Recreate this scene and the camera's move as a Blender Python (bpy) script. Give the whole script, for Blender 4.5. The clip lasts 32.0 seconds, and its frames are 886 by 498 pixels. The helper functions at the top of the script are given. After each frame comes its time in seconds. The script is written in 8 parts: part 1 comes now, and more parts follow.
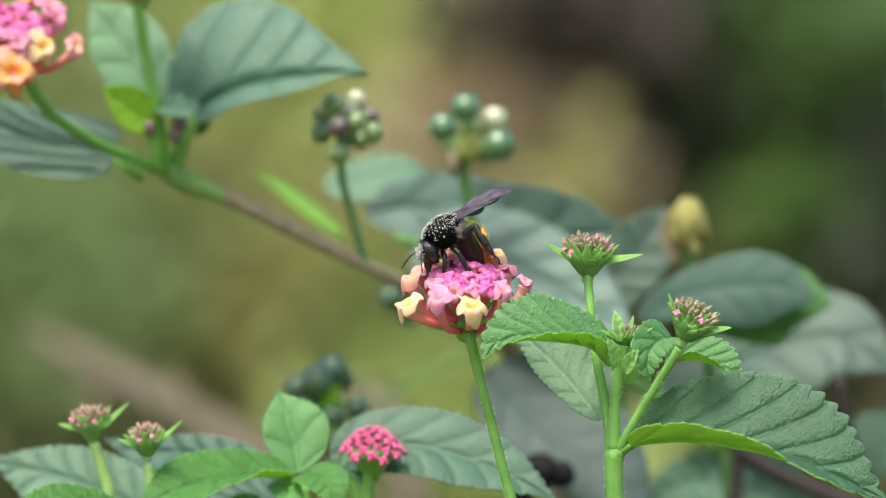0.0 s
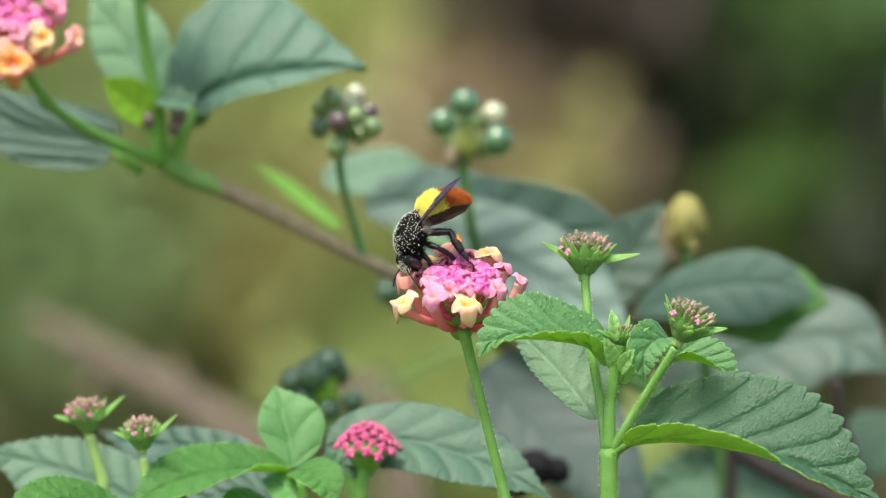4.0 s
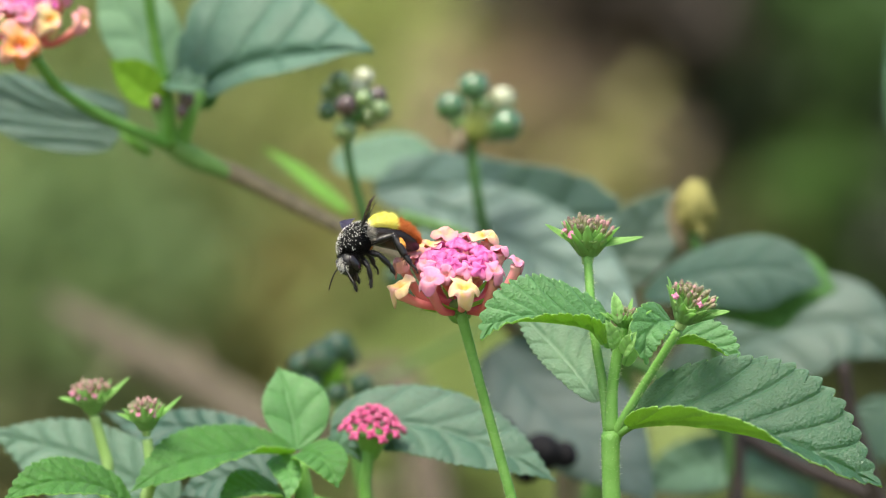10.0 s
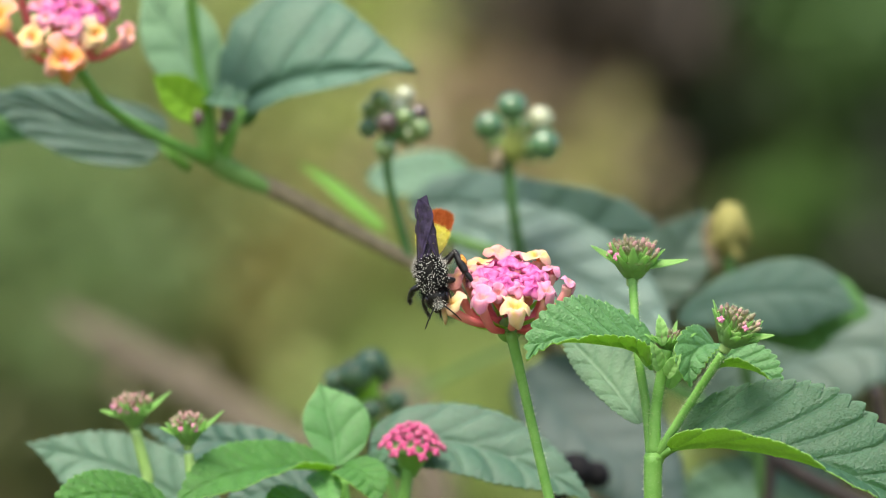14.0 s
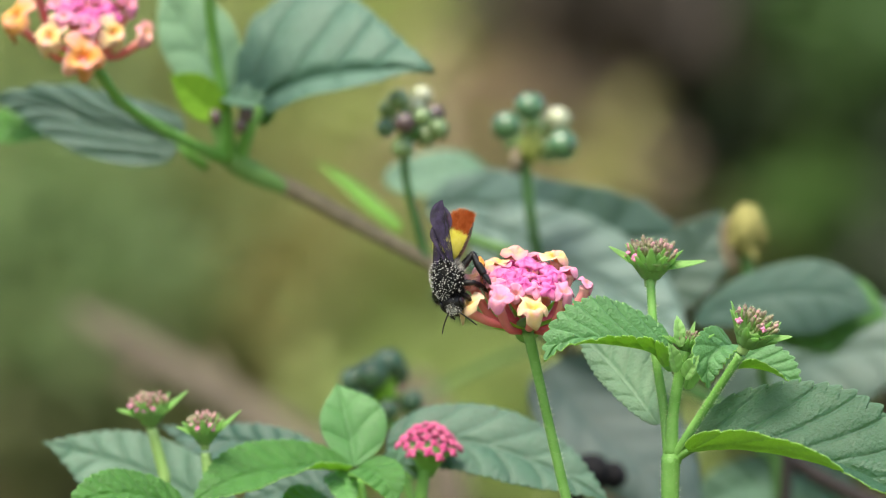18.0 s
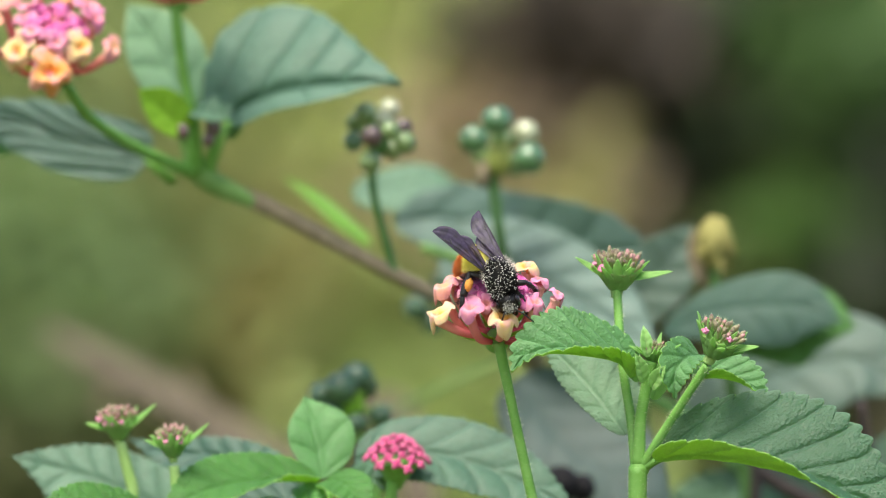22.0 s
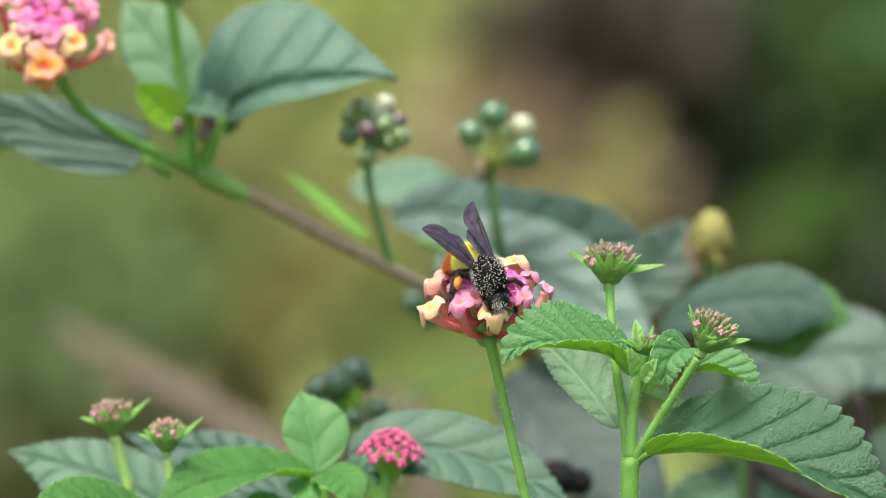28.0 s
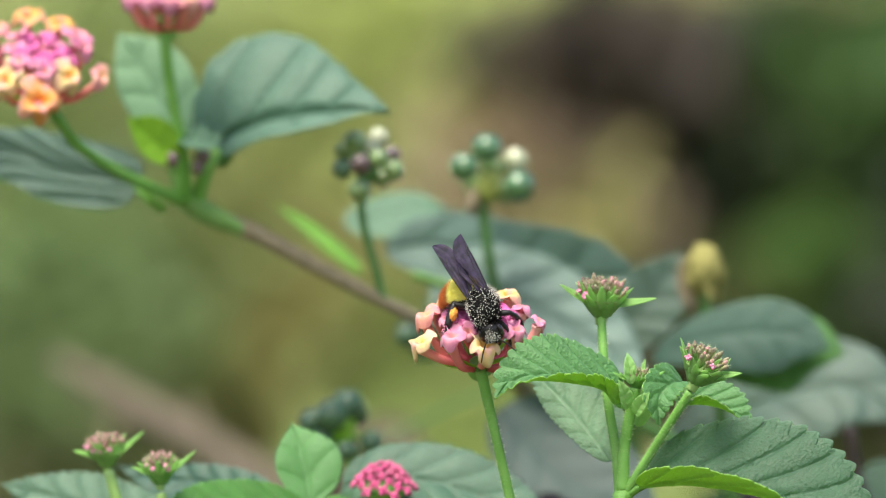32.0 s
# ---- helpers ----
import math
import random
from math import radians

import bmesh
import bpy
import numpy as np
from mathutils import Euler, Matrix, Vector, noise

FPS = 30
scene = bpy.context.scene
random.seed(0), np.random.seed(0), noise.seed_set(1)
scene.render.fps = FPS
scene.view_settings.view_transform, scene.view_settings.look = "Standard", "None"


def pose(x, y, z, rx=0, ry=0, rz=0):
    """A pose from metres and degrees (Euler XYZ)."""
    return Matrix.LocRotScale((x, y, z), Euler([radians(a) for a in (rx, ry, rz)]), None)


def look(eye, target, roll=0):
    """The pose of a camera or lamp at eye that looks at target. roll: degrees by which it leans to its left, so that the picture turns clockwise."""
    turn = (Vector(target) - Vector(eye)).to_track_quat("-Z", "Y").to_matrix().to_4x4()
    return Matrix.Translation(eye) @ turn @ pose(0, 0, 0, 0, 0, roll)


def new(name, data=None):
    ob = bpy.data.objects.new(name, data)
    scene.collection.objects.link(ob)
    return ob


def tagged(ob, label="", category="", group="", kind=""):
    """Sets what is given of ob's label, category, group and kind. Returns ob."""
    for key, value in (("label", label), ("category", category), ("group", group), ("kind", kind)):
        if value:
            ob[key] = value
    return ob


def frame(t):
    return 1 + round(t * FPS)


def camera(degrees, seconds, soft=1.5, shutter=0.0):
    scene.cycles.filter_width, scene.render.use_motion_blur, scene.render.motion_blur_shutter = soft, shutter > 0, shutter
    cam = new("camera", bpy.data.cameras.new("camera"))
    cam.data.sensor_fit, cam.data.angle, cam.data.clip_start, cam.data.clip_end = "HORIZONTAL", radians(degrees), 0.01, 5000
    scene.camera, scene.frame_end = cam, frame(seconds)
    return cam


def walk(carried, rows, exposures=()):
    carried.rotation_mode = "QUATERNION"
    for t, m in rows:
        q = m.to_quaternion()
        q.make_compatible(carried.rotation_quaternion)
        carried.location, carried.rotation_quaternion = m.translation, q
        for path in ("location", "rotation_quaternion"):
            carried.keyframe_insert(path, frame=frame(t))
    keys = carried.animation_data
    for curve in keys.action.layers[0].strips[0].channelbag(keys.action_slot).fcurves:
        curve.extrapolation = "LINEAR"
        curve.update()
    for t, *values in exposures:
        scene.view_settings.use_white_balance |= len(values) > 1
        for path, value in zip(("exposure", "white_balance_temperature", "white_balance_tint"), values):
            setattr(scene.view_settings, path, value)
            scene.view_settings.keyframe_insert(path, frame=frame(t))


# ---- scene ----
cam = camera(8.22, 32.0, soft=1.2, shutter=0.0)
PATH = [
    (0.0, pose(-0.00000, -1.20000, 0.80000, 90.0000, -0.000, 0.0000)),
    (0.5, pose(0.00150, -1.19936, 0.80008, 89.9917, -0.135, 0.0895)),
    (1.0, pose(0.00167, -1.19954, 0.80167, 89.8893, -0.241, 0.1036)),
    (1.5, pose(0.00127, -1.20082, 0.80322, 89.7973, -0.399, 0.0949)),
    (2.0, pose(0.00114, -1.20033, 0.80379, 89.7720, -0.428, 0.0880)),
    (2.5, pose(0.00211, -1.19964, 0.80314, 89.8052, -0.504, 0.1218)),
    (3.0, pose(0.00133, -1.20012, 0.80388, 89.7742, -0.559, 0.0832)),
    (3.5, pose(0.00035, -1.20044, 0.80423, 89.7718, -0.620, 0.0438)),
    (5.5, pose(0.00386, -1.19939, 0.80233, 89.8755, -0.723, -0.0785)),
    (6.0, pose(0.00584, -1.19909, 0.80349, 89.7906, -0.696, -0.0032)),
    (6.5, pose(0.00597, -1.19896, 0.80338, 89.7787, -0.738, 0.0175)),
    (7.0, pose(0.00630, -1.19961, 0.80314, 89.7814, -0.786, 0.0333)),
    (7.5, pose(0.00797, -1.19833, 0.80122, 89.8346, -0.814, 0.0333)),
    (8.0, pose(0.01449, -1.19586, 0.80083, 89.8088, -0.796, 0.2594)),
    (8.5, pose(0.01608, -1.19704, 0.80232, 89.7084, -0.828, 0.3343)),
    (9.0, pose(0.01578, -1.19796, 0.80258, 89.6871, -0.771, 0.4121)),
    (9.5, pose(0.01333, -1.19983, 0.80320, 89.6645, -0.788, 0.4572)),
    (10.0, pose(0.00940, -1.20120, 0.80112, 89.7566, -0.845, 0.4512)),
    (10.5, pose(0.00961, -1.20111, 0.80180, 89.7221, -0.953, 0.6488)),
    (11.0, pose(0.00461, -1.20409, 0.80237, 89.7037, -1.065, 0.6065)),
    (11.5, pose(0.00033, -1.20459, 0.80166, 89.7674, -1.192, 0.5540)),
    (12.0, pose(-0.00323, -1.20553, 0.80249, 89.7711, -1.374, 0.4736)),
    (12.5, pose(-0.00538, -1.20603, 0.80289, 89.7918, -1.502, 0.3907)),
    (13.0, pose(-0.00696, -1.20742, 0.80307, 89.8064, -1.701, 0.2524)),
    (13.5, pose(-0.00656, -1.20661, 0.80244, 89.8522, -1.785, 0.1627)),
    (14.0, pose(-0.00735, -1.20591, 0.80242, 89.8656, -1.747, 0.0895)),
    (14.5, pose(-0.00599, -1.20507, 0.80179, 89.8767, -1.798, 0.2147)),
    (16.5, pose(-0.00700, -1.20485, 0.80182, 89.8184, -1.893, 0.1525)),
    (17.0, pose(-0.00760, -1.20455, 0.80208, 89.8167, -1.910, 0.1782)),
    (17.5, pose(-0.00792, -1.20454, 0.80270, 89.8140, -1.861, 0.2022)),
    (18.0, pose(-0.00885, -1.20494, 0.80256, 89.8556, -1.937, 0.1859)),
    (18.5, pose(-0.00874, -1.20582, 0.80342, 89.8567, -1.952, 0.2123)),
    (19.0, pose(-0.00860, -1.20638, 0.80408, 89.8631, -1.900, 0.2203)),
    (19.5, pose(-0.01195, -1.20687, 0.80291, 89.9316, -1.891, 0.0522)),
    (20.0, pose(-0.00570, -1.20518, 0.80105, 90.0383, -1.821, 0.3008)),
    (20.5, pose(-0.00676, -1.20689, 0.80061, 90.0843, -1.772, 0.2341)),
    (21.0, pose(-0.00848, -1.20744, 0.79913, 90.1698, -1.818, 0.1196)),
    (21.5, pose(-0.00632, -1.20713, 0.79817, 90.2112, -1.782, 0.1174)),
    (22.0, pose(-0.00632, -1.20681, 0.79943, 90.1211, -1.689, -0.0091)),
    (22.5, pose(-0.00605, -1.20587, 0.79820, 90.1294, -1.698, -0.0479)),
    (23.0, pose(-0.00033, -1.20457, 0.79924, 90.0462, -1.622, 0.2392)),
    (23.5, pose(0.00144, -1.20463, 0.79882, 90.0445, -1.632, 0.3302)),
    (24.0, pose(0.00163, -1.20584, 0.79890, 90.0327, -1.606, 0.3090)),
    (24.5, pose(0.00144, -1.20677, 0.80003, 89.9860, -1.623, 0.2880)),
    (25.0, pose(0.00052, -1.20749, 0.79996, 90.0032, -1.611, 0.2635)),
    (25.5, pose(0.00003, -1.20649, 0.79884, 90.0529, -1.653, 0.2711)),
    (27.5, pose(0.00167, -1.20750, 0.79968, 90.0462, -1.552, 0.3273)),
    (28.0, pose(0.00184, -1.20798, 0.79901, 90.0856, -1.569, 0.3019)),
    (28.5, pose(0.00321, -1.20827, 0.79892, 90.0944, -1.528, 0.3263)),
    (29.0, pose(0.00428, -1.20782, 0.79913, 90.0978, -1.584, 0.3447)),
    (29.5, pose(0.00519, -1.20893, 0.80064, 90.0595, -1.547, 0.3738)),
    (30.0, pose(0.00362, -1.20890, 0.79933, 90.1618, -1.610, 0.3075)),
    (30.5, pose(0.00486, -1.20976, 0.79908, 90.2358, -1.575, 0.3762)),
    (31.0, pose(0.00584, -1.20997, 0.79895, 90.3034, -1.514, 0.4256)),
    (31.5, pose(0.00476, -1.21016, 0.79932, 90.3448, -1.525, 0.3789)),
    (32.0, pose(0.00287, -1.21123, 0.79993, 90.3569, -1.583, 0.2810)),
]
walk(cam, PATH, exposures=[(0.0, 1.12, 6950, 6), (32.0, 1.12, 6950, 6)])
# a long lens focused on the middle flower head
cam.data.dof.use_dof = True
cam.data.dof.focus_distance = 1.2
cam.data.dof.aperture_fstop = 13.0

# ---- light: bright overcast sky with a veiled high sun ----
world = bpy.data.worlds.new("sky")
scene.world = world
world.use_nodes = True
wn = world.node_tree.nodes
sky = wn.new("ShaderNodeTexSky")
sky.sky_type = 'NISHITA'
sky.sun_disc = False
sky.sun_elevation = radians(58)
sky.sun_rotation = radians(200)
sky.air_density = 1.0
sky.dust_density = 3.0
wn["Background"].inputs["Strength"].default_value = 0.125
world.node_tree.links.new(sky.outputs["Color"], wn["Background"].inputs["Color"])
sun_data = bpy.data.lights.new("sun", 'SUN')
sun_data.energy = 2.5
sun_data.angle = radians(22)
sun_data.color = (1.0, 0.95, 0.86)
sun = new("sun", sun_data)
sun.matrix_world = look((-0.7, -1.1, 3.8), (0, 0, 0.8))

# ---- helpers of this scene ----
rng = random.Random(7)


def at(x, y, z):
    """A place in millimetres round the middle of the shrub, 0.8 m above the ground."""
    return Vector((x / 1000, y / 1000, 0.8 + z / 1000))


def link(out, inp, tree):
    tree.links.new(out, inp)


class Mat:
    """A principled material with a few short cuts."""

    def __init__(self, name, rough=0.5, spec=0.5):
        self.m = bpy.data.materials.new(name)
        self.m.use_nodes = True
        self.t = self.m.node_tree
        self.b = self.t.nodes["Principled BSDF"]
        self.b.inputs["Roughness"].default_value = rough
        self.b.inputs["Specular IOR Level"].default_value = spec
        self.tc = self.t.nodes.new("ShaderNodeTexCoord")

    def set(self, key, value):
        self.b.inputs[key].default_value = value

    def noise(self, scale, detail=3.0, rough=0.55):
        n = self.t.nodes.new("ShaderNodeTexNoise")
        n.inputs["Scale"].default_value = scale
        n.inputs["Detail"].default_value = detail
        n.inputs["Roughness"].default_value = rough
        link(self.tc.outputs["Object"], n.inputs["Vector"], self.t)
        return n.outputs["Fac"]

    def ramp(self, fac, stops):
        r = self.t.nodes.new("ShaderNodeValToRGB")
        e = r.color_ramp.elements
        while len(e) < len(stops):
            e.new(0.5)
        for k, (p, col) in zip(e, stops):
            k.position, k.color = p, (*col, 1)
        link(fac, r.inputs["Fac"], self.t)
        return r.outputs["Color"]

    def mix(self, fac, a, b):
        n = self.t.nodes.new("ShaderNodeMix")
        n.data_type = 'RGBA'
        for sock, v in ((n.inputs["Factor"], fac), (n.inputs["A"], a), (n.inputs["B"], b)):
            if isinstance(v, (int, float)):
                sock.default_value = v
            elif isinstance(v, tuple):
                sock.default_value = (*v, 1)
            else:
                link(v, sock, self.t)
        return n.outputs["Result"]

    def math(self, op, a, b=0.0):
        n = self.t.nodes.new("ShaderNodeMath")
        n.operation = op
        for sock, v in ((n.inputs[0], a), (n.inputs[1], b)):
            if isinstance(v, (int, float)):
                sock.default_value = v
            else:
                link(v, sock, self.t)
        return n.outputs[0]

    def attr(self, name):
        n = self.t.nodes.new("ShaderNodeAttribute")
        n.attribute_name = name
        return n.outputs["Fac"]

    def random(self):
        return self.t.nodes.new("ShaderNodeObjectInfo").outputs["Random"]

    def island(self):
        return self.t.nodes.new("ShaderNodeNewGeometry").outputs["Random Per Island"]

    def color(self, c):
        link(c, self.b.inputs["Base Color"], self.t)
        self.c = c

    def bump(self, height, strength, distance):
        n = self.t.nodes.new("ShaderNodeBump")
        n.inputs["Strength"].default_value = strength
        n.inputs["Distance"].default_value = distance
        link(height, n.inputs["Height"], self.t)
        link(n.outputs["Normal"], self.b.inputs["Normal"], self.t)

    def lets_through(self, amount, tint):
        """Light passing through, in its own tint."""
        tr = self.t.nodes.new("ShaderNodeBsdfTranslucent")
        tr.inputs["Color"].default_value = (*tint, 1)
        sh = self.t.nodes.new("ShaderNodeMixShader")
        sh.inputs["Fac"].default_value = amount
        link(self.b.outputs[0], sh.inputs[1], self.t)
        link(tr.outputs[0], sh.inputs[2], self.t)
        link(sh.outputs[0], self.t.nodes["Material Output"].inputs["Surface"], self.t)

    def translucent(self, amount, gain=(1, 1, 1)):
        tr = self.t.nodes.new("ShaderNodeBsdfTranslucent")
        mul = self.t.nodes.new("ShaderNodeMix")
        mul.data_type, mul.blend_type = 'RGBA', 'MULTIPLY'
        mul.inputs["Factor"].default_value = 1
        link(self.c, mul.inputs["A"], self.t)
        mul.inputs["B"].default_value = (*gain, 1)
        link(mul.outputs["Result"], tr.inputs["Color"], self.t)
        sh = self.t.nodes.new("ShaderNodeMixShader")
        sh.inputs["Fac"].default_value = amount
        link(self.b.outputs[0], sh.inputs[1], self.t)
        link(tr.outputs[0], sh.inputs[2], self.t)
        link(sh.outputs[0], self.t.nodes["Material Output"].inputs["Surface"], self.t)


def leaf_material(name, dark, mid, pale, sheen, rough, through_leaf=(0.2, (0.5, 0.85, 0.16)), spec=0.5, rough_skin=0.5, bloom=0.3, line=0.3):
    """Hairy wrinkled leaf: mottled green, raised quilting paled for its hairs and for the light it catches, a light
    midrib and rim, a soft sheen.
    """
    m = Mat(name, rough, spec)
    big, fine, cell = m.noise(90, 3), m.noise(2600, 2), m.noise(900, 3)
    base = m.ramp(big, [(0.3, dark), (0.7, mid)])
    # crests paler, grooves darker: relief shading put into the colour, with some pale hair
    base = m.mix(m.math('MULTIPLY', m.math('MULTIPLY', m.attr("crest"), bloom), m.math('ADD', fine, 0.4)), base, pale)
    base = m.mix(m.math('MULTIPLY', m.attr("vein"), line), base, pale)
    base = m.mix(m.math('MULTIPLY', m.attr("rim"), 0.5), base, pale)
    tone = m.ramp(cell, [(0.3, (0.8, 0.82, 0.8)), (0.7, (1.12, 1.12, 1.14))])
    mul = m.t.nodes.new("ShaderNodeMix")
    mul.data_type, mul.blend_type = 'RGBA', 'MULTIPLY'
    mul.inputs["Factor"].default_value = 1
    link(base, mul.inputs["A"], m.t)
    link(tone, mul.inputs["B"], m.t)
    m.color(mul.outputs["Result"])
    gloss = m.ramp(cell, [(0.3, (rough - 0.1,) * 3), (0.7, (rough + 0.1,) * 3)])
    link(gloss, m.b.inputs["Roughness"], m.t)
    m.set("Sheen Weight", sheen)
    m.set("Sheen Roughness", 0.4)
    m.bump(m.math('ADD', m.noise(1300, 3), m.math('MULTIPLY', fine, 0.7)), rough_skin, 0.0003)
    m.lets_through(*through_leaf)
    return m.m


LEAF = {
    "bright": leaf_material("leaf_bright", (0.013, 0.06, 0.034), (0.022, 0.084, 0.047), (0.11, 0.21, 0.15), 0.05, 0.38, (0.2, (0.5, 0.85, 0.16)), spec=0.55, rough_skin=0.9, bloom=0.16, line=0.9),
    "young": leaf_material("leaf_young", (0.06, 0.18, 0.06), (0.088, 0.235, 0.082), (0.19, 0.34, 0.18), 0.05, 0.45, spec=0.45, rough_skin=0.8),
    "under": leaf_material("leaf_underside", (0.34, 0.68, 0.12), (0.4, 0.76, 0.16), (0.6, 0.88, 0.36), 0.05, 0.6, (0.6, (0.65, 0.98, 0.25)), rough_skin=0.9, bloom=0.6, line=0.5),
    "bract": leaf_material("leaf_bract", (0.27, 0.48, 0.15), (0.34, 0.56, 0.2), (0.46, 0.66, 0.34), 0.1, 0.55, (0.5, (0.55, 0.88, 0.35))),
    "lime": leaf_material("leaf_lime", (0.4, 0.72, 0.07), (0.47, 0.8, 0.1), (0.5, 0.8, 0.18), 0.1, 0.55, (0.5, (0.5, 0.85, 0.16))),
    "fresh": leaf_material("leaf_fresh", (0.03, 0.125, 0.017), (0.045, 0.165, 0.026), (0.12, 0.28, 0.09), 0.08, 0.44, spec=0.4, rough_skin=0.9),
    "old": leaf_material("leaf_old", (0.02, 0.066, 0.052), (0.03, 0.086, 0.066), (0.09, 0.18, 0.145), 0.2, 0.5),
    "grey": leaf_material("leaf_greygreen", (0.044, 0.125, 0.076), (0.066, 0.165, 0.1), (0.16, 0.29, 0.2), 0.35, 0.5),
    "blue": leaf_material("leaf_bluegreen", (0.026, 0.07, 0.062), (0.05, 0.11, 0.096), (0.14, 0.235, 0.21), 0.35, 0.5, line=0.6),
    "pale": leaf_material("leaf_pale", (0.22, 0.4, 0.24), (0.27, 0.46, 0.29), (0.38, 0.54, 0.4), 0.3, 0.55, (0.45, (0.6, 0.8, 0.55))),
    "mid": leaf_material("leaf_midgreen", (0.024, 0.078, 0.052), (0.038, 0.108, 0.07), (0.15, 0.26, 0.19), 0.2, 0.5, bloom=0.5),
    "silver": leaf_material("leaf_silvergreen", (0.1, 0.21, 0.125), (0.14, 0.26, 0.16), (0.28, 0.42, 0.3), 0.3, 0.55, (0.35, (0.6, 0.8, 0.5)), bloom=0.4, line=0.6),
    "dusty": leaf_material("leaf_dusty", (0.04, 0.078, 0.068), (0.062, 0.108, 0.094), (0.14, 0.2, 0.18), 0.22, 0.5, bloom=0.35),
    "youngpale": leaf_material("leaf_youngpale", (0.055, 0.2, 0.045), (0.085, 0.25, 0.07), (0.2, 0.38, 0.18), 0.2, 0.5, (0.3, (0.45, 0.75, 0.2))),
    "greymid": leaf_material("leaf_greymid", (0.045, 0.125, 0.075), (0.07, 0.165, 0.1), (0.2, 0.33, 0.25), 0.35, 0.5),
    "vivid": leaf_material("leaf_vivid", (0.15, 0.33, 0.012), (0.2, 0.39, 0.018), (0.26, 0.45, 0.06), 0.05, 0.5, (0.4, (0.6, 0.85, 0.1))),
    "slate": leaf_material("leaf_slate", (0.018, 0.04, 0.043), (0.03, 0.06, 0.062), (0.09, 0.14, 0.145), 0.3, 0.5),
    # shade of a turned-away leaf half, put into the whole leaf's colour
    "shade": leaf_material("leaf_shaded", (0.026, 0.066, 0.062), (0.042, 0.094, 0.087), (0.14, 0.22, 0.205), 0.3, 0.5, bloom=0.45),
    "turned": leaf_material("leaf_turned", (0.05, 0.19, 0.02), (0.07, 0.23, 0.03), (0.12, 0.3, 0.07), 0.05, 0.5),
    # strong crest paling here, so the sunken veins read as dark shading lines
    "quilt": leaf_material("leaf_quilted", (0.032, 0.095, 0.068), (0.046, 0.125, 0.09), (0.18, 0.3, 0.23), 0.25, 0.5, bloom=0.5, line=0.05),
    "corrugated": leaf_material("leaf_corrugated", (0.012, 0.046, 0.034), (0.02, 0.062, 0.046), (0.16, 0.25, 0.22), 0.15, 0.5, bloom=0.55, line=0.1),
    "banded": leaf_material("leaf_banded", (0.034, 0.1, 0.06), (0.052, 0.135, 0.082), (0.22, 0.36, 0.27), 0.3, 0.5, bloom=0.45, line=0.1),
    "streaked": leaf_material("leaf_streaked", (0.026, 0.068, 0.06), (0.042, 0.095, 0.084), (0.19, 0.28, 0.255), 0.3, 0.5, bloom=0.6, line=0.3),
    "spring": leaf_material("leaf_spring", (0.09, 0.27, 0.015), (0.12, 0.32, 0.025), (0.18, 0.38, 0.06), 0.05, 0.5, (0.4, (0.5, 0.85, 0.1))),
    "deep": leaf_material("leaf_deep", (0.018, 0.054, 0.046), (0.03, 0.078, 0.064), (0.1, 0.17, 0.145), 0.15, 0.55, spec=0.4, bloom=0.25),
}


def plain_material(name, a, b, scale=300, rough=0.5, bump=0.3, dist=0.0003, trans=0.0, spec=0.5, fine=2500, rnd=None):
    m = Mat(name, rough, spec)
    c = m.ramp(m.noise(scale, 3), [(0.35, a), (0.65, b)])
    if rnd:
        c = m.mix(m.math('MULTIPLY', m.random(), 0.8), c, rnd)
    m.color(c)
    if bump:
        m.bump(m.noise(fine, 2), bump, dist)
    if trans:
        m.translucent(trans, (1.2, 1.2, 1.0))
    return m.m


STEM = plain_material("stem_green", (0.14, 0.36, 0.06), (0.2, 0.44, 0.1), 200, 0.5, 0.4, 0.0003, 0.12)
STEM_PALE = plain_material("stem_palegreen", (0.27, 0.46, 0.13), (0.35, 0.54, 0.19), 200, 0.55, 0.4, 0.0003, 0.12)
STEM_DARK = plain_material("stem_darkgreen", (0.05, 0.15, 0.03), (0.08, 0.2, 0.05), 200, 0.55, 0.4)
BARK = plain_material("bark_brown", (0.19, 0.155, 0.1), (0.28, 0.235, 0.155), 400, 0.75, 0.6, 0.0005)
BARK_DARK = plain_material("bark_purple", (0.035, 0.025, 0.023), (0.06, 0.042, 0.037), 300, 0.65, 0.5)
BARK_GREEN = plain_material("bark_greenish", (0.12, 0.26, 0.06), (0.17, 0.32, 0.09), 300, 0.7, 0.5)
LEAF["withered"] = BARK


def petal_material(name, heart, mid, edge, trans=0.25, tint=(0.86, 0.4, 0.48)):
    m = Mat(name, 0.55, 0.35)
    n = m.noise(500, 3)
    c = m.ramp(m.math('ADD', m.attr("rad"), m.math('MULTIPLY', m.math('SUBTRACT', n, 0.5), 0.6)), [(0.08, heart), (0.42, mid), (0.85, edge)])
    blush = m.ramp(m.noise(260, 2), [(0.5, (0, 0, 0)), (0.64, (1, 1, 1))])
    c = m.mix(m.math('MULTIPLY', blush, 0.6), c, tint)
    c = m.mix(m.math('MULTIPLY', m.random(), 0.1), c, (0.9, 0.7, 0.6))
    m.color(c)
    m.set("Sheen Weight", 0.15)
    m.bump(m.noise(1800, 2), 0.35, 0.0003)
    m.translucent(trans, (1.1, 1.0, 1.0))
    return m.m


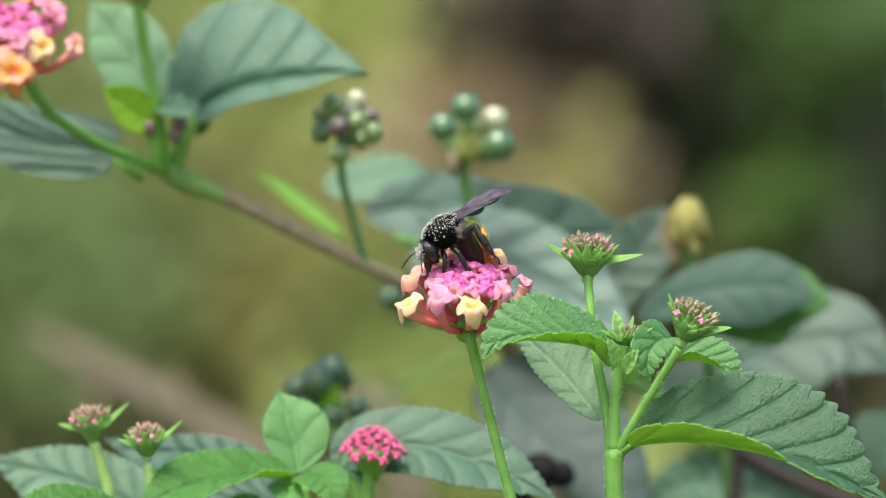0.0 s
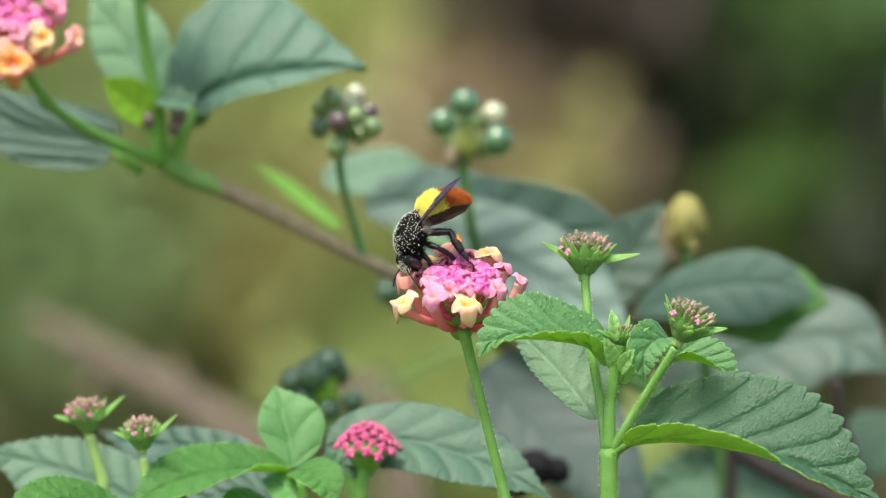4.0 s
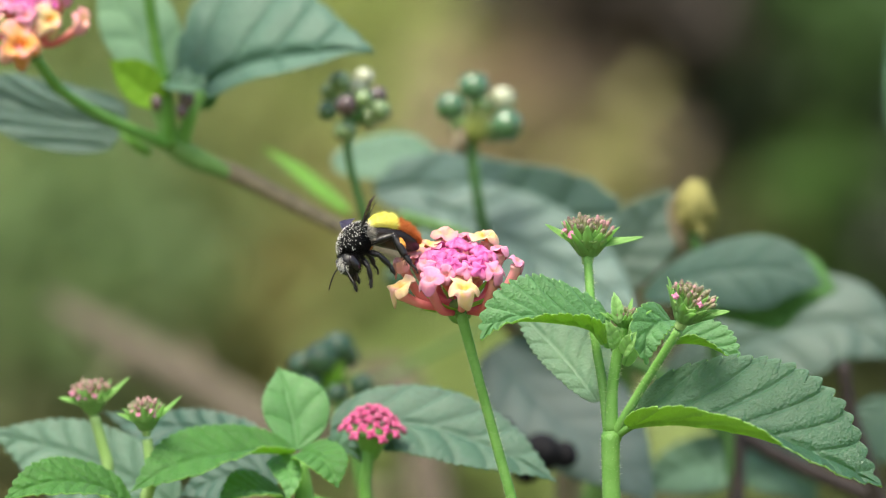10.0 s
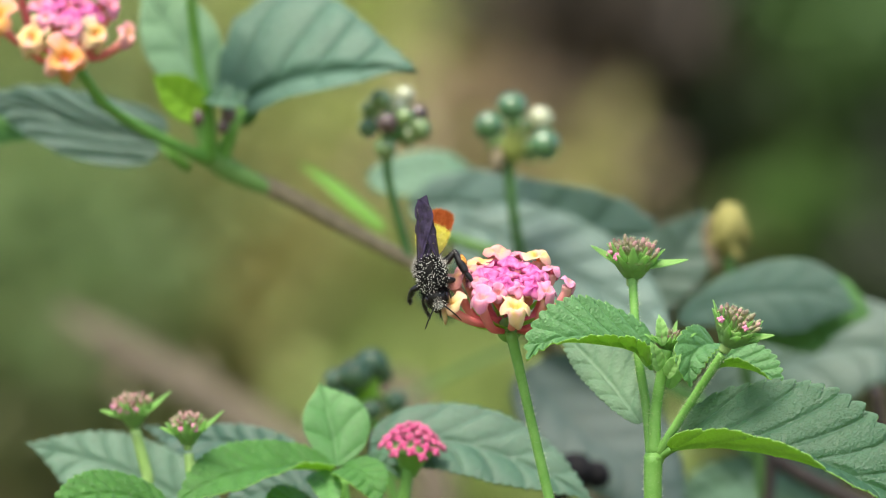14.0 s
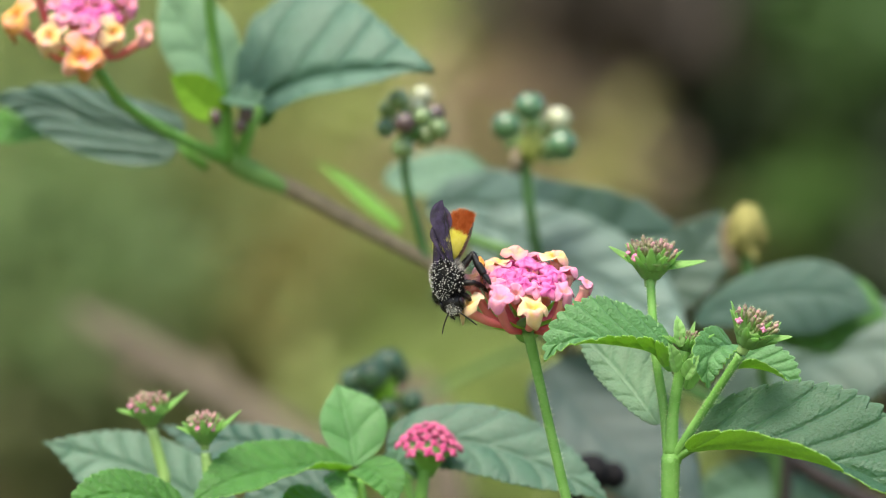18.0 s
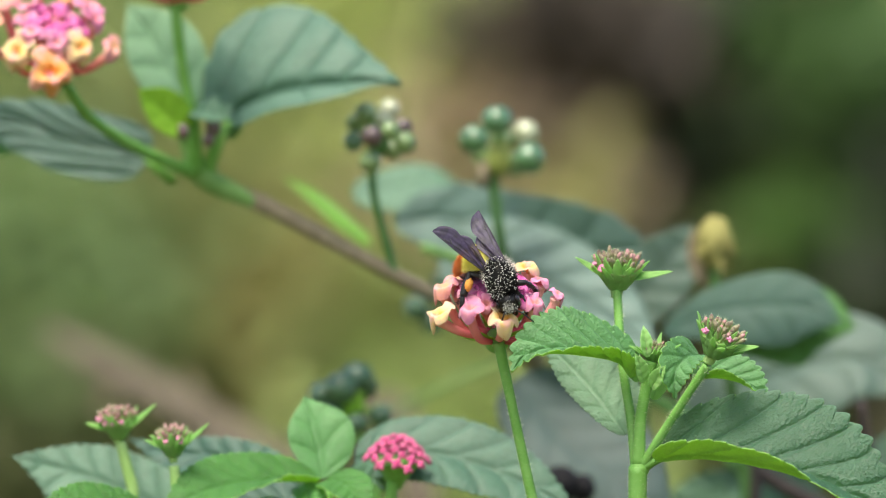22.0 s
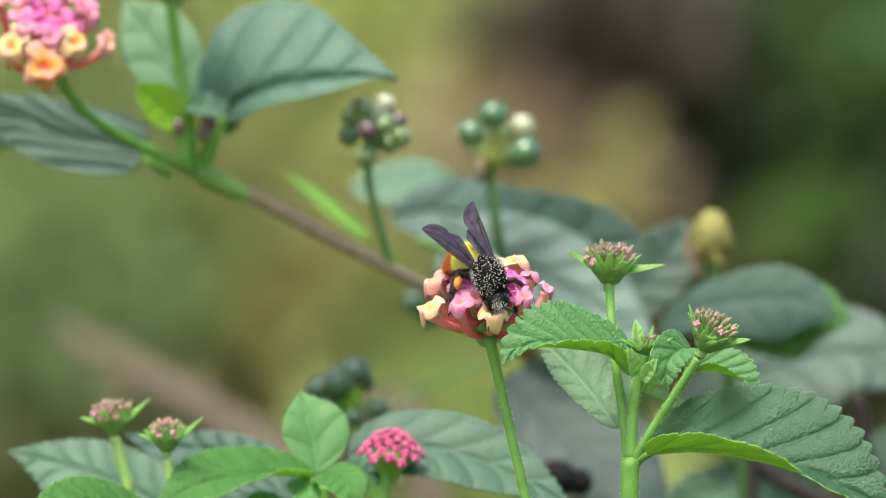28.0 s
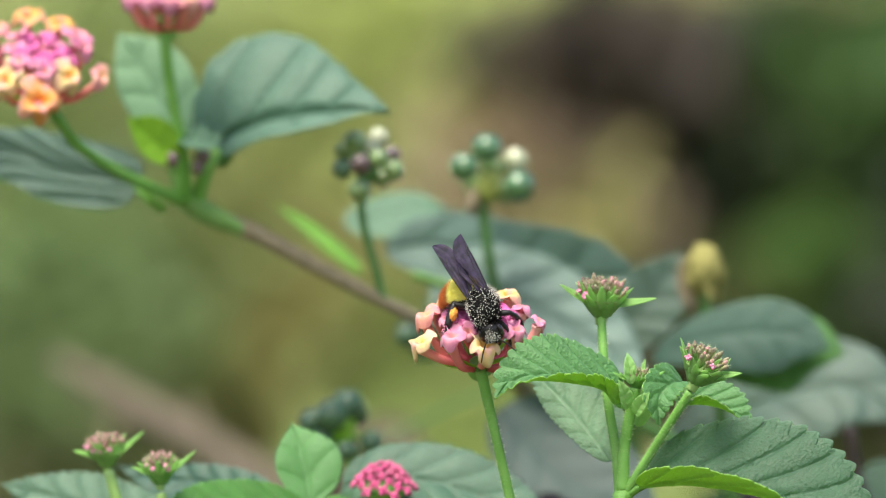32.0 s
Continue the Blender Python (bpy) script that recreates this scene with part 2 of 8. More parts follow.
PETAL = {
    "cream": petal_material("petal_cream", (0.82, 0.45, 0.03), (0.815, 0.615, 0.26), (0.81, 0.64, 0.43)),
    "rose": petal_material("petal_rose", (0.74, 0.3, 0.26), (0.7, 0.2, 0.4), (0.76, 0.3, 0.52), 0.25, (0.8, 0.36, 0.46)),
    "blush": petal_material("petal_blush", (0.77, 0.46, 0.18), (0.75, 0.35, 0.26), (0.71, 0.25, 0.34)),
    "magenta": petal_material("petal_magenta", (0.5, 0.04, 0.24), (0.62, 0.075, 0.35), (0.72, 0.16, 0.47), 0.25, (0.782, 0.294, 0.460)),
    "orange": petal_material("petal_orange", (0.874, 0.276, 0.000), (0.874, 0.414, 0.110), (0.828, 0.414, 0.331)),
    "amber": petal_material("petal_amber", (0.8, 0.37, 0.01), (0.78, 0.4, 0.08), (0.74, 0.34, 0.26), 0.25, (0.76, 0.29, 0.27)),
    "hot": petal_material("petal_hotpink", (0.3, 0.01, 0.07), (0.55, 0.035, 0.18), (0.68, 0.1, 0.3), 0.15, (0.5, 0.03, 0.15)),
}
def tube_material(name, low, mid, high):
    m = Mat(name, 0.5, 0.4)
    m.color(m.ramp(m.math('ADD', m.attr("rad"), m.math('MULTIPLY', m.math('SUBTRACT', m.noise(300, 2), 0.5), 0.4)), [(0.2, low), (0.6, mid), (0.95, high)]))
    m.bump(m.noise(2200, 2), 0.3, 0.0002)
    m.translucent(0.12, (1.12, 1.0, 1.0))
    return m.m


TUBE = tube_material("corolla_tube", (0.88, 0.2, 0.24), (0.9, 0.34, 0.31), (0.93, 0.56, 0.46))
TUBE_DEEP = tube_material("corolla_tube_deep", (0.86, 0.15, 0.24), (0.9, 0.29, 0.31), (0.93, 0.5, 0.48))


def peg_material(name, foot, middle, tip, odd):
    """Slender bud: green at the foot, dull pink to brown at the hairy tip."""
    m = Mat(name, 0.7, 0.3)
    c = m.ramp(m.math('ADD', m.attr("rad"), m.math('MULTIPLY', m.math('SUBTRACT', m.noise(900, 2), 0.5), 0.3)), [(0.25, foot), (0.6, middle), (0.9, tip)])
    m.color(m.mix(m.math('MULTIPLY', m.random(), 0.6), c, odd))
    m.bump(m.noise(3000, 2), 0.3, 0.0002)
    m.translucent(0.2, (1.1, 1.1, 1.0))
    return m.m


BUD_TIP = peg_material("bud_tip_pink", (0.3, 0.4, 0.12), (0.6, 0.38, 0.34), (0.5, 0.22, 0.26), (0.62, 0.4, 0.38))
BUD_TIP_GREY = peg_material("bud_tip_grey", (0.3, 0.44, 0.14), (0.42, 0.37, 0.22), (0.17, 0.1, 0.1), (0.44, 0.42, 0.28))


def mesh(name, verts, faces, mats, smooth=True, attrs=None, face_mats=None):
    me = bpy.data.meshes.new(name)
    me.from_pydata([tuple(v) for v in verts], [], faces)
    for m in mats:
        me.materials.append(m)
    if smooth:
        me.polygons.foreach_set("use_smooth", [True] * len(me.polygons))
    if face_mats is not None:
        me.polygons.foreach_set("material_index", face_mats)
    for key, vals in (attrs or {}).items():
        a = me.attributes.new(key, 'FLOAT', 'POINT')
        a.data.foreach_set("value", list(vals))
    me.update()
    return me


def part(name, me, parent=None, m=None, label=""):
    ob = new(name, me)
    ob.parent = parent
    if m is not None:
        ob.matrix_basis = m
    if label:
        ob["label"] = label
    return ob


def thing(name, base, label, category, group="", kind=""):
    ob = new(name)
    ob.empty_display_size = 0.005
    ob.location = base
    return tagged(ob, label, category, group, kind)


def frame_of(origin, ahead, up):
    """A pose with x along ahead and z as near to up as can be."""
    x = Vector(ahead).normalized()
    z = Vector(up)
    z = (z - x * z.dot(x)).normalized()
    y = z.cross(x)
    m = Matrix((x, y, z)).transposed().to_4x4()
    m.translation = origin
    return m


def upright(origin, axis):
    """A pose with z along axis and x to the right."""
    z = Vector(axis).normalized()
    return frame_of(origin, Vector((1, 0, 0)) - z * z.x, z)


def smooth_path(pts, n):
    """A smooth curve through the points."""
    pts = [Vector(p) for p in pts]
    ext = [pts[0] * 2 - pts[1]] + pts + [pts[-1] * 2 - pts[-2]]
    out = []
    for i in range(len(pts) - 1):
        a, b, c, d = ext[i:i + 4]
        for k in range(n):
            t = k / n
            out.append(0.5 * (2 * b + (c - a) * t + (2 * a - 5 * b + 4 * c - d) * t * t + (3 * b - a - 3 * c + d) * t ** 3))
    return out + [pts[-1]]


def tube_geo(pts, radii, seg=10, n=8, square=0.0, cap=True, knobs=0.0):
    """Verts and faces of a tapered tube along a smooth path; square makes it four-angled."""
    path = smooth_path(pts, n)
    verts, faces = [], []
    side = None
    for i, p in enumerate(path):
        d = (path[min(i + 1, len(path) - 1)] - path[max(i - 1, 0)]).normalized()
        if side is None:
            side = d.orthogonal().normalized()
        side = (side - d * side.dot(d)).normalized()
        other = d.cross(side)
        f = i / (len(path) - 1) * (len(radii) - 1)
        k = min(int(f), len(radii) - 2)
        r = radii[k] + (radii[k + 1] - radii[k]) * (f - k)
        r *= 1 + knobs * noise.noise(p * 400)
        for j in range(seg):
            a = 2 * math.pi * j / seg
            rr = r * (1 + square * abs(math.cos(2 * a)))
            verts.append(p + side * (rr * math.cos(a)) + other * (rr * math.sin(a)))
    for i in range(len(path) - 1):
        for j in range(seg):
            a, b = i * seg + j, i * seg + (j + 1) % seg
            faces.append((a, b, b + seg, a + seg))
    if cap:
        faces.append(tuple(range(seg - 1, -1, -1)))
        faces.append(tuple(range(len(verts) - seg, len(verts))))
    return verts, faces


def tube(name, pts, radii, mat, parent, seg=10, n=8, square=0.0, label="", knobs=0.0):
    o = parent.matrix_basis.translation if parent else Vector()
    v, f = tube_geo(pts, radii, seg, n, square, knobs=knobs)
    return part(name, mesh(name, [p - o for p in v], f, [mat]), parent, label=label)


def along(values, u):
    """A value that changes along the leaf: one number, or several at even steps."""
    if isinstance(values, (int, float)):
        return values
    f = u * (len(values) - 1)
    k = min(int(f), len(values) - 2)
    e = f - k
    return values[k] + (values[k + 1] - values[k]) * (e * e * (3 - 2 * e))


def blade_mesh(rib, up, left, right, teeth=18, tooth=0.0006, lat=7, sweep=0.9, puff=0.0006, cells=0.0, cell_size=0.0009,
               widest=0.42, blunt=0.55, cordate=(0.0, 0.0), wave=0.0, nu=None, nv=14, top="bright", under="under", seed=0, thick=0.00022, groove=0.5, point=1.2, skew=False):
    """A toothed lantana leaf hung on its midrib. rib: points from base to tip; up: where its upper face looks at the rib;
    left, right: (half width, fold, curl) of each half, fold and curl in degrees towards the upper face, one value or several along the leaf."""
    path = smooth_path(rib, 16)
    gaps = [0.0]
    for a, b in zip(path, path[1:]):
        gaps.append(gaps[-1] + (b - a).length)
    length = gaps[-1]
    nu = nu or teeth * 6
    r = random.Random(seed)
    ph = r.uniform(0, 6)
    power = math.log(0.5) / math.log(widest)
    vs = [math.copysign(abs(k / nv) ** 0.85, k) for k in range(-nv, nv + 1)]
    verts, vein, crest, rimness, unders = [], [], [], [], []
    seg = 0
    uneven = [r.uniform(0.6, 1.25) for _ in range(teeth + 2)]
    for i in range(nu + 1):
        u = i / nu
        s = u * length
        while seg < len(path) - 2 and gaps[seg + 1] < s:
            seg += 1
        e = (s - gaps[seg]) / max(1e-9, gaps[seg + 1] - gaps[seg])
        p = path[seg].lerp(path[seg + 1], min(1.0, e))
        j0, j1 = max(seg - 2, 0), min(seg + 3, len(path) - 1)
        t = (path[j1] - path[j0]).normalized()
        n = Vector(up[0]).lerp(Vector(up[1]), u) if isinstance(up[0], tuple) else Vector(up)
        n = (n - t * n.dot(t)).normalized()
        side = n.cross(t)
        shape = max(0.0, math.sin(math.pi * u ** power)) ** (blunt + (point - blunt) * u * u)
        shape = max(shape, 0.005)
        tw = (u * teeth) % 1.0
        jag = (math.sin(math.pi * tw ** 1.5) ** 0.7 - 0.5) * uneven[int(u * teeth)] * min(1, 14 * u * (1 - u) + 0.1)
        for v in vs:
            a, sg = abs(v), (1 if v >= 0 else -1)
            half, fold, curl = left if sg > 0 else right
            w = along(half, u) if not isinstance(half, (int, float)) else half * shape
            fold, curl = radians(along(fold, u)), radians(along(curl, u))
            near_rim = max(0.0, (a - 0.78) / 0.22)
            phase = (u - sweep * w / length * a * (1.15 - 0.4 * a)) * lat * (1 + 0.25 * (1 - u)) + (0.12 if sg > 0 else 0)
            f = phase - math.floor(phase)
            pillow = (4 * f * (1 - f)) ** groove if not skew else f ** 0.3 * (1 - f) ** 0.9 * 1.9
            body = min(1.0, a * 7) * min(1.0, 9 * u * (1 - u) + 0.1) * (1 - 0.5 * near_rim)
            lift = puff if isinstance(puff, float) else puff[0 if sg > 0 else 1]
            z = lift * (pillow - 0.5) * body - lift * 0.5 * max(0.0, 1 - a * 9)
            # relief height, kept for paling crests and darkening grooves in the colour
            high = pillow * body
            if cells:
                spot = Vector((s / cell_size, a * w / cell_size * 1.15, seed * 1.7 + sg))
                near, _ = noise.voronoi(spot)
                c = min(1.0, (near[1] - near[0]) * 1.7)
                z += cells * (c - 0.45) * min(1, a * 9) * min(1.0, shape * 3) * (0.75 + 0.5 * noise.noise(spot * 0.35))
                high *= 0.45 + 0.55 * c
            z += wave * math.sin(u * 8 + ph + sg) * a * a
            reach = w * a + tooth * jag * near_rim
            turn = fold + curl * a * 0.5
            q = p + side * (sg * reach * math.cos(turn)) + n * (reach * math.sin(turn))
            face = n * math.cos(fold + curl * a) - side * (sg * math.sin(fold + curl * a))
            q = q + face * z + t * (tooth * 0.8 * jag * near_rim - cordate[0 if sg > 0 else 1] * length * (1 - u) ** 4 * a ** 1.5 * min(1.0, shape * 2.2))
            verts.append(q)
            unders.append(q - face * thick * min(1.0, 0.15 + shape * 2))
            d = min(f, 1 - f)
            line = max(0.0, 1 - d / 0.06) * 0.6 * (1 - a)
            vein.append(min(1.0, line + max(0.0, 1 - a * 16)))
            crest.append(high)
            rimness.append(max(0.0, (a - 0.95) / 0.05))
    m = len(vs)
    faces = [(i * m + j, (i + 1) * m + j, (i + 1) * m + j + 1, i * m + j + 1) for i in range(nu) for j in range(m - 1)]
    count, off = len(faces), len(verts)
    verts = verts + unders
    faces = faces + [tuple(off + k for k in reversed(g)) for g in faces]
    rim = [i * m for i in range(nu + 1)] + [nu * m + j for j in range(1, m)] + [i * m + m - 1 for i in range(nu - 1, -1, -1)] + [j for j in range(m - 2, 0, -1)]
    for a, b in zip(rim, rim[1:] + rim[:1]):
        faces.append((a, a + off, b + off, b))
    return mesh("leaf", verts, faces, [LEAF[top], LEAF[under]], True, {"vein": vein * 2, "crest": crest * 2, "rim": rimness * 2}, [0] * count + [1] * (len(faces) - count))


def blade(parent, rib, up, left, right, label="", **kw):
    o = parent.matrix_basis.translation
    return part("leaf", blade_mesh([Vector(p) - o for p in rib], up, left, right, seed=rng.randrange(9999), **kw), parent, label=label)


def leaf(parent, base, tip, normal, width, label="", fold=15, arch=0.08, **kw):
    """A small leaf with an even arch from base to tip."""
    base, tip, n = Vector(base), Vector(tip), Vector(normal).normalized()
    rise = n * (tip - base).length * arch
    return blade(parent, [base, base.lerp(tip, 0.33) + rise * 0.9, base.lerp(tip, 0.67) + rise * 0.9, tip], normal, (width / 2, fold, 0), (width / 2, fold, 0), label, **kw)


def blob_geo(center, radii, seg=10, rings=7, bumpy=0.0, rot=None):
    verts, faces = [], []
    c = Vector(center)
    for i in range(rings + 1):
        a = math.pi * i / rings
        for j in range(seg):
            b = 2 * math.pi * j / seg
            d = Vector((math.sin(a) * math.cos(b), math.sin(a) * math.sin(b), math.cos(a)))
            k = 1 + bumpy * noise.noise(d * 3 + c * 900)
            p = Vector((d.x * radii[0] * k, d.y * radii[1] * k, d.z * radii[2] * k))
            verts.append(c + (rot @ p if rot else p))
    for i in range(rings):
        for j in range(seg):
            a, b = i * seg + j, i * seg + (j + 1) % seg
            faces.append((a, a + seg, b + seg, b))
    return verts, faces


def join_geo(items):
    verts, faces = [], []
    for v, f in items:
        o = len(verts)
        verts += v
        faces += [tuple(k + o for k in g) for g in f]
    return verts, faces


def hairs_on(pts, radius, count, length, seed=1):
    """Short fine hairs round a stem, as thin three-sided spikes."""
    r = random.Random(seed)
    path = smooth_path(pts, 8)
    out = []
    for _ in range(count):
        i = r.randrange(len(path) - 1)
        p = path[i].lerp(path[i + 1], r.random())
        d = (path[i + 1] - path[i]).normalized()
        s = d.orthogonal().normalized()
        s.rotate(Matrix.Rotation(r.uniform(0, 6.283), 3, d))
        h = (s + d * r.uniform(-0.2, 0.4)).normalized()
        a = p + s * radius * 0.9
        w = d * 0.00004
        k = s.cross(d) * 0.00004
        out.append(([a + w, a - w + k, a - w - k, a + h * length * r.uniform(0.5, 1.2)], [(0, 1, 3), (1, 2, 3), (2, 0, 3)]))
    return join_geo(out)


HAIR = plain_material("stem_hair", (0.45, 0.6, 0.3), (0.55, 0.65, 0.4), 300, 0.5, 0.0, trans=0.3)


def hairs(parent, pts, radius, count, length=0.0006, seed=1):
    o = parent.matrix_basis.translation
    v, f = hairs_on(pts, radius, count, length, seed)
    ob = part("hairs", mesh("hairs", [p - o for p in v], f, [HAIR], False), parent)
    return tagged(ob, "fine pale hairs on the green stem", kind="stuff")


# ---- flower heads ----
def floret_mesh(size, lobes, cup, curl, mat, seed=0):
    """The open face of a floret: broad blunt lobes, puckered and bent back at the edges, round a small throat. Faces +z."""
    r = random.Random(seed)
    seg, rings = 48, 10
    ph = math.pi / 4 + r.uniform(-0.35, 0.35)
    big = [r.uniform(0.88, 1.12) for _ in range(lobes)]
    # lobes towards the rim of the head fold down, those towards its middle stand up
    bend = [0.62 - 0.6 * math.sin((j + 0.5) * 2 * math.pi / lobes - ph) + r.uniform(-0.35, 0.35) for j in range(lobes)]
    verts, rad = [], []
    for layer in (0, 1):
        for i in range(rings + 1):
            t = i / rings
            for j in range(seg):
                a = 2 * math.pi * j / seg
                s = (a + ph) / (2 * math.pi) * lobes
                k = int(s) % lobes
                lobe = abs(math.sin(math.pi * s)) ** 0.4
                R = size * (1 + (big[k] * (0.74 + 0.26 * lobe + 0.025 * math.sin(a * 9 + ph)) - 1) * min(1, t * 1.3))
                e = max(0, t - 0.45) / 0.55
                flat = t - 0.2 * e * e * curl * bend[k]
                z = -0.34 * size * math.exp(-(t / 0.2) ** 2) + cup * size * t - 0.75 * curl * size * e ** 1.7 * bend[k] * (0.35 + 0.65 * lobe)
                z += 0.2 * size * (1 - lobe) * t + 0.09 * size * math.sin(a * 3 + ph) * t + 0.04 * size * math.sin(a * 7 + ph * 2) * e
                z -= layer * 0.08 * size * (1.2 - t * t)
                verts.append((R * flat * math.cos(a), R * flat * math.sin(a), z))
                rad.append(min(1, t * (0.75 + 0.4 * noise.noise(Vector((math.cos(a) * 1.5, math.sin(a) * 1.5, ph))))))
    faces = []
    m = (rings + 1) * seg
    for i in range(rings):
        for j in range(seg):
            a, b = i * seg + j, i * seg + (j + 1) % seg
            faces.append((a, a + seg, b + seg, b))
            faces.append((m + b, m + b + seg, m + a + seg, m + a))
    for j in range(seg):
        a, b = rings * seg + j, rings * seg + (j + 1) % seg
        faces.append((a, m + a, m + b, b))
    return mesh("floret", verts, faces, [PETAL[mat]], True, {"rad": rad})


def closed_bud_mesh(size, mat, seed=0, puckers=4):
    """A closed pillow-like bud with puckered corners, facing +z."""
    r = random.Random(seed)
    ph = r.uniform(0, 6)
    verts, rad = [], []
    seg, rings = 28, 10
    for i in range(rings + 1):
        a = math.pi * i / rings
        for j in range(seg):
            b = 2 * math.pi * j / seg
            k = 0.8 + 0.55 * abs(math.sin(puckers / 2 * (b + ph))) ** 2.2 * math.sin(a) ** 2
            top = 1 - 0.5 * abs(math.cos(puckers / 2 * (b + ph))) ** 2 * abs(math.sin(2 * a))
            verts.append((size * k * math.sin(a) * math.cos(b), size * k * math.sin(a) * math.sin(b), size * 0.72 * math.cos(a) * top))
            rad.append(0.2 + 0.8 * math.sin(a) if a < 1.6 else 0.9)
    faces = []
    for i in range(rings):
        for j in range(seg):
            a, b = i * seg + j, i * seg + (j + 1) % seg
            faces.append((a, a + seg, b + seg, b))
    return mesh("bud", verts, faces, [PETAL[mat]], True, {"rad": rad})


def bract_mesh(length, width, mat, bend=0.25, seed=0):
    """A narrow pointed green bract along x, bending up."""
    n, verts, faces = 10, [], []
    for layer in (0, 1):
        for i in range(n + 1):
            u = i / n
            w = width * 0.5 * (1 - u) ** 0.7 * min(1, 0.55 + u * 3)
            for v in (-1, -0.5, 0, 0.5, 1):
                verts.append((length * u, v * w, bend * length * u * u + abs(v) * w * 0.5 - layer * 0.00018))
    m = (n + 1) * 5
    for i in range(n):
        for j in range(4):
            a = i * 5 + j
            faces.append((a, a + 5, a + 6, a + 1))
            faces.append((m + a + 1, m + a + 6, m + a + 5, m + a))
    rim = [i * 5 for i in range(n + 1)] + [n * 5 + j for j in range(1, 5)] + [i * 5 + 4 for i in range(n - 1, -1, -1)] + [3, 2, 1]
    for a, b in zip(rim, rim[1:] + rim[:1]):
        faces.append((a, a + m, b + m, b))
    vein = [0.1] * len(verts)
    return mesh("bract", verts, faces, [mat], True, {"vein": vein})


def flower_head(parent, center, axis, radius, ring, inner, seed=1, inner_r=0.62, size=0.0036, bud=0.0014):
    """An umbel: open florets on curved tubes round a dome of closed buds. ring: (angle, reach, lift, colour, size, face tilt)."""
    r = random.Random(seed)
    o = parent.matrix_basis.translation
    x = Vector((1, 0, 0))
    z = Vector(axis).normalized()
    xx = (x - z * x.dot(z)).normalized()
    m = frame_of(Vector(center) - o, xx, z)
    rot = m.to_3x3()
    base = m @ Vector((0, 0, -radius * 0.8))
    rec = part("receptacle", mesh("receptacle", *join_geo([blob_geo(base, (0.0025, 0.0025, 0.0026), 16, 10, 0, rot)]), [STEM]), parent)
    for k in range(9):
        a = k * 40 + r.uniform(-8, 8)
        d = rot @ Vector((math.cos(radians(a)), math.sin(radians(a)), r.uniform(0.0, 0.4)))
        part("bract", bract_mesh(radius * r.uniform(0.55, 0.8), 0.0022, LEAF["under"], 0.2), parent, frame_of(base, d, rot @ Vector((0, 0, 1))))
    for ang, reach, lift, col, s, tilt in ring:
        ca, sa = math.cos(radians(ang)), math.sin(radians(ang))
        out = Vector((ca, sa, 0))
        p0 = Vector((ca * 0.0021, sa * 0.0021, -radius * (0.74 + r.uniform(-0.04, 0.04))))
        p3 = Vector((ca * radius * reach, sa * radius * reach, lift * radius))
        look_dir = out * math.sin(radians(tilt)) + Vector((0, 0, 1)) * math.cos(radians(tilt))
        p1 = p0 + out * radius * reach * 0.42 + Vector((0, 0, radius * r.uniform(0.06, 0.16)))
        p2 = p0.lerp(p3, 0.78) + out * radius * 0.09 - Vector((0, 0, radius * 0.06))
        v, f = tube_geo([m @ p for p in (p0, p1, p2, p3 - look_dir * size * s * 0.42)], [0.0006, 0.00082, 0.00098, 0.00125], 12, 5)
        fl = part("floret", floret_mesh(size * s * 0.98, 4, 0.2, 1.25, col, r.randrange(999)), parent,
                  frame_of(m @ p3, rot @ Vector((-sa, ca, 0)), rot @ look_dir))
        inv = fl.matrix_basis.inverted()
        part("tube", mesh("tube", [inv @ p for p in v], f, [TUBE if r.random() < 0.6 else TUBE_DEEP], True, {"rad": [k / len(v) for k in range(len(v))]}), fl)
    for k in range(inner):
        a = k * 2.39996
        q = math.sqrt((k + 0.5) / inner) * inner_r
        s = bud * (0.75 + 0.55 * q / inner_r) * r.uniform(0.88, 1.12)
        p = Vector((math.cos(a) * q * radius, math.sin(a) * q * radius, radius * (0.13 - 0.24 * q * q) + r.uniform(-1, 1) * 0.001))
        d = Vector((math.cos(a) * q * 0.9 + r.uniform(-0.35, 0.35), math.sin(a) * q * 0.9 + r.uniform(-0.35, 0.35), 1))
        col = "magenta" if q < 0.8 * inner_r or r.random() < 0.4 else "rose"
        me = closed_bud_mesh(s, col, r.randrange(999)) if q < 0.8 * inner_r or r.random() < 0.35 else floret_mesh(s * 1.35, 4, 0.3, 0.8, col, r.randrange(999))
        b = part("bud", me, parent, frame_of(m @ p, rot @ Vector((-math.sin(a), math.cos(a), 0)), rot @ d))
        v, f = tube_geo([m @ (p - d.normalized() * s * 0.5), m @ (p * 0.6 + Vector((0, 0, -radius * 0.15))), m @ Vector((p.x * 0.2, p.y * 0.2, -radius * 0.5))], [s * 0.55, s * 0.45, s * 0.3], 7, 3)
        inv = b.matrix_basis.inverted()
        part("tube", mesh("tube", [inv @ w for w in v], f, [TUBE], True, {"rad": [1 - k / len(v) for k in range(len(v))]}), b)


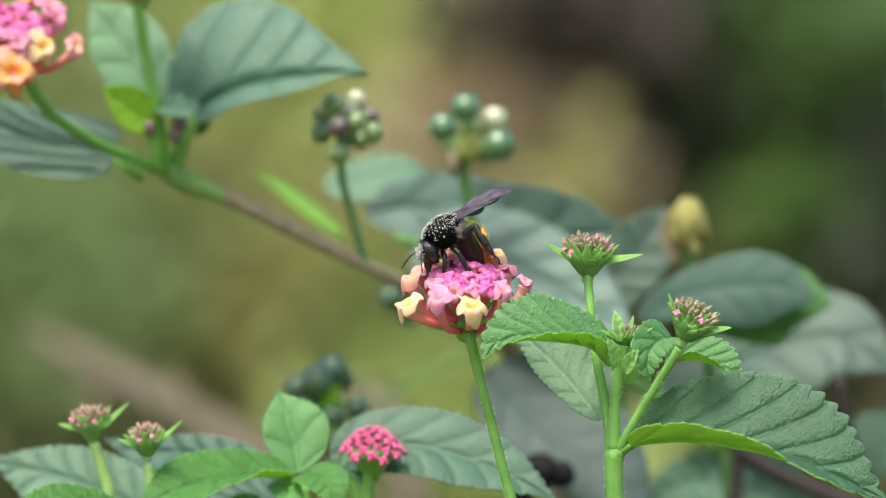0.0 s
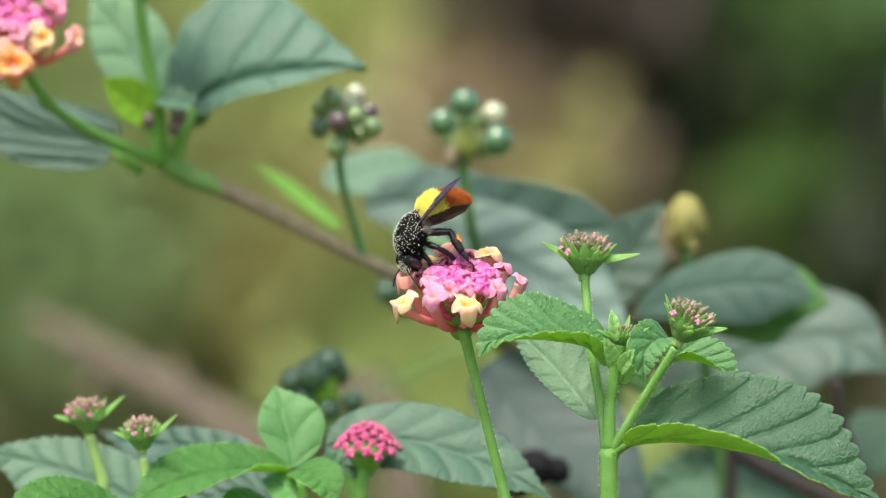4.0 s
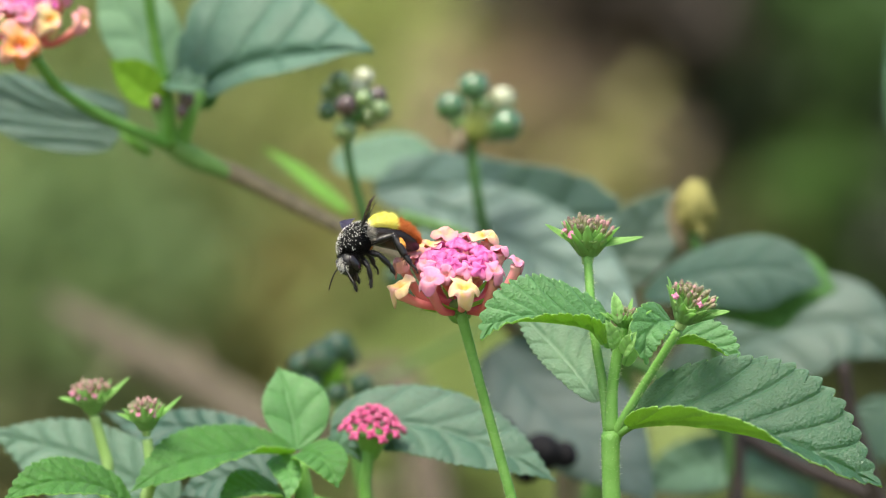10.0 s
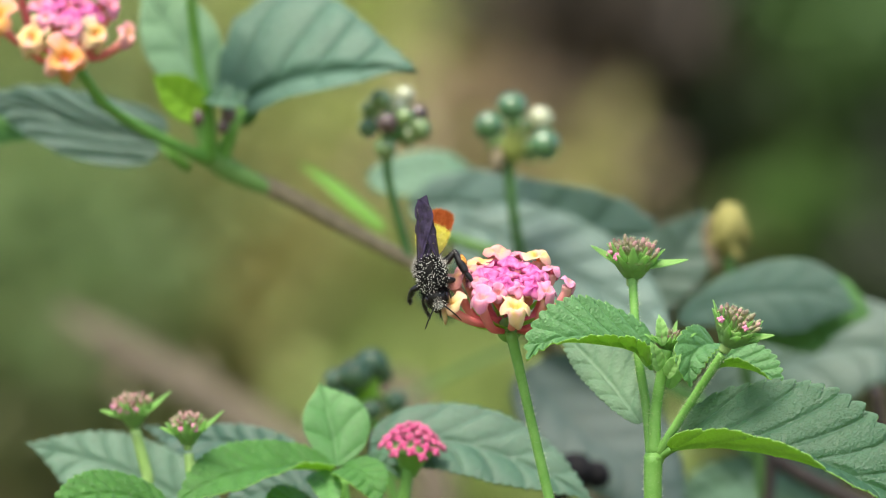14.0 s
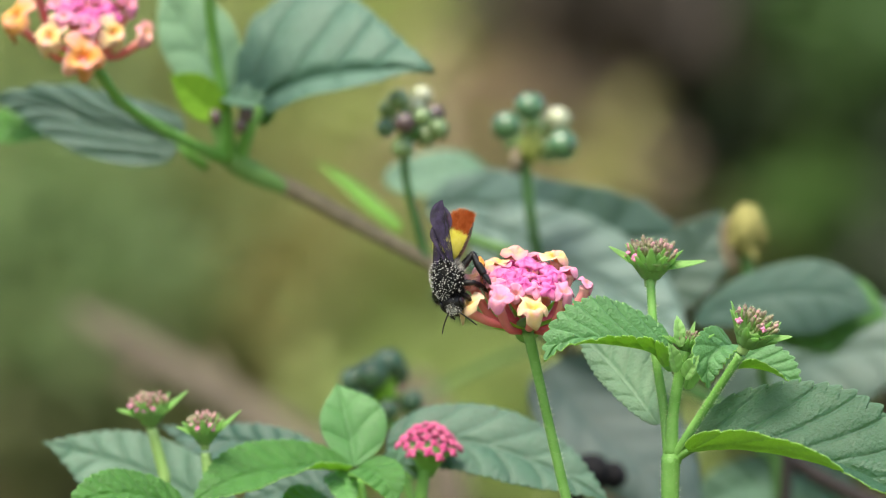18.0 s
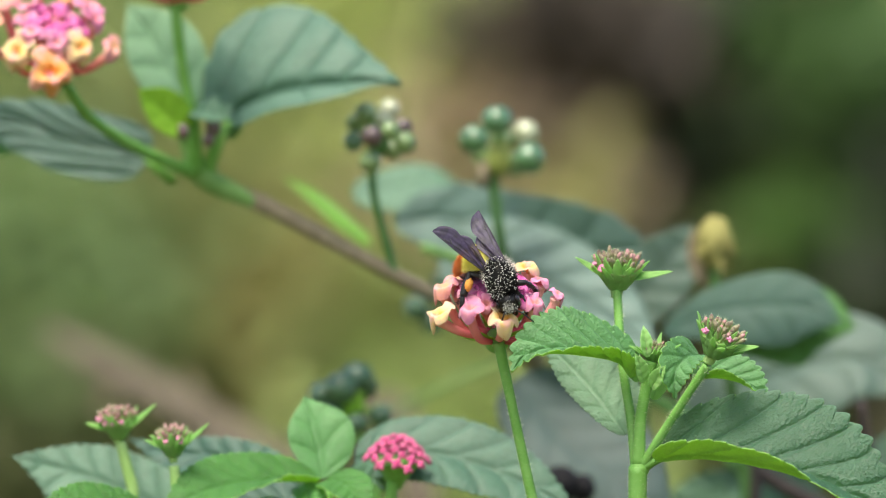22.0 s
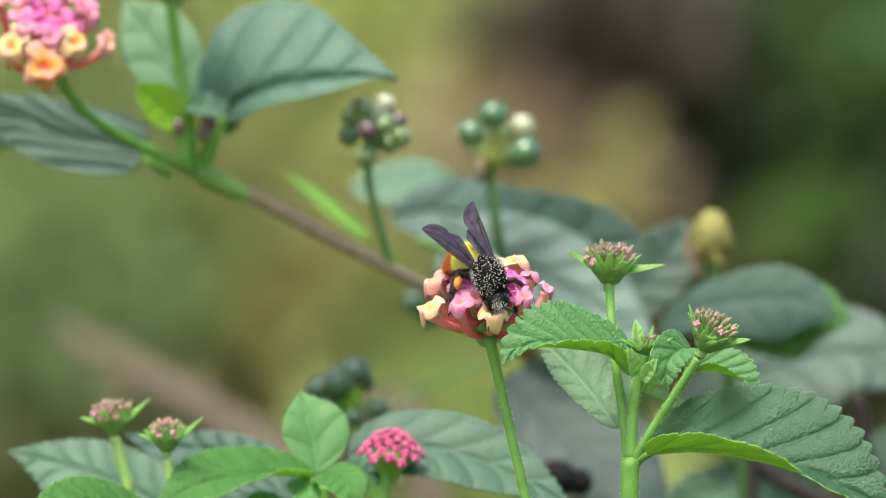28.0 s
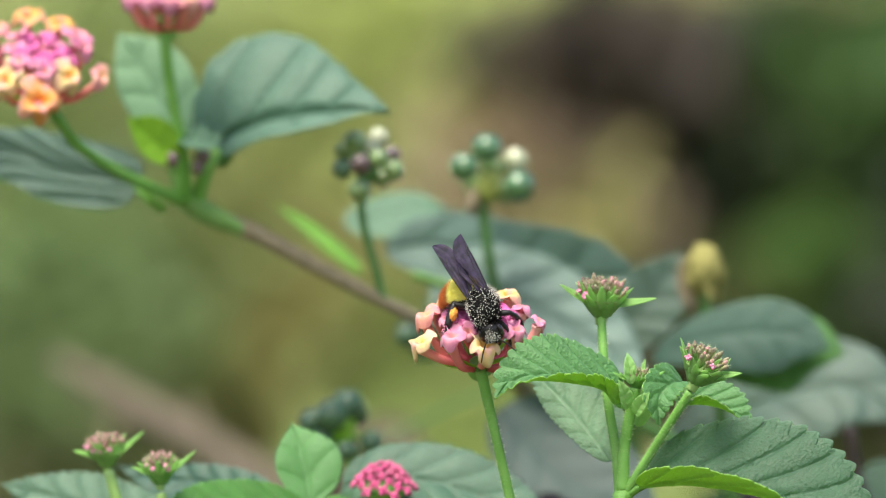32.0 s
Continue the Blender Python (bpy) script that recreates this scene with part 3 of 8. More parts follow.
def bud_head(parent, center, axis, width, seed=1, pegs=34, wide_bracts=(), pink=0.4):
    """A young flower head: a flaring green cup of pointed bracts round many slender hairy pegs with dark tips."""
    r = random.Random(seed)
    o = parent.matrix_basis.translation
    m = upright(Vector(center) - o, axis)
    rot = m.to_3x3()
    v, f = tube_geo([m @ Vector((0, 0, -width * z)) for z in (0.5, 0.36, 0.22, 0.06)], [width * 0.085, width * 0.11, width * 0.2, width * 0.35], 16, 5)
    part("cup", mesh("cup", v, f, [STEM_PALE]), parent)
    for tier, (n, q, z, ln, wd, out) in enumerate(((9, 0.13, -0.36, 0.46, 0.28, 0.75), (10, 0.26, -0.2, 0.36, 0.26, 0.55), (8, 0.24, -0.04, 0.24, 0.15, 0.3))):
        for k in range(n):
            a = radians(k * 360 / n + r.uniform(-11, 11) + tier * 17)
            c, s = math.cos(a), math.sin(a)
            d = rot @ Vector((c * out, s * out, r.uniform(0.75, 1.15)))
            p = m @ Vector((c * width * q, s * width * q, width * z))
            part("bract", bract_mesh(width * ln * r.uniform(0.7, 1.4), width * wd, LEAF["bract"], -0.12 + 0.3 * r.random()), parent, frame_of(p, d, rot @ Vector((-c, -s, 0.6))))
    for dx, dy, dz, ln in wide_bracts:
        d = Vector((dx, dy, dz))
        p = m @ Vector((dx * width * 0.25, dy * width * 0.25, -width * 0.16))
        part("bract", bract_mesh(ln * 1.2, width * 0.27, LEAF["bract"], 0.12), parent, frame_of(p, rot @ d, rot @ Vector((0, -0.5, 1))))
    tips = []
    for k in range(pegs):
        a = k * 2.39996
        q = math.sqrt((k + 0.5) / pegs)
        p = Vector((math.cos(a) * q * width * 0.37, math.sin(a) * q * width * 0.37, width * (0.2 - 0.13 * q * q) + r.uniform(-0.05, 0.05) * width))
        d = (Vector((math.cos(a) * q * 0.65, math.sin(a) * q * 0.65, 1)) + Vector((r.uniform(-1, 1), r.uniform(-1, 1), 0)) * 0.25).normalized()
        h = width * r.uniform(0.08, 0.17)
        g = tube_geo([p - d * h, p, p + d * h * 0.45, p + d * h * 0.85], [width * 0.016, width * 0.026, width * 0.04, width * 0.02], 7, 3)
        n = len(g[0])
        part("peg", mesh("peg", [m @ w for w in g[0]], g[1], [BUD_TIP if r.random() < pink * (0.4 + 0.6 * q) else BUD_TIP_GREY], True, {"rad": [i / n for i in range(n)]}), parent)
        for _ in range(12):
            e = (d + Vector((r.gauss(0, 1), r.gauss(0, 1), r.gauss(0, 1))) * 0.55).normalized()
            b = p + d * h * r.uniform(0.1, 0.8) + e * width * 0.015
            w, x = e.orthogonal().normalized() * 0.00003, e.cross(e.orthogonal()).normalized() * 0.00003
            tips.append(([m @ (b + w), m @ (b - w + x), m @ (b - w - x), m @ (b + e * 0.00055 * r.uniform(0.6, 1.3))], [(0, 1, 3), (1, 2, 3), (2, 0, 3)]))
    tagged(part("hairs", mesh("hairs", *join_geo(tips), [HAIR], False), parent), "fine pale hairs on the young buds", kind="stuff")


def rim_buds(parent, center, axis, width, count, seed):
    """A few round pink buds showing first at the rim of a young head."""
    r = random.Random(seed)
    m = upright(Vector(center) - parent.matrix_basis.translation, axis)
    for _ in range(count):
        a = radians(r.uniform(180, 360))
        q = width * r.uniform(0.36, 0.44)
        p = m @ Vector((math.cos(a) * q, math.sin(a) * q, width * r.uniform(0.0, 0.12)))
        part("pink_bud", closed_bud_mesh(width * r.uniform(0.04, 0.06), "rose", r.randrange(99)), parent, frame_of(p, m.to_3x3() @ Vector((-math.sin(a), math.cos(a), 0)), m.to_3x3() @ Vector((math.cos(a), math.sin(a), 1))))


def pink_head(parent, center, axis, width, seed=1, count=46):
    """A half-open head packed with hot pink buds."""
    r = random.Random(seed)
    o = parent.matrix_basis.translation
    m = upright(Vector(center) - o, axis)
    rot = m.to_3x3()
    v, f = tube_geo([m @ Vector((0, 0, -width * 0.42)), m @ Vector((0, 0, -width * 0.2)), m @ Vector((0, 0, 0))], [width * 0.08, width * 0.2, width * 0.38], 14, 5)
    part("cup", mesh("cup", v, f, [STEM]), parent)
    for k in range(8):
        a = k * 45 + r.uniform(-9, 9)
        d = rot @ Vector((math.cos(radians(a)), math.sin(radians(a)), 0.35))
        part("bract", bract_mesh(width * r.uniform(0.3, 0.42), width * 0.1, LEAF["under"], 0.15), parent, frame_of(m @ Vector((0, 0, -width * 0.2)), d, rot @ Vector((0, 0, 1))))
    for k in range(count):
        a = k * 2.39996
        q = math.sqrt((k + 0.5) / count)
        p = Vector((math.cos(a) * q * width * 0.46, math.sin(a) * q * width * 0.46, width * (0.34 - 0.38 * q * q)))
        d = Vector((math.cos(a) * q * 1.2, math.sin(a) * q * 1.2, 0.8))
        s = width * 0.054 * (0.7 + 0.5 * q) * r.uniform(0.8, 1.2)
        me = closed_bud_mesh(s, "hot", r.randrange(999))
        part("bud", me, parent, frame_of(m @ p, rot @ Vector((-math.sin(a), math.cos(a), 0)), rot @ d))


def berry_material(name, lo, hi, bloom, coat=0.6):
    m = Mat(name, 0.3, 0.6)
    m.set("Coat Weight", coat)
    m.set("Coat Roughness", 0.25)
    c = m.ramp(m.noise(250, 2), [(0.35, lo), (0.65, hi)])
    m.color(m.mix(m.math('MULTIPLY', m.noise(140, 2), 0.5), c, bloom))
    m.bump(m.noise(1500, 2), 0.1, 0.0002)
    return m.m


BERRY = {
    "green": berry_material("berry_green", (0.1, 0.19, 0.045), (0.16, 0.26, 0.08), (0.28, 0.38, 0.2)),
    "blue": berry_material("berry_bluegreen", (0.02, 0.09, 0.012), (0.04, 0.14, 0.025), (0.12, 0.22, 0.16), 1.0),
    "purple": berry_material("berry_purple", (0.035, 0.018, 0.02), (0.08, 0.04, 0.045), (0.14, 0.1, 0.1)),
    "pale": berry_material("berry_pale", (0.28, 0.34, 0.17), (0.38, 0.4, 0.26), (0.6, 0.6, 0.5)),
    "dark": berry_material("berry_dark", (0.014, 0.07, 0.016), (0.035, 0.11, 0.03), (0.08, 0.15, 0.12), 0.4),
    "black": plain_material("berry_black", (0.006, 0.006, 0.008), (0.013, 0.013, 0.015), 300, 0.8, 0.3, 0.0002, spec=0.15),
}


def berry_cluster(parent, items, core, core_r, core_mat=STEM):
    """Round drupes, each with a dark end scar, on a short fleshy core."""
    o = parent.matrix_basis.translation
    v, f = blob_geo(Vector(core) - o, (core_r, core_r, core_r * 1.5), 14, 9, 0.25)
    part("core", mesh("core", v, f, [core_mat]), parent)
    for p, rad, kind in items:
        d = (Vector(p) - Vector(core)).normalized()
        g = blob_geo((0, 0, 0), (rad, rad, rad * 0.95), 20, 12, 0.06)
        b = part("berry", mesh("berry", g[0], g[1], [BERRY[kind]]), parent, frame_of(Vector(p) - o, d.orthogonal(), d))
        s = blob_geo((0, 0, rad * 0.93), (rad * 0.16, rad * 0.16, rad * 0.07), 8, 4)
        part("scar", mesh("scar", s[0], s[1], [BARK_DARK]), b)
        t = tube_geo([(0, 0, -rad * 0.8), (0, 0, -rad * 1.5)], [rad * 0.22, rad * 0.18], 7, 2)
        part("stalk", mesh("stalk", t[0], t[1], [STEM]), b)

# ---- ground and the far planting ----
def ground_material():
    m = Mat("meadow_ground", 0.9, 0.2)
    g = m.ramp(m.noise(1.3, 5), [(0.3, (0.05, 0.07, 0.02)), (0.5, (0.1, 0.1, 0.04)), (0.7, (0.13, 0.1, 0.06))])
    m.color(m.mix(m.math('MULTIPLY', m.noise(40, 3), 0.5), g, (0.04, 0.07, 0.015)))
    m.bump(m.noise(30, 4), 0.6, 0.03)
    return m.m


def make_ground():
    n, size = 48, 90.0
    verts, faces = [], []
    for i in range(n + 1):
        for j in range(n + 1):
            x, y = (i / n - 0.5) * 2, (j / n - 0.5) * 2
            x, y = math.copysign(abs(x) ** 2.2, x) * size, math.copysign(abs(y) ** 2.2, y) * size
            k = min(1, max(0, (math.hypot(x, y) - 3) / 4))
            verts.append((x, y, 0.05 * k * noise.noise(Vector((x * 0.5, y * 0.5, 0)))))
    for i in range(n):
        for j in range(n):
            a = i * (n + 1) + j
            faces.append((a, a + n + 1, a + n + 2, a + 1))
    tagged(new("ground", mesh("ground", verts, faces, [ground_material()])), "rough grassy ground with dry patches", "ground", kind="structure")


make_ground()


def foliage_material(name, a, b):
    m = Mat(name, 0.55, 0.4)
    m.color(m.mix(m.island(), a, b))
    m.translucent(0.2, (1.2, 1.3, 0.7))
    return m.m


def shrub(name, label, category, center, spread, count, leaf_size, mat, seed):
    """A far shrub: a bent trunk with limbs and a crown of many small separate leaves with gaps."""
    r = random.Random(seed)
    c = Vector(center)
    root = thing(name, Vector((c.x, c.y, 0)), label, category, "shrubs along the bank")
    geo = [tube_geo([Vector((0, 0, -0.05)), Vector((0.04, 0, c.z * 0.5)), Vector((0, 0.03, c.z))], [0.045, 0.035, 0.02], 8, 5)]
    for k in range(6):
        e = Vector((r.uniform(-1, 1) * spread[0], r.uniform(-1, 1) * spread[1], c.z + r.uniform(-0.3, 1) * spread[2])) * 0.8
        geo.append(tube_geo([Vector((0.02, 0, c.z * 0.45)), (e + Vector((0, 0, c.z * 0.6))) * 0.5, e], [0.02, 0.014, 0.006], 6, 4))
    part("trunk", mesh("trunk", *join_geo(geo), [BARK]), root)
    verts, faces = [], []
    clumps = [(Vector((r.gauss(0, 0.45) * spread[0], r.gauss(0, 0.45) * spread[1], c.z + r.gauss(0, 0.45) * spread[2])), r.uniform(0.4, 0.8)) for _ in range(max(12, count // 25))]
    for _ in range(count):
        q, cr = r.choice(clumps)
        p = q + Vector((r.gauss(0, 1), r.gauss(0, 1), r.gauss(0, 1))) * cr * 0.5 * min(spread)
        if p.z < 0.02:
            p.z = 0.02 + r.random() * 0.1
        d = Vector((r.uniform(-1, 1), r.uniform(-1, 1), r.uniform(-0.9, 0.6))).normalized()
        nrm = Vector((r.uniform(-1, 1), r.uniform(-1, 0.4), r.uniform(0, 1.4)))
        m = frame_of(p, d, nrm)
        s = leaf_size * r.uniform(0.6, 1.3)
        w = s * 0.22
        o = len(verts)
        for v in ((0, 0, 0), (s * 0.35, w, 0.1 * s), (s * 0.4, 0, 0), (s * 0.35, -w, 0.1 * s), (s * 0.75, w * 0.6, 0.03 * s), (s * 0.75, -w * 0.6, 0.03 * s), (s, 0, -0.1 * s)):
            verts.append(m @ Vector(v))
        faces += [(o, o + 2, o + 1), (o, o + 3, o + 2), (o + 1, o + 2, o + 4), (o + 2, o + 3, o + 5), (o + 2, o + 5, o + 6), (o + 2, o + 6, o + 4)]
    tagged(part("crown", mesh("crown", verts, faces, [mat], False), root), kind="stuff")
    return root


F_OLIVE = foliage_material("foliage_olive", (0.323, 0.367, 0.149), (0.446, 0.507, 0.206))
F_LIGHT = foliage_material("foliage_light", (0.427, 0.479, 0.191), (0.59, 0.661, 0.263))
F_MOSS = foliage_material("foliage_moss", (0.13, 0.15, 0.062), (0.18, 0.207, 0.086))
F_YELLOW = foliage_material("foliage_yellowgreen", (0.356, 0.446, 0.165), (0.491, 0.616, 0.228))
F_TAN = foliage_material("foliage_tan", (0.367, 0.282, 0.209), (0.507, 0.39, 0.289))
F_STRAW = foliage_material("foliage_straw", (0.334, 0.323, 0.134), (0.461, 0.446, 0.185))
F_DRY = foliage_material("foliage_dry", (0.171, 0.175, 0.062), (0.236, 0.241, 0.086))
F_OCHRE = foliage_material("foliage_ochre", (0.202, 0.186, 0.067), (0.279, 0.257, 0.093))
F_LEAFY = foliage_material("foliage_leafy", (0.157, 0.231, 0.094), (0.216, 0.319, 0.13))
F_DULL = foliage_material("foliage_dull", (0.236, 0.292, 0.113), (0.325, 0.403, 0.156))
# evergreen leaf colour with the shade already put into it
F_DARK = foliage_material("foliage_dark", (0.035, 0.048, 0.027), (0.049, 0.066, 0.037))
# a dark hollow among the shrubs, imitated by very dark brown leaves
F_HOLLOW = foliage_material("foliage_hollowbrown", (0.063, 0.05, 0.041), (0.087, 0.069, 0.057))
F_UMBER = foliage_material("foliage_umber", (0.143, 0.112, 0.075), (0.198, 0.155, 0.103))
F_GREEN = foliage_material("foliage_green", (0.063, 0.124, 0.034), (0.087, 0.171, 0.048))
F_SPRING = foliage_material("foliage_spring", (0.093, 0.178, 0.045), (0.128, 0.246, 0.062))
# olive darkened by hand: half shade is part of this colour
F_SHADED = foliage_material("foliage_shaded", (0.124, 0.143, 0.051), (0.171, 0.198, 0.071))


def bank_material():
    m = Mat("bank_litter", 0.95, 0.1)
    c = m.ramp(m.noise(2.2, 4), [(0.3, (0.2, 0.2, 0.08)), (0.55, (0.26, 0.25, 0.11)), (0.75, (0.29, 0.26, 0.14))])
    m.color(c)
    m.bump(m.noise(25, 4), 0.7, 0.03)
    return m.m


def make_bank():
    """A low overgrown earth bank that closes the view far behind the shrub."""
    nx, nz = 60, 10
    verts, faces = [], []
    for i in range(nx + 1):
        x = (i / nx - 0.5) * 16
        for j in range(nz + 1):
            t = j / nz
            y = 7.6 + 2.2 * t + 0.25 * noise.noise(Vector((x * 0.9, t * 3, 4))) + 0.03 * x * x
            verts.append((x, y, -0.1 + 2.9 * math.sin(t * 1.45) + 0.15 * noise.noise(Vector((x, t * 4, 9)))))
    for i in range(nx):
        for j in range(nz):
            a = i * (nz + 1) + j
            faces.append((a, a + nz + 1, a + nz + 2, a + 1))
    tagged(new("bank", mesh("bank", verts, faces, [bank_material()])), "overgrown earth bank with dry litter", "bank", kind="structure")


make_bank()
shrub("shrub", "olive-green shrub with dry yellowish leaves", "shrub", at(-184.2, 6650.0, 109.3), (0.240, 0.22, 0.208), 3600, 0.05, F_OLIVE, 1)
shrub("shrub", "dull olive shrub with small leaves", "shrub", at(-391.9, 6700.0, 227.0), (0.274, 0.22, 0.177), 3600, 0.05, F_DULL, 2)
shrub("shrub", "pale green shrub with small leaves", "shrub", at(-30.2, 6600.0, 256.5), (0.175, 0.22, 0.167), 2800, 0.05, F_LIGHT, 3)
shrub("shrub", "yellow-green shrub with small leaves", "shrub", at(14.0, 6420.0, -146.6), (0.225, 0.22, 0.171), 4000, 0.05, F_YELLOW, 4)
shrub("shrub", "grey-green shrub with small leaves", "shrub", at(-483.3, 6330.0, -49.5), (0.146, 0.22, 0.146), 2600, 0.05, F_LEAFY, 5)
shrub("shrub", "low mossy green shrub on the bank", "shrub", at(-520.9, 6350.0, -224.0), (0.231, 0.22, 0.131), 3000, 0.05, F_MOSS, 6)
shrub("shrub", "brownish olive shrub with dry leaves", "shrub", at(-359.8, 6520.0, -82.1), (0.299, 0.22, 0.220), 4600, 0.05, F_DRY, 7)
shrub("shrub", "ochre shrub with dry leaves", "shrub", at(-188.1, 6480.0, -104.6), (0.149, 0.22, 0.141), 2600, 0.05, F_OCHRE, 8)
shrub("shrub", "dry tan shrub with withered leaves", "shrub", at(153.2, 6300.0, 131.8), (0.160, 0.22, 0.107), 2400, 0.05, F_TAN, 9)
shrub("shrub", "straw-coloured shrub with dry leaf tips", "shrub", at(190.1, 6320.0, 67.7), (0.168, 0.22, 0.077), 1900, 0.05, F_STRAW, 10)
shrub("shrub", "brown shrub with a dark hollow's shade put into its leaf colour", "shrub", at(173.5, 6200.0, 283.6), (0.143, 0.22, 0.063), 1700, 0.05, F_HOLLOW, 11)
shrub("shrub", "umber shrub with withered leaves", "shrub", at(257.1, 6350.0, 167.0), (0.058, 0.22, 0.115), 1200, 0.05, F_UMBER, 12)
shrub("shrub", "evergreen shrub with shade put into its dark leaf colour", "shrub", at(317.2, 6250.0, 207.8), (0.076, 0.22, 0.197), 2600, 0.05, F_DARK, 13)
shrub("shrub", "dull olive shrub with half shade put into its leaf colour", "shrub", at(331.4, 6230.0, 50.9), (0.091, 0.22, 0.106), 1500, 0.05, F_SHADED, 17)
shrub("shrub", "fresh green shrub among darker ones", "shrub", at(420.4, 6200.0, 202.8), (0.083, 0.22, 0.196), 2200, 0.05, F_GREEN, 14)
shrub("shrub", "fresh green shrub among darker ones", "shrub", at(430.3, 6180.0, 60.4), (0.083, 0.22, 0.090), 1300, 0.05, F_SPRING, 18)
shrub("shrub", "evergreen shrub with shade put into its dark leaf colour", "shrub", at(518.9, 6100.0, 76.0), (0.057, 0.22, 0.164), 1500, 0.05, F_DARK, 15)
shrub("shrub", "fresh green shrub among darker ones", "shrub", at(497.1, 6150.0, 244.3), (0.067, 0.22, 0.105), 1000, 0.05, F_GREEN, 16)
shrub("shrub", "low yellowish green shrub with small leaves", "shrub", at(268.2, 6300.0, -253.5), (0.168, 0.22, 0.107), 2000, 0.05, F_YELLOW, 21)
shrub("shrub", "dull olive shrub with half shade put into its leaf colour", "shrub", at(470.0, 6250.0, -204.6), (0.137, 0.22, 0.137), 2200, 0.05, F_SHADED, 22)
twig = thing("fallen_branch", at(-131.7, 900.0, -34.5), "grey-brown dead branch leaning among the weeds", "branch")
tube("stem", [at(-146.0, 1000.0, -30.0), at(-126.7, 980.0, -39.8), at(-88.6, 930.0, -57.4), at(-50.3, 880.0, -78.0), at(-4.5, 830.0, -111.4), at(72.4, 700.0, -811.3)], [0.003, 0.0055, 0.006, 0.0065, 0.007, 0.012],
     plain_material("dead_wood", (0.1, 0.08, 0.055), (0.135, 0.11, 0.078), 60, 0.85, 0.5, 0.001), twig, 10, 6)
for p, q in ((at(-88.6, 930.0, -57.4), at(-95.8, 960.0, -43.4)), (at(-31.0, 860.0, -91.4), at(-16.2, 900.0, -88.3)), (at(-116.2, 970.0, -45.1), at(-124.4, 940.0, -54.7))):
    tube("side_twig", [p, p.lerp(q, 0.5) + Vector((0, 0.01, 0)), q], [0.003, 0.002, 0.0012], BARK, twig, 8, 4)

# ---- middle shoot: the open flower head on which the bee feeds ----
BASE = at(15.5, 2.0, -57.2)
flower = thing("lantana_flower", BASE, "open pink and cream lantana flower head on a hairy green stem", "flower")
pts = [at(15.5, 2.0, -57.2), at(11.7, 2.0, -42.9), at(8.0, 1.0, -28.5), at(4.9, 0.0, -16.2)]
tube("stem", pts, [0.00105, 0.00098, 0.00092, 0.0011], STEM, flower, 10, 8, 0.12)
hairs(flower, pts, 0.00098, 800, 0.0007, 3)
RING = [(2, 0.92, 0.0, "rose", 0.66, 18), (36, 0.8, 0.06, "rose", 0.7, 8), (58, 0.8, 0.2, "cream", 0.95, -10), (82, 0.7, 0.2, "rose", 0.6, 0), (106, 0.74, 0.24, "blush", 0.95, -10), (130, 0.78, 0.1, "cream", 0.85, 0),
        (152, 0.8, 0.06, "blush", 0.85, 6), (176, 0.88, 0.03, "blush", 0.95, 10), (201, 1.0, -0.26, "cream", 0.95, 12), (236, 0.8, -0.03, "rose", 0.9, 12), (275, 0.78, -0.13, "cream", 1.05, 12),
        (318, 0.76, 0.04, "rose", 0.85, 12)]
flower_head(flower, at(4.6, 0.0, -6.3), (0.0, -0.34, 0.94), 0.0126, RING, 34, 5)

# ---- right shoot ----
shoot = thing("lantana_shoot", at(33.4, 0.0, -61.5), "green hairy lantana shoot with toothed leaves and young flower heads", "plant")
main = [at(34.2, 0.0, -61.5), at(33.4, 0.0, -48.5), at(33.2, 0.0, -39.5)]
tube("stem", main, [0.0019, 0.0017, 0.0018], STEM, shoot, 12, 6, 0.12)
hairs(shoot, main, 0.0019, 420, 0.0007, 5)
b1 = [at(33.0, 0.0, -41.1), at(31.7, 2.0, -30.7), at(29.6, 6.0, -18.7), at(28.3, 10.0, -4.5)]
tube("stem", b1, [0.0011, 0.00095, 0.00086, 0.00085], STEM, shoot, 10, 8, 0.1)
hairs(shoot, b1, 0.00098, 560, 0.0007, 6)
b2 = [at(33.7, 0.0, -40.0), at(38.0, -3.0, -32.3), at(42.5, -6.0, -24.6), at(45.8, -8.0, -19.1)]
tube("stem", b2, [0.0010, 0.00085, 0.0008, 0.00085], STEM, shoot, 10, 8, 0.1)
hairs(shoot, b2, 0.0009, 560, 0.0007, 7)
b3 = [at(33.3, 0.0, -39.5), at(33.4, 0.0, -30.7), at(34.5, 0.0, -23.0), at(35.1, 0.0, -18.8)]
tube("stem", b3, [0.0014, 0.0011, 0.0011, 0.0013], STEM, shoot, 10, 6, 0.1)
hairs(shoot, b3, 0.0012, 420, 0.0007, 8)
bud_head(shoot, at(28.6, 10.0, -0.7), (0.05, -0.16, 1), 0.0120, 3, 40, [(-0.95, -0.1, 0.45, 0.0058), (0.97, -0.15, 0.2, 0.0068)], pink=0.3)
bud_head(shoot, at(48.2, -9.0, -13.6), (0.4, -0.2, 0.9), 0.0116, 4, 40, [(-0.6, -0.4, 0.9, 0.005), (0.9, -0.1, 0.55, 0.005)], pink=0.2)
bud_head(shoot, at(35.5, 0.0, -16.6), (0.0, -0.2, 1), 0.0062, 5, 24, [(-0.9, -0.3, 0.45, 0.0036), (0.9, -0.3, 0.5, 0.0042), (-0.2, -0.5, 0.8, 0.003), (0.3, 0.6, 0.9, 0.004), (-0.5, 0.4, 1.2, 0.0035)])
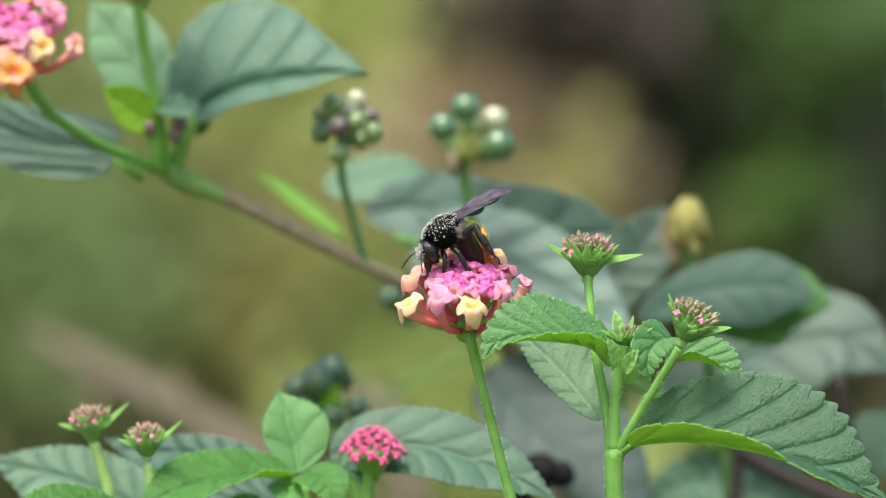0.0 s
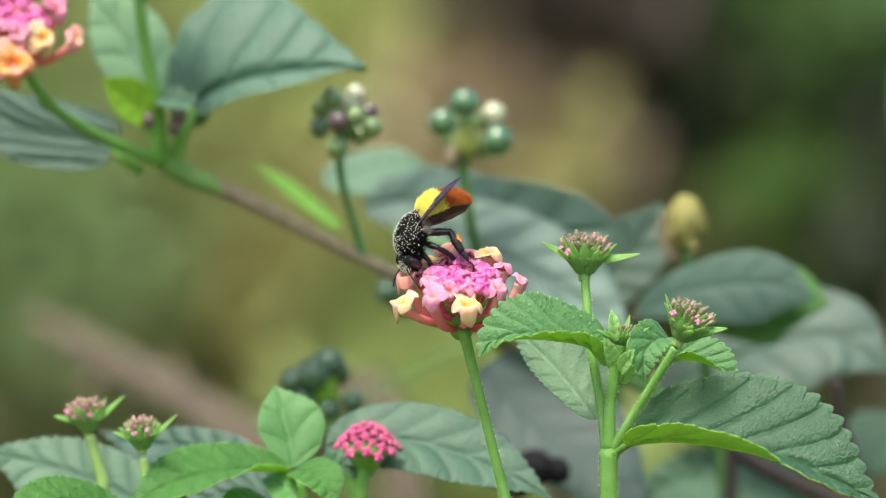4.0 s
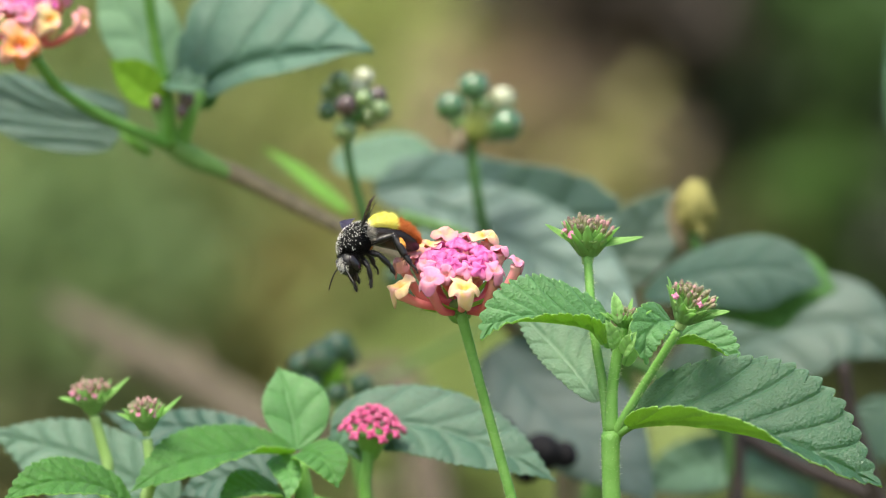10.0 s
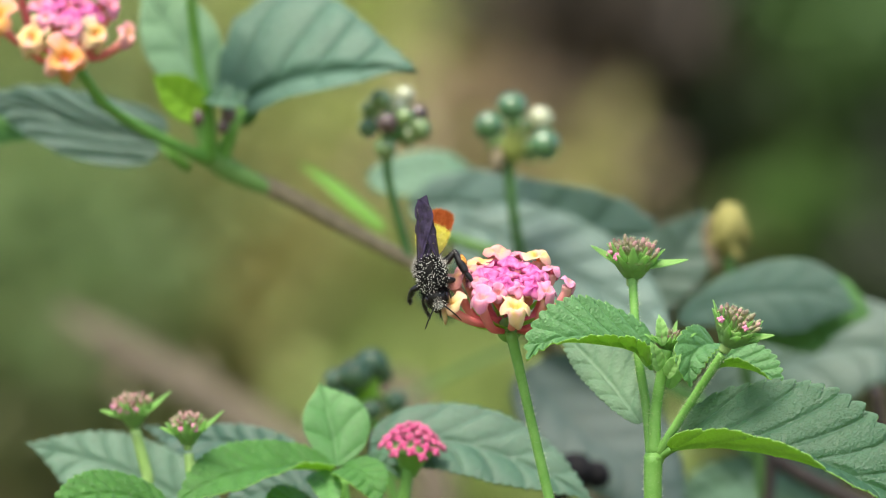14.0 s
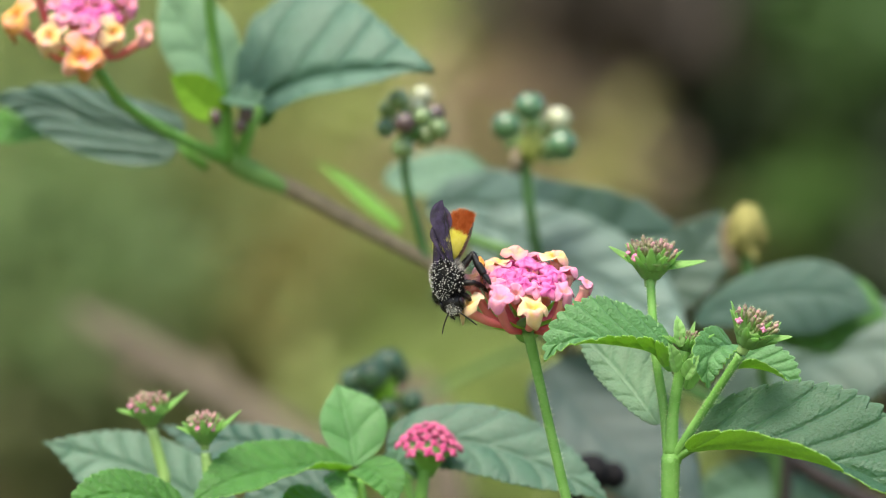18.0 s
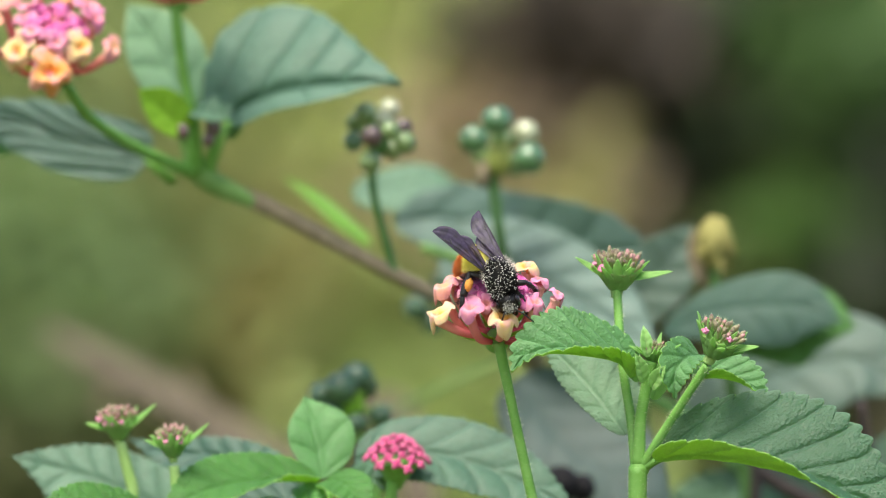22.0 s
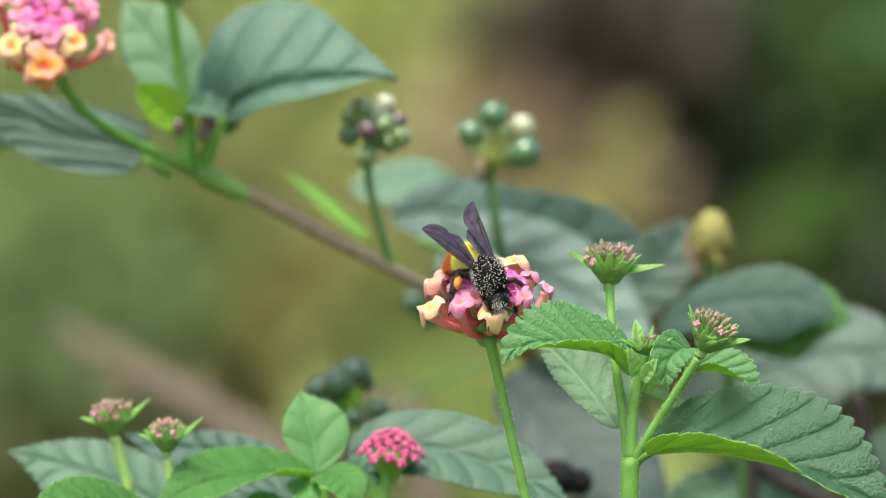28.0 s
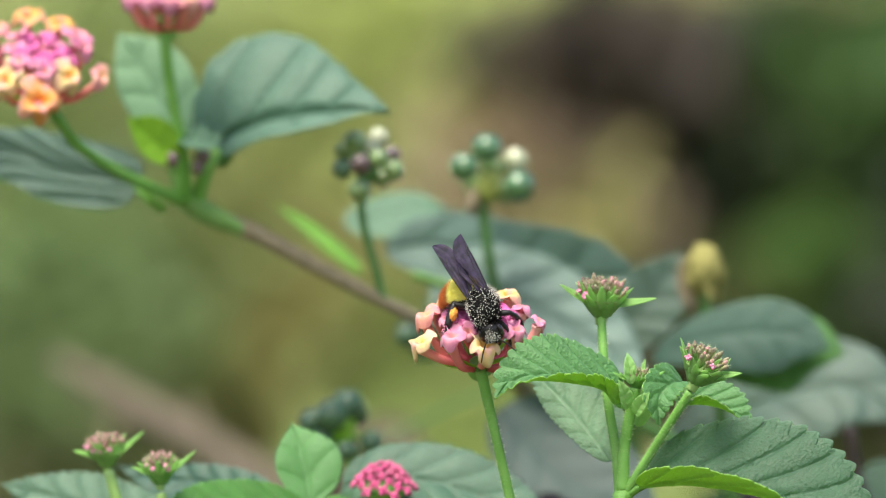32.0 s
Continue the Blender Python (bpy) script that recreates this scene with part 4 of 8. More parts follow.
for spot, tilt, wide, n in ((at(28.6, 10.0, -0.7), (0.05, -0.16, 1), 0.0120, 4), (at(48.2, -9.0, -13.6), (0.4, -0.2, 0.9), 0.0116, 3)):
    rim_buds(shoot, spot, tilt, wide, n, n)
tube("petiole", [at(33.7, 0.0, -40.0), at(36.0, -1.0, -38.5), at(39.1, -2.0, -37.0)], [0.0012, 0.0009, 0.0006], STEM, shoot, 8, 5)
g = blob_geo(at(33.4, 0.0, -40.1) - shoot.location, (0.0021, 0.0019, 0.0018), 14, 9, 0.1)
part("node", mesh("node", g[0], g[1], [STEM]), shoot)
for a, b, w in ((at(32.6, 2.0, -23.0), at(30.9, 5.0, -15.4), 0.0026), (at(34.3, -2.0, -18.0), at(33.4, -1.0, -11.8), 0.002), (at(35.8, 4.0, -26.4), at(39.8, 6.0, -16.5), 0.0034), (at(35.3, -3.0, -24.0), at(37.9, -6.0, -19.4), 0.0026), (at(33.8, -2.0, -22.9), at(31.8, -4.0, -17.2), 0.0026)):
    leaf(shoot, a, b, (0.1, -0.8, 0.6), w * 1.25, fold=25, teeth=7, tooth=0.0001, lat=4, puff=0.0002, nu=40, nv=8, top="bract", under="bract")

# ---- lower left shoot: two young heads, a pink head, leaves ----
low = thing("lantana_shoot", at(-28.0, 54.0, -68.9), "lantana shoot with broad toothed leaves, young heads and a pink head", "plant")
tube("stem", [at(-25.8, 54.0, -68.9), at(-27.5, 54.0, -57.3), at(-29.2, 54.0, -48.1)], [0.0022, 0.002, 0.0018], STEM, low, 12, 6, 0.1)
tube("stem", [at(-27.5, 54.0, -57.3), at(-65.0, 57.6, -57.5), at(-68.4, 57.6, -48.6), at(-71.1, 57.6, -39.6)], [0.0016, 0.0014, 0.0012, 0.0011], STEM_PALE, low, 10, 8, 0.1)
tube("stem", [at(-27.5, 54.0, -57.9), at(-56.8, 43.2, -58.0), at(-58.2, 39.6, -50.5), at(-59.3, 39.6, -43.3)], [0.0016, 0.0014, 0.0011, 0.001], STEM_PALE, low, 10, 8, 0.1)
tube("stem", [at(-27.5, 54.0, -56.2), at(-16.6, 56.4, -57.4), at(-15.6, 56.4, -51.7), at(-15.0, 56.4, -44.8)], [0.0016, 0.0014, 0.0012, 0.0012], STEM, low, 10, 8, 0.1)
bud_head(low, at(-71.9, 57.6, -35.1), (-0.1, -0.15, 1), 0.0102, 13, 38, [(-0.9, -0.2, 0.3, 0.004), (0.9, -0.1, 0.6, 0.0065)], pink=0.95)
bud_head(low, at(-59.7, 39.6, -38.1), (-0.05, -0.15, 1), 0.0094, 14, 38, [(-0.9, -0.3, 0.4, 0.0035), (0.85, -0.2, 0.65, 0.0065)], pink=0.8)
for spot, tilt, wide, n in ((at(-71.9, 57.6, -35.1), (-0.1, -0.15, 1), 0.0102, 7), (at(-59.7, 39.6, -38.1), (-0.05, -0.15, 1), 0.0094, 5)):
    rim_buds(low, spot, tilt, wide, n, n)
pink_head(low, at(-14.4, 56.4, -41.3), (0.02, -0.2, 0.97), 0.0148, 15)

# ---- back branch with the large leaves, the second flower head and green berries ----
branch = thing("lantana_branch", at(-11.6, 141.1, -7.2), "brown woody lantana branch with leaves, flower heads and berries", "plant")
tube("stem", [at(-59.2, 136.1, 16.1), at(-44.7, 137.8, 10.4), at(-30.0, 139.4, 3.0), at(-17.7, 141.1, -3.0), at(-7.8, 144.5, -7.8), at(2.0, 161.3, -13.0), at(17.5, 201.6, -25.6), at(25.5, 218.4, -44.0), at(29.6, 226.8, -73.1)], [0.0016, 0.0019, 0.0016, 0.0015, 0.0015, 0.0016, 0.002, 0.0025, 0.003], BARK, branch, 12, 7, 0.08, "brown bark", 0.1)
tube("stem", [at(-43.4, 137.8, 9.9), at(-53.2, 136.1, 13.6), at(-59.2, 134.4, 17.2), at(-62.5, 132.7, 23.3), at(-64.6, 131.0, 30.6)], [0.001, 0.0022, 0.0026, 0.0015, 0.0011], BARK_GREEN, branch, 12, 7, 0.1)
tube("stem", [at(-61.0, 132.7, 17.2), at(-71.7, 117.6, 21.6), at(-81.6, 100.8, 27.6), at(-86.4, 87.4, 34.3)], [0.0015, 0.0012, 0.0011, 0.0011], STEM, branch, 10, 8, 0.1)
tube("stem", [at(-60.3, 132.7, 17.2), at(-60.8, 127.7, 26.8), at(-63.4, 124.3, 39.0), at(-65.1, 121.0, 51.0), at(-65.1, 121.0, 58.3)], [0.0016, 0.0013, 0.0012, 0.0012, 0.0012], STEM, branch, 10, 8, 0.1)
tube("stem", [at(-58.0, 134.4, 17.2), at(-56.0, 131.0, 23.3), at(-53.5, 131.0, 28.7)], [0.0018, 0.0015, 0.0011], STEM, branch, 10, 6)
tube("stem", [at(-65.3, 134.4, 15.4), at(-69.4, 131.0, 18.4), at(-72.0, 134.4, 21.9)], [0.0012, 0.001, 0.0009], STEM, branch, 8, 6)
for a, b, c in ((at(-63.0, 122.6, 25.9), 0.0014, "purple"), (at(-56.5, 124.3, 27.0), 0.0017, "purple"), (at(-57.5, 124.3, 24.4), 0.0013, "purple")):
    g = blob_geo((0, 0, 0), (b, b * 0.8, b * 1.3), 12, 8, 0.2)
    part("node_bud", mesh("node_bud", g[0], g[1], [BERRY[c]]), branch, Matrix.Translation(a - branch.location))
TOPRING = [(350, 1.0, -0.1, "blush", 0.75, 35), (22, 0.72, 0.08, "rose", 0.8, 10), (45, 0.8, 0.1, "rose", 0.9, 10), (72, 0.85, 0.1, "amber", 1.0, 5), (106, 0.9, 0.12, "amber", 1.05, 0),
           (148, 0.88, 0.08, "blush", 1.0, 15), (192, 1.05, -0.06, "amber", 1.2, 38), (230, 0.74, -0.1, "cream", 1.0, 25), (276, 0.85, -0.2, "orange", 1.38, 30), (320, 0.64, 0.02, "cream", 1.1, 20)]
flower_head(branch, at(-89.7, 84.0, 46.0), (0.12, -0.62, 0.78), 0.0138, TOPRING, 24, 8, 0.5, 0.0042)
UPRING = [(k * 30 + 5, 0.85, -0.02, c, 1.0, 25) for k, c in enumerate(("rose", "rose", "blush", "rose", "blush", "rose", "rose", "rose", "rose", "rose", "blush", "rose"))]
flower_head(branch, at(-64.9, 121.0, 61.6), (0.0, -0.1, 1.0), 0.0098, UPRING, 20, 9, 0.6)

# green berries
tube("stem", [at(-16.5, 141.1, -3.6), at(-19.1, 139.4, 5.0), at(-21.8, 137.8, 14.8), at(-22.0, 137.8, 23.4)], [0.0011, 0.001, 0.0009, 0.0011], STEM_DARK, branch, 10, 8)
BA = [(-22.1, 124.3, 26.1, 2.43, "purple"), (-15.7, 134.4, 28.5, 2.07, "purple"), (-23.8, 134.4, 31.2, 2.44, "green"), (-18.9, 141.1, 32.4, 2.32, "pale"), (-15.1, 131.0, 25.0, 2.44, "green"), (-26.4, 134.4, 25.0, 2.20, "blue"), (-22.4, 127.7, 20.6, 2.43, "green"), (-18.4, 124.3, 27.5, 2.07, "green"), (-26.0, 141.1, 29.1, 2.32, "green"), (-17.7, 141.1, 23.5, 2.20, "green"), (-20.0, 131.0, 29.9, 1.83, "pale")]
berry_cluster(branch, [(at(x, y, z), s / 1000, k) for x, y, z, s, k in BA], at(-21.1, 137.8, 25.7), 0.0026, STEM_DARK)

# ---- far branch: large blue-green leaves, blue berries, a fading seed head ----
far = thing("lantana_branch", at(27.6, 193.8, -33.1), "old lantana branch with large blue-green leaves and bluish berries", "plant")
tube("stem", [at(31.0, 222.0, -71.8), at(40.0, 208.0, -38.0), at(35.0, 199.0, -25.5), at(22.5, 192.2, -15.1), at(7.1, 182.9, -3.7), at(-10.6, 173.6, 2.6)], [0.003, 0.0024, 0.002, 0.0017, 0.0015, 0.001], BARK_GREEN, far, 10, 8)
tube("stem", [at(8.4, 182.9, -3.7), at(6.6, 173.6, 5.1), at(5.1, 172.1, 13.9), at(4.3, 172.1, 19.6)], [0.0013, 0.0012, 0.0012, 0.0015], STEM_DARK, far, 10, 6)
BB = [(0.0, 161.2, 26.8, 3.30, "blue"), (5.0, 167.4, 31.3, 3.43, "blue"), (11.5, 170.5, 28.8, 2.94, "pale"), (12.5, 161.2, 22.9, 3.54, "blue"), (6.1, 186.0, 27.8, 2.70, "green"), (9.8, 176.7, 21.8, 2.69, "green"), (2.0, 173.6, 23.5, 2.45, "green")]
berry_cluster(far, [(at(x, y, z), s / 1000, k) for x, y, z, s, k in BB], at(5.8, 170.5, 23.3), 0.0029, plain_material("berry_core", (0.24, 0.29, 0.06), (0.31, 0.36, 0.1), 300, 0.6, 0.4))
g = blob_geo((0, 0, 0), (0.0016, 0.0016, 0.003), 10, 7, 0.3)
part("withered_bract", mesh("withered_bract", g[0], g[1], [BARK]), far, Matrix.Translation(at(2.3, 170.5, 19.2) - far.location))
tube("stem", [at(88.2, 173.6, -29.1), at(90.3, 176.7, -40.2), at(94.4, 179.8, -51.7), at(101.1, 186.0, -71.0)], [0.0014, 0.0016, 0.0018, 0.002], BARK_DARK, far, 8, 6)
tube("stem", [at(64.6, 192.2, -44.6), at(78.7, 192.2, -52.2), at(104.1, 192.2, -62.4)], [0.0018, 0.0019, 0.002], BARK_DARK, far, 8, 6)
tube("stem", [at(40.4, 195.3, -29.3), at(52.0, 196.8, -35.7), at(63.3, 192.2, -45.8)], [0.0016, 0.0017, 0.0017], STEM_DARK, far, 8, 6)
tube("stem", [at(65.1, 189.1, -43.2), at(65.5, 189.1, -52.1), at(65.7, 189.1, -71.1)], [0.0022, 0.002, 0.002], BARK_DARK, far, 8, 6)
for x, y, z, s in ((21.3, 155.0, -49.0, 4.27), (15.0, 158.1, -48.2, 3.34), (26.1, 156.6, -49.6, 3.13), (17.7, 153.5, -52.7, 3.13), (13.0, 161.2, -44.3, 2.30)):
    g = blob_geo((0, 0, 0), (s / 1000,) * 3, 16, 10, 0.08)
    part("berry", mesh("berry", g[0], g[1], [BERRY["black"]]), far, Matrix.Translation(at(x, y, z) - far.location), "ripe black berry")
for x, y, z, s in ((-12.0, 224.2, -11.6, 3.11), (-8.1, 225.7, -15.0, 2.86), (-6.4, 221.8, -5.1, 2.12)):
    g = blob_geo((0, 0, 0), (s / 1000,) * 3, 16, 10, 0.08)
    part("berry", mesh("berry", g[0], g[1], [BERRY["dark"]]), far, Matrix.Translation(at(x, y, z) - far.location), "dark green berry")

seed_head = thing("seed_head", at(54.8, 177.0, -3.6), "faded olive-yellow seed head on a short stalk", "seed head")
OLIVE = plain_material("seed_olive", (0.19, 0.18, 0.05), (0.3, 0.28, 0.09), 500, 0.8, 0.6, 0.0008, fine=1200)
tube("stem", [at(65.2, 189.6, -60.0), at(62.5, 187.0, -38.0), at(57.0, 180.0, -16.0), at(55.0, 177.0, 0.1)], [0.0016, 0.0014, 0.0013, 0.0015], STEM_DARK, seed_head, 8, 6)
g = blob_geo(at(54.7, 177.0, 5.6) - seed_head.location, (0.0041, 0.0041, 0.006), 22, 16, 0.16)
part("head", mesh("head", g[0], g[1], [OLIVE]), seed_head)
r = random.Random(4)
for k in range(40):
    d = Vector((r.gauss(0, 1), r.gauss(0, 1), r.gauss(0, 1))).normalized()
    c0 = at(54.7, 177.0, 5.6) - seed_head.location
    p = c0 + Vector((d.x * 0.0039, d.y * 0.0039, d.z * 0.0058))
    part("scale", bract_mesh(0.0028, 0.0016, OLIVE, 0.1), seed_head, frame_of(p, Vector((d.x * 0.4, d.y * 0.4, -1)), d))
part("withered_leaf", blade_mesh([at(52.0, 177.0, -3.6) - seed_head.location, at(50.6, 178.1, 3.0) - seed_head.location, at(50.1, 180.2, 9.0) - seed_head.location], (0.6, -0.8, 0), (0.003, 10, 0), (0.003, 10, 0), teeth=8, nu=40, nv=8, top="withered", under="withered"), seed_head)

berries = thing("berry_sprig", at(-23.0, 167.2, -45.0), "sprig of dark green berries out of focus", "berries")
tube("stem", [at(-15.5, 167.2, -68.8), at(-21.8, 167.2, -45.0), at(-25.3, 167.2, -34.9), at(-26.1, 167.2, -31.2)], [0.0013, 0.0012, 0.0012, 0.0014], STEM, berries, 8, 6)
BC = [(-27.9, 161.9, -29.3, 3.68, "dark"), (-24.3, 167.2, -27.0, 3.68, "dark"), (-32.1, 167.2, -31.2, 3.23, "dark"), (-29.9, 163.7, -35.1, 2.76, "dark"), (-19.0, 163.7, -35.1, 2.76, "dark"), (-24.2, 160.2, -37.0, 2.53, "dark"), (-22.4, 172.5, -29.1, 2.76, "dark")]
berry_cluster(berries, [(at(x, y, z), s / 1000, k) for x, y, z, s, k in BC], at(-25.6, 167.2, -32.5), 0.0032, LEAF["lime"])
sprig = thing("twig", at(-4.8, 330.0, -31.4), "thin green twig out of focus", "twig")
tube("stem", [at(-42.6, 330.0, -54.5), at(-17.4, 330.0, -38.4), at(-0.6, 330.0, -29.3), at(13.5, 330.0, -22.3), at(30.4, 335.0, -8.3)], [0.0005, 0.0006, 0.0006, 0.0006, 0.0006], STEM_DARK, sprig, 8, 6)
near = thing("leaf_spray", at(89.8, -170.0, 27.5), "large soft blue-green leaf on a tall stem", "leaf")
tube("stem", [at(89.8, -170.0, 53.0), at(95.4, -165.0, 13.4), at(99.7, -150.0, -73.0), at(102.5, -120.0, -847.2)], [0.0012, 0.0014, 0.002, 0.003], STEM, near, 8, 6)

# ---- leaves of the right shoot ----
blade(shoot, [at(36.5, -2.0, -38.0), at(45.5, -6.0, -37.1), at(56.3, -10.0, -38.1), at(67.0, -13.0, -40.6), at(75.6, -15.0, -43.9), at(85.2, -17.0, -48.2)], ((0, -0.36, 0.93), (0, -0.42, 0.9)), (0.0168, (40, 38, 37, 35, 30), 0), (0.0145, (37, 38, 35, 22, 2), 0), 'dark wrinkled toothed leaf folded along its midrib', teeth=20, tooth=0.0012, lat=6.5, sweep=1.25, puff=0.0012, cells=0.00026, cell_size=0.00058, widest=0.47, blunt=0.5, nu=300, nv=56, top='bright', under='under', groove=0.35, skew=False)
blade(shoot, [at(31.6, -2.0, -21.9), at(28.6, -4.0, -18.7), at(22.0, -8.0, -17.4), at(14.8, -11.0, -17.1), at(10.5, -12.0, -18.4), at(7.6, -13.0, -21.3)], ((0, -0.36, 0.93), (-0.3, -0.5, 0.8)), (0.0052, (38, 38, 34, 22, 0), 0), (0.0095, (40, 42, 40, 35, 20), 0), 'wrinkled toothed leaf arching to one side', teeth=20, tooth=0.0009, lat=7, sweep=1.3, puff=0.001, cells=0.00016, cell_size=0.0006, widest=0.5, blunt=0.42, nu=240, nv=36, top='young', under='under', groove=0.4, skew=True)
blade(shoot, [at(30.7, 6.0, -33.5), at(25.3, 12.0, -26.8), at(20.2, 17.0, -21.3), at(16.3, 20.0, -17.6), at(13.7, 22.0, -15.6)], (0.15, -0.8, 0.55), (0.004, 8, -25), (0.0096, 24, -10), 'pale grey-green hairy leaf with a light midrib', teeth=18, tooth=0.0005, lat=6, sweep=0.9, puff=0.0006, cells=0.00018, cell_size=0.0008, widest=0.5, blunt=0.5, nu=150, nv=24, top='silver', under='silver')
blade(shoot, [at(44.8, 4.0, -17.5), at(42.5, 0.0, -17.7), at(40.2, -3.0, -19.9), at(39.6, -4.0, -22.9), at(39.9, -4.0, -26.0)], ((0, -0.7, 0.7), (0.1, -0.8, 0.5)), (0.004, 30, 0), (0.0048, 35, 0), 'small wrinkled leaf bending down', teeth=12, tooth=0.0005, lat=5, sweep=1.1, puff=0.0004, cells=0.00014, cell_size=0.0006, widest=0.45, blunt=0.5, nu=110, nv=20, top='young', under='under')
blade(shoot, [at(43.5, 4.0, -22.2), at(48.2, 5.0, -21.6), at(53.1, 4.0, -22.5), at(58.8, 2.0, -25.4)], (0, -0.36, 0.93), (0.0056, 40, 0), (0.0062, (38, 38, 34, 20), 0), 'toothed leaf behind the young flower head', teeth=14, tooth=0.0006, lat=6, sweep=1.2, puff=0.0006, cells=0.00014, cell_size=0.0006, widest=0.45, blunt=0.5, nu=130, nv=22, top='young', under='under')
# ---- leaves of the lower shoot ----
blade(low, [at(-29.5, 54.0, -45.6), at(-30.4, 56.4, -40.2), at(-32.0, 58.8, -34.5), at(-34.0, 62.4, -28.8)], (0.1, -0.93, 0.3), (0.00584, 14, -10), (0.00806, 20, -20), 'upright young bright green leaf', teeth=16, tooth=0.0003, lat=3, sweep=0.9, puff=0.0005, cells=8e-05, cell_size=0.0012, widest=0.46, blunt=0.62, nu=110, nv=18, top='youngpale', under='fresh', point=1.4)
blade(low, [at(-30.3, 52.8, -46.0), at(-39.3, 48.0, -45.9), at(-49.4, 40.8, -47.2), at(-56.0, 36.0, -49.5), at(-62.1, 33.6, -53.6)], (0, -0.45, 0.89), (0.00856, (36, 34, 20, 5, 0), 0), (0.00755, (34, 32, 28, 22, 15), 0), 'bright green toothed leaf', teeth=20, tooth=0.0005, lat=8, sweep=1.0, puff=0.0005, cells=0.00022, cell_size=0.001, widest=0.5, blunt=0.42, nu=180, nv=24, top='fresh', under='under')
blade(low, [at(-23.2, 69.6, -41.8), at(-13.2, 67.2, -40.0), at(-2.8, 64.8, -40.7), at(7.6, 62.4, -43.9), at(15.7, 60.0, -47.2), at(23.7, 57.6, -51.5)], ((0.05, -0.62, 0.78), (0.2, -0.62, 0.78)), (0.00949, 26, -14), (0.00928, 8, -20), 'broad dark green toothed leaf behind the pink head', teeth=24, tooth=0.0005, lat=6, sweep=1.2, puff=0.0006, cells=0.00022, cell_size=0.0011, widest=0.42, blunt=0.42, nu=190, nv=28, top='mid', under='fresh', skew=True)
blade(low, [at(-34.8, 74.4, -47.8), at(-42.7, 79.2, -43.8), at(-52.3, 84.0, -42.2), at(-63.1, 88.8, -41.8), at(-71.5, 91.2, -39.6)], (-0.1, -0.6, 0.78), (0.00808, 0, -10), (0.00424, 24, 0), 'grey-green leaf behind the young heads', teeth=18, tooth=0.0005, lat=8, sweep=1.0, puff=0.0009, cells=0.0002, cell_size=0.0012, widest=0.4, blunt=0.5, nu=130, nv=20, top='old', under='fresh')
blade(low, [at(-55.2, 76.8, -58.2), at(-66.0, 79.2, -52.1), at(-76.9, 81.6, -48.0), at(-86.6, 84.0, -45.5), at(-95.4, 84.0, -43.8)], (-0.1, -0.72, 0.68), (0.01162, -4, -18), (0.00808, 20, -6), 'broad grey-green toothed leaf', teeth=20, tooth=0.0005, lat=8, sweep=0.85, puff=0.0006, cells=0.00015, cell_size=0.0012, widest=0.42, blunt=0.42, nu=150, nv=24, top='banded', under='fresh')
blade(low, [at(-62.1, 36.0, -56.5), at(-68.2, 32.4, -52.7), at(-75.4, 27.6, -51.6), at(-81.9, 24.0, -52.7), at(-86.7, 21.6, -55.3)], (-0.05, -0.5, 0.86), (0.00804, 10, 0), (0.00583, 30, 0), 'bright green toothed leaf low on the shoot', teeth=18, tooth=0.0005, lat=8, sweep=1.0, puff=0.0007, cells=0.00025, cell_size=0.001, widest=0.5, blunt=0.42, nu=140, nv=20, top='fresh', under='under')
blade(low, [at(-29.1, 49.2, -45.9), at(-26.0, 44.4, -45.7), at(-22.9, 39.6, -47.8), at(-20.6, 36.0, -52.6)], (0.1, -0.75, 0.65), (0.00503, 12, -10), (0.00463, 14, -10), 'small young leaf', teeth=14, tooth=0.0003, lat=6, sweep=0.9, puff=0.0006, cells=0.00012, cell_size=0.001, widest=0.45, blunt=0.45, nu=100, nv=16, top='fresh', under='under')
blade(low, [at(-34.9, 52.8, -47.4), at(-31.9, 48.0, -48.7), at(-30.5, 43.2, -51.7), at(-30.8, 40.8, -55.6)], (-0.1, -0.75, 0.65), (0.00302, 14, 0), (0.00302, 14, 0), 'pale narrow young leaf', teeth=12, tooth=0.0003, lat=6, sweep=0.9, puff=0.0004, widest=0.45, blunt=0.5, nu=80, nv=12, top='youngpale', under='under')
blade(low, [at(-23.5, 58.8, -46.6), at(-20.7, 62.4, -45.4), at(-17.1, 64.8, -46.6), at(-14.5, 64.8, -49.2)], (0.1, -0.7, 0.7), (0.00353, 18, 0), (0.00353, 14, 0), 'small grey-green leaf', teeth=12, tooth=0.0003, lat=6, sweep=0.9, puff=0.0004, widest=0.45, blunt=0.5, nu=80, nv=12, top='greymid', under='under')
blade(low, [at(-33.3, 69.6, -52.9), at(-39.3, 72.0, -50.9), at(-46.3, 72.0, -52.5), at(-54.4, 72.0, -56.1)], (0, -0.7, 0.7), (0.00706, 5, 0), (0.00505, 15, 0), 'dark leaf low in the shoot', teeth=14, tooth=0.0003, lat=7, sweep=0.9, puff=0.0007, widest=0.45, blunt=0.5, nu=90, nv=14, top='old', under='fresh')
blade(low, [at(-30.6, 55.2, -56.3), at(-36.3, 48.0, -53.8), at(-40.8, 43.2, -53.8), at(-45.2, 40.8, -56.1)], (0, -0.5, 0.85), (0.00604, 15, 0), (0.00604, 22, 0), 'young toothed leaf', teeth=14, tooth=0.0004, lat=7, sweep=0.9, puff=0.0006, cells=0.0002, cell_size=0.001, widest=0.45, blunt=0.5, nu=90, nv=16, top='fresh', under='under')
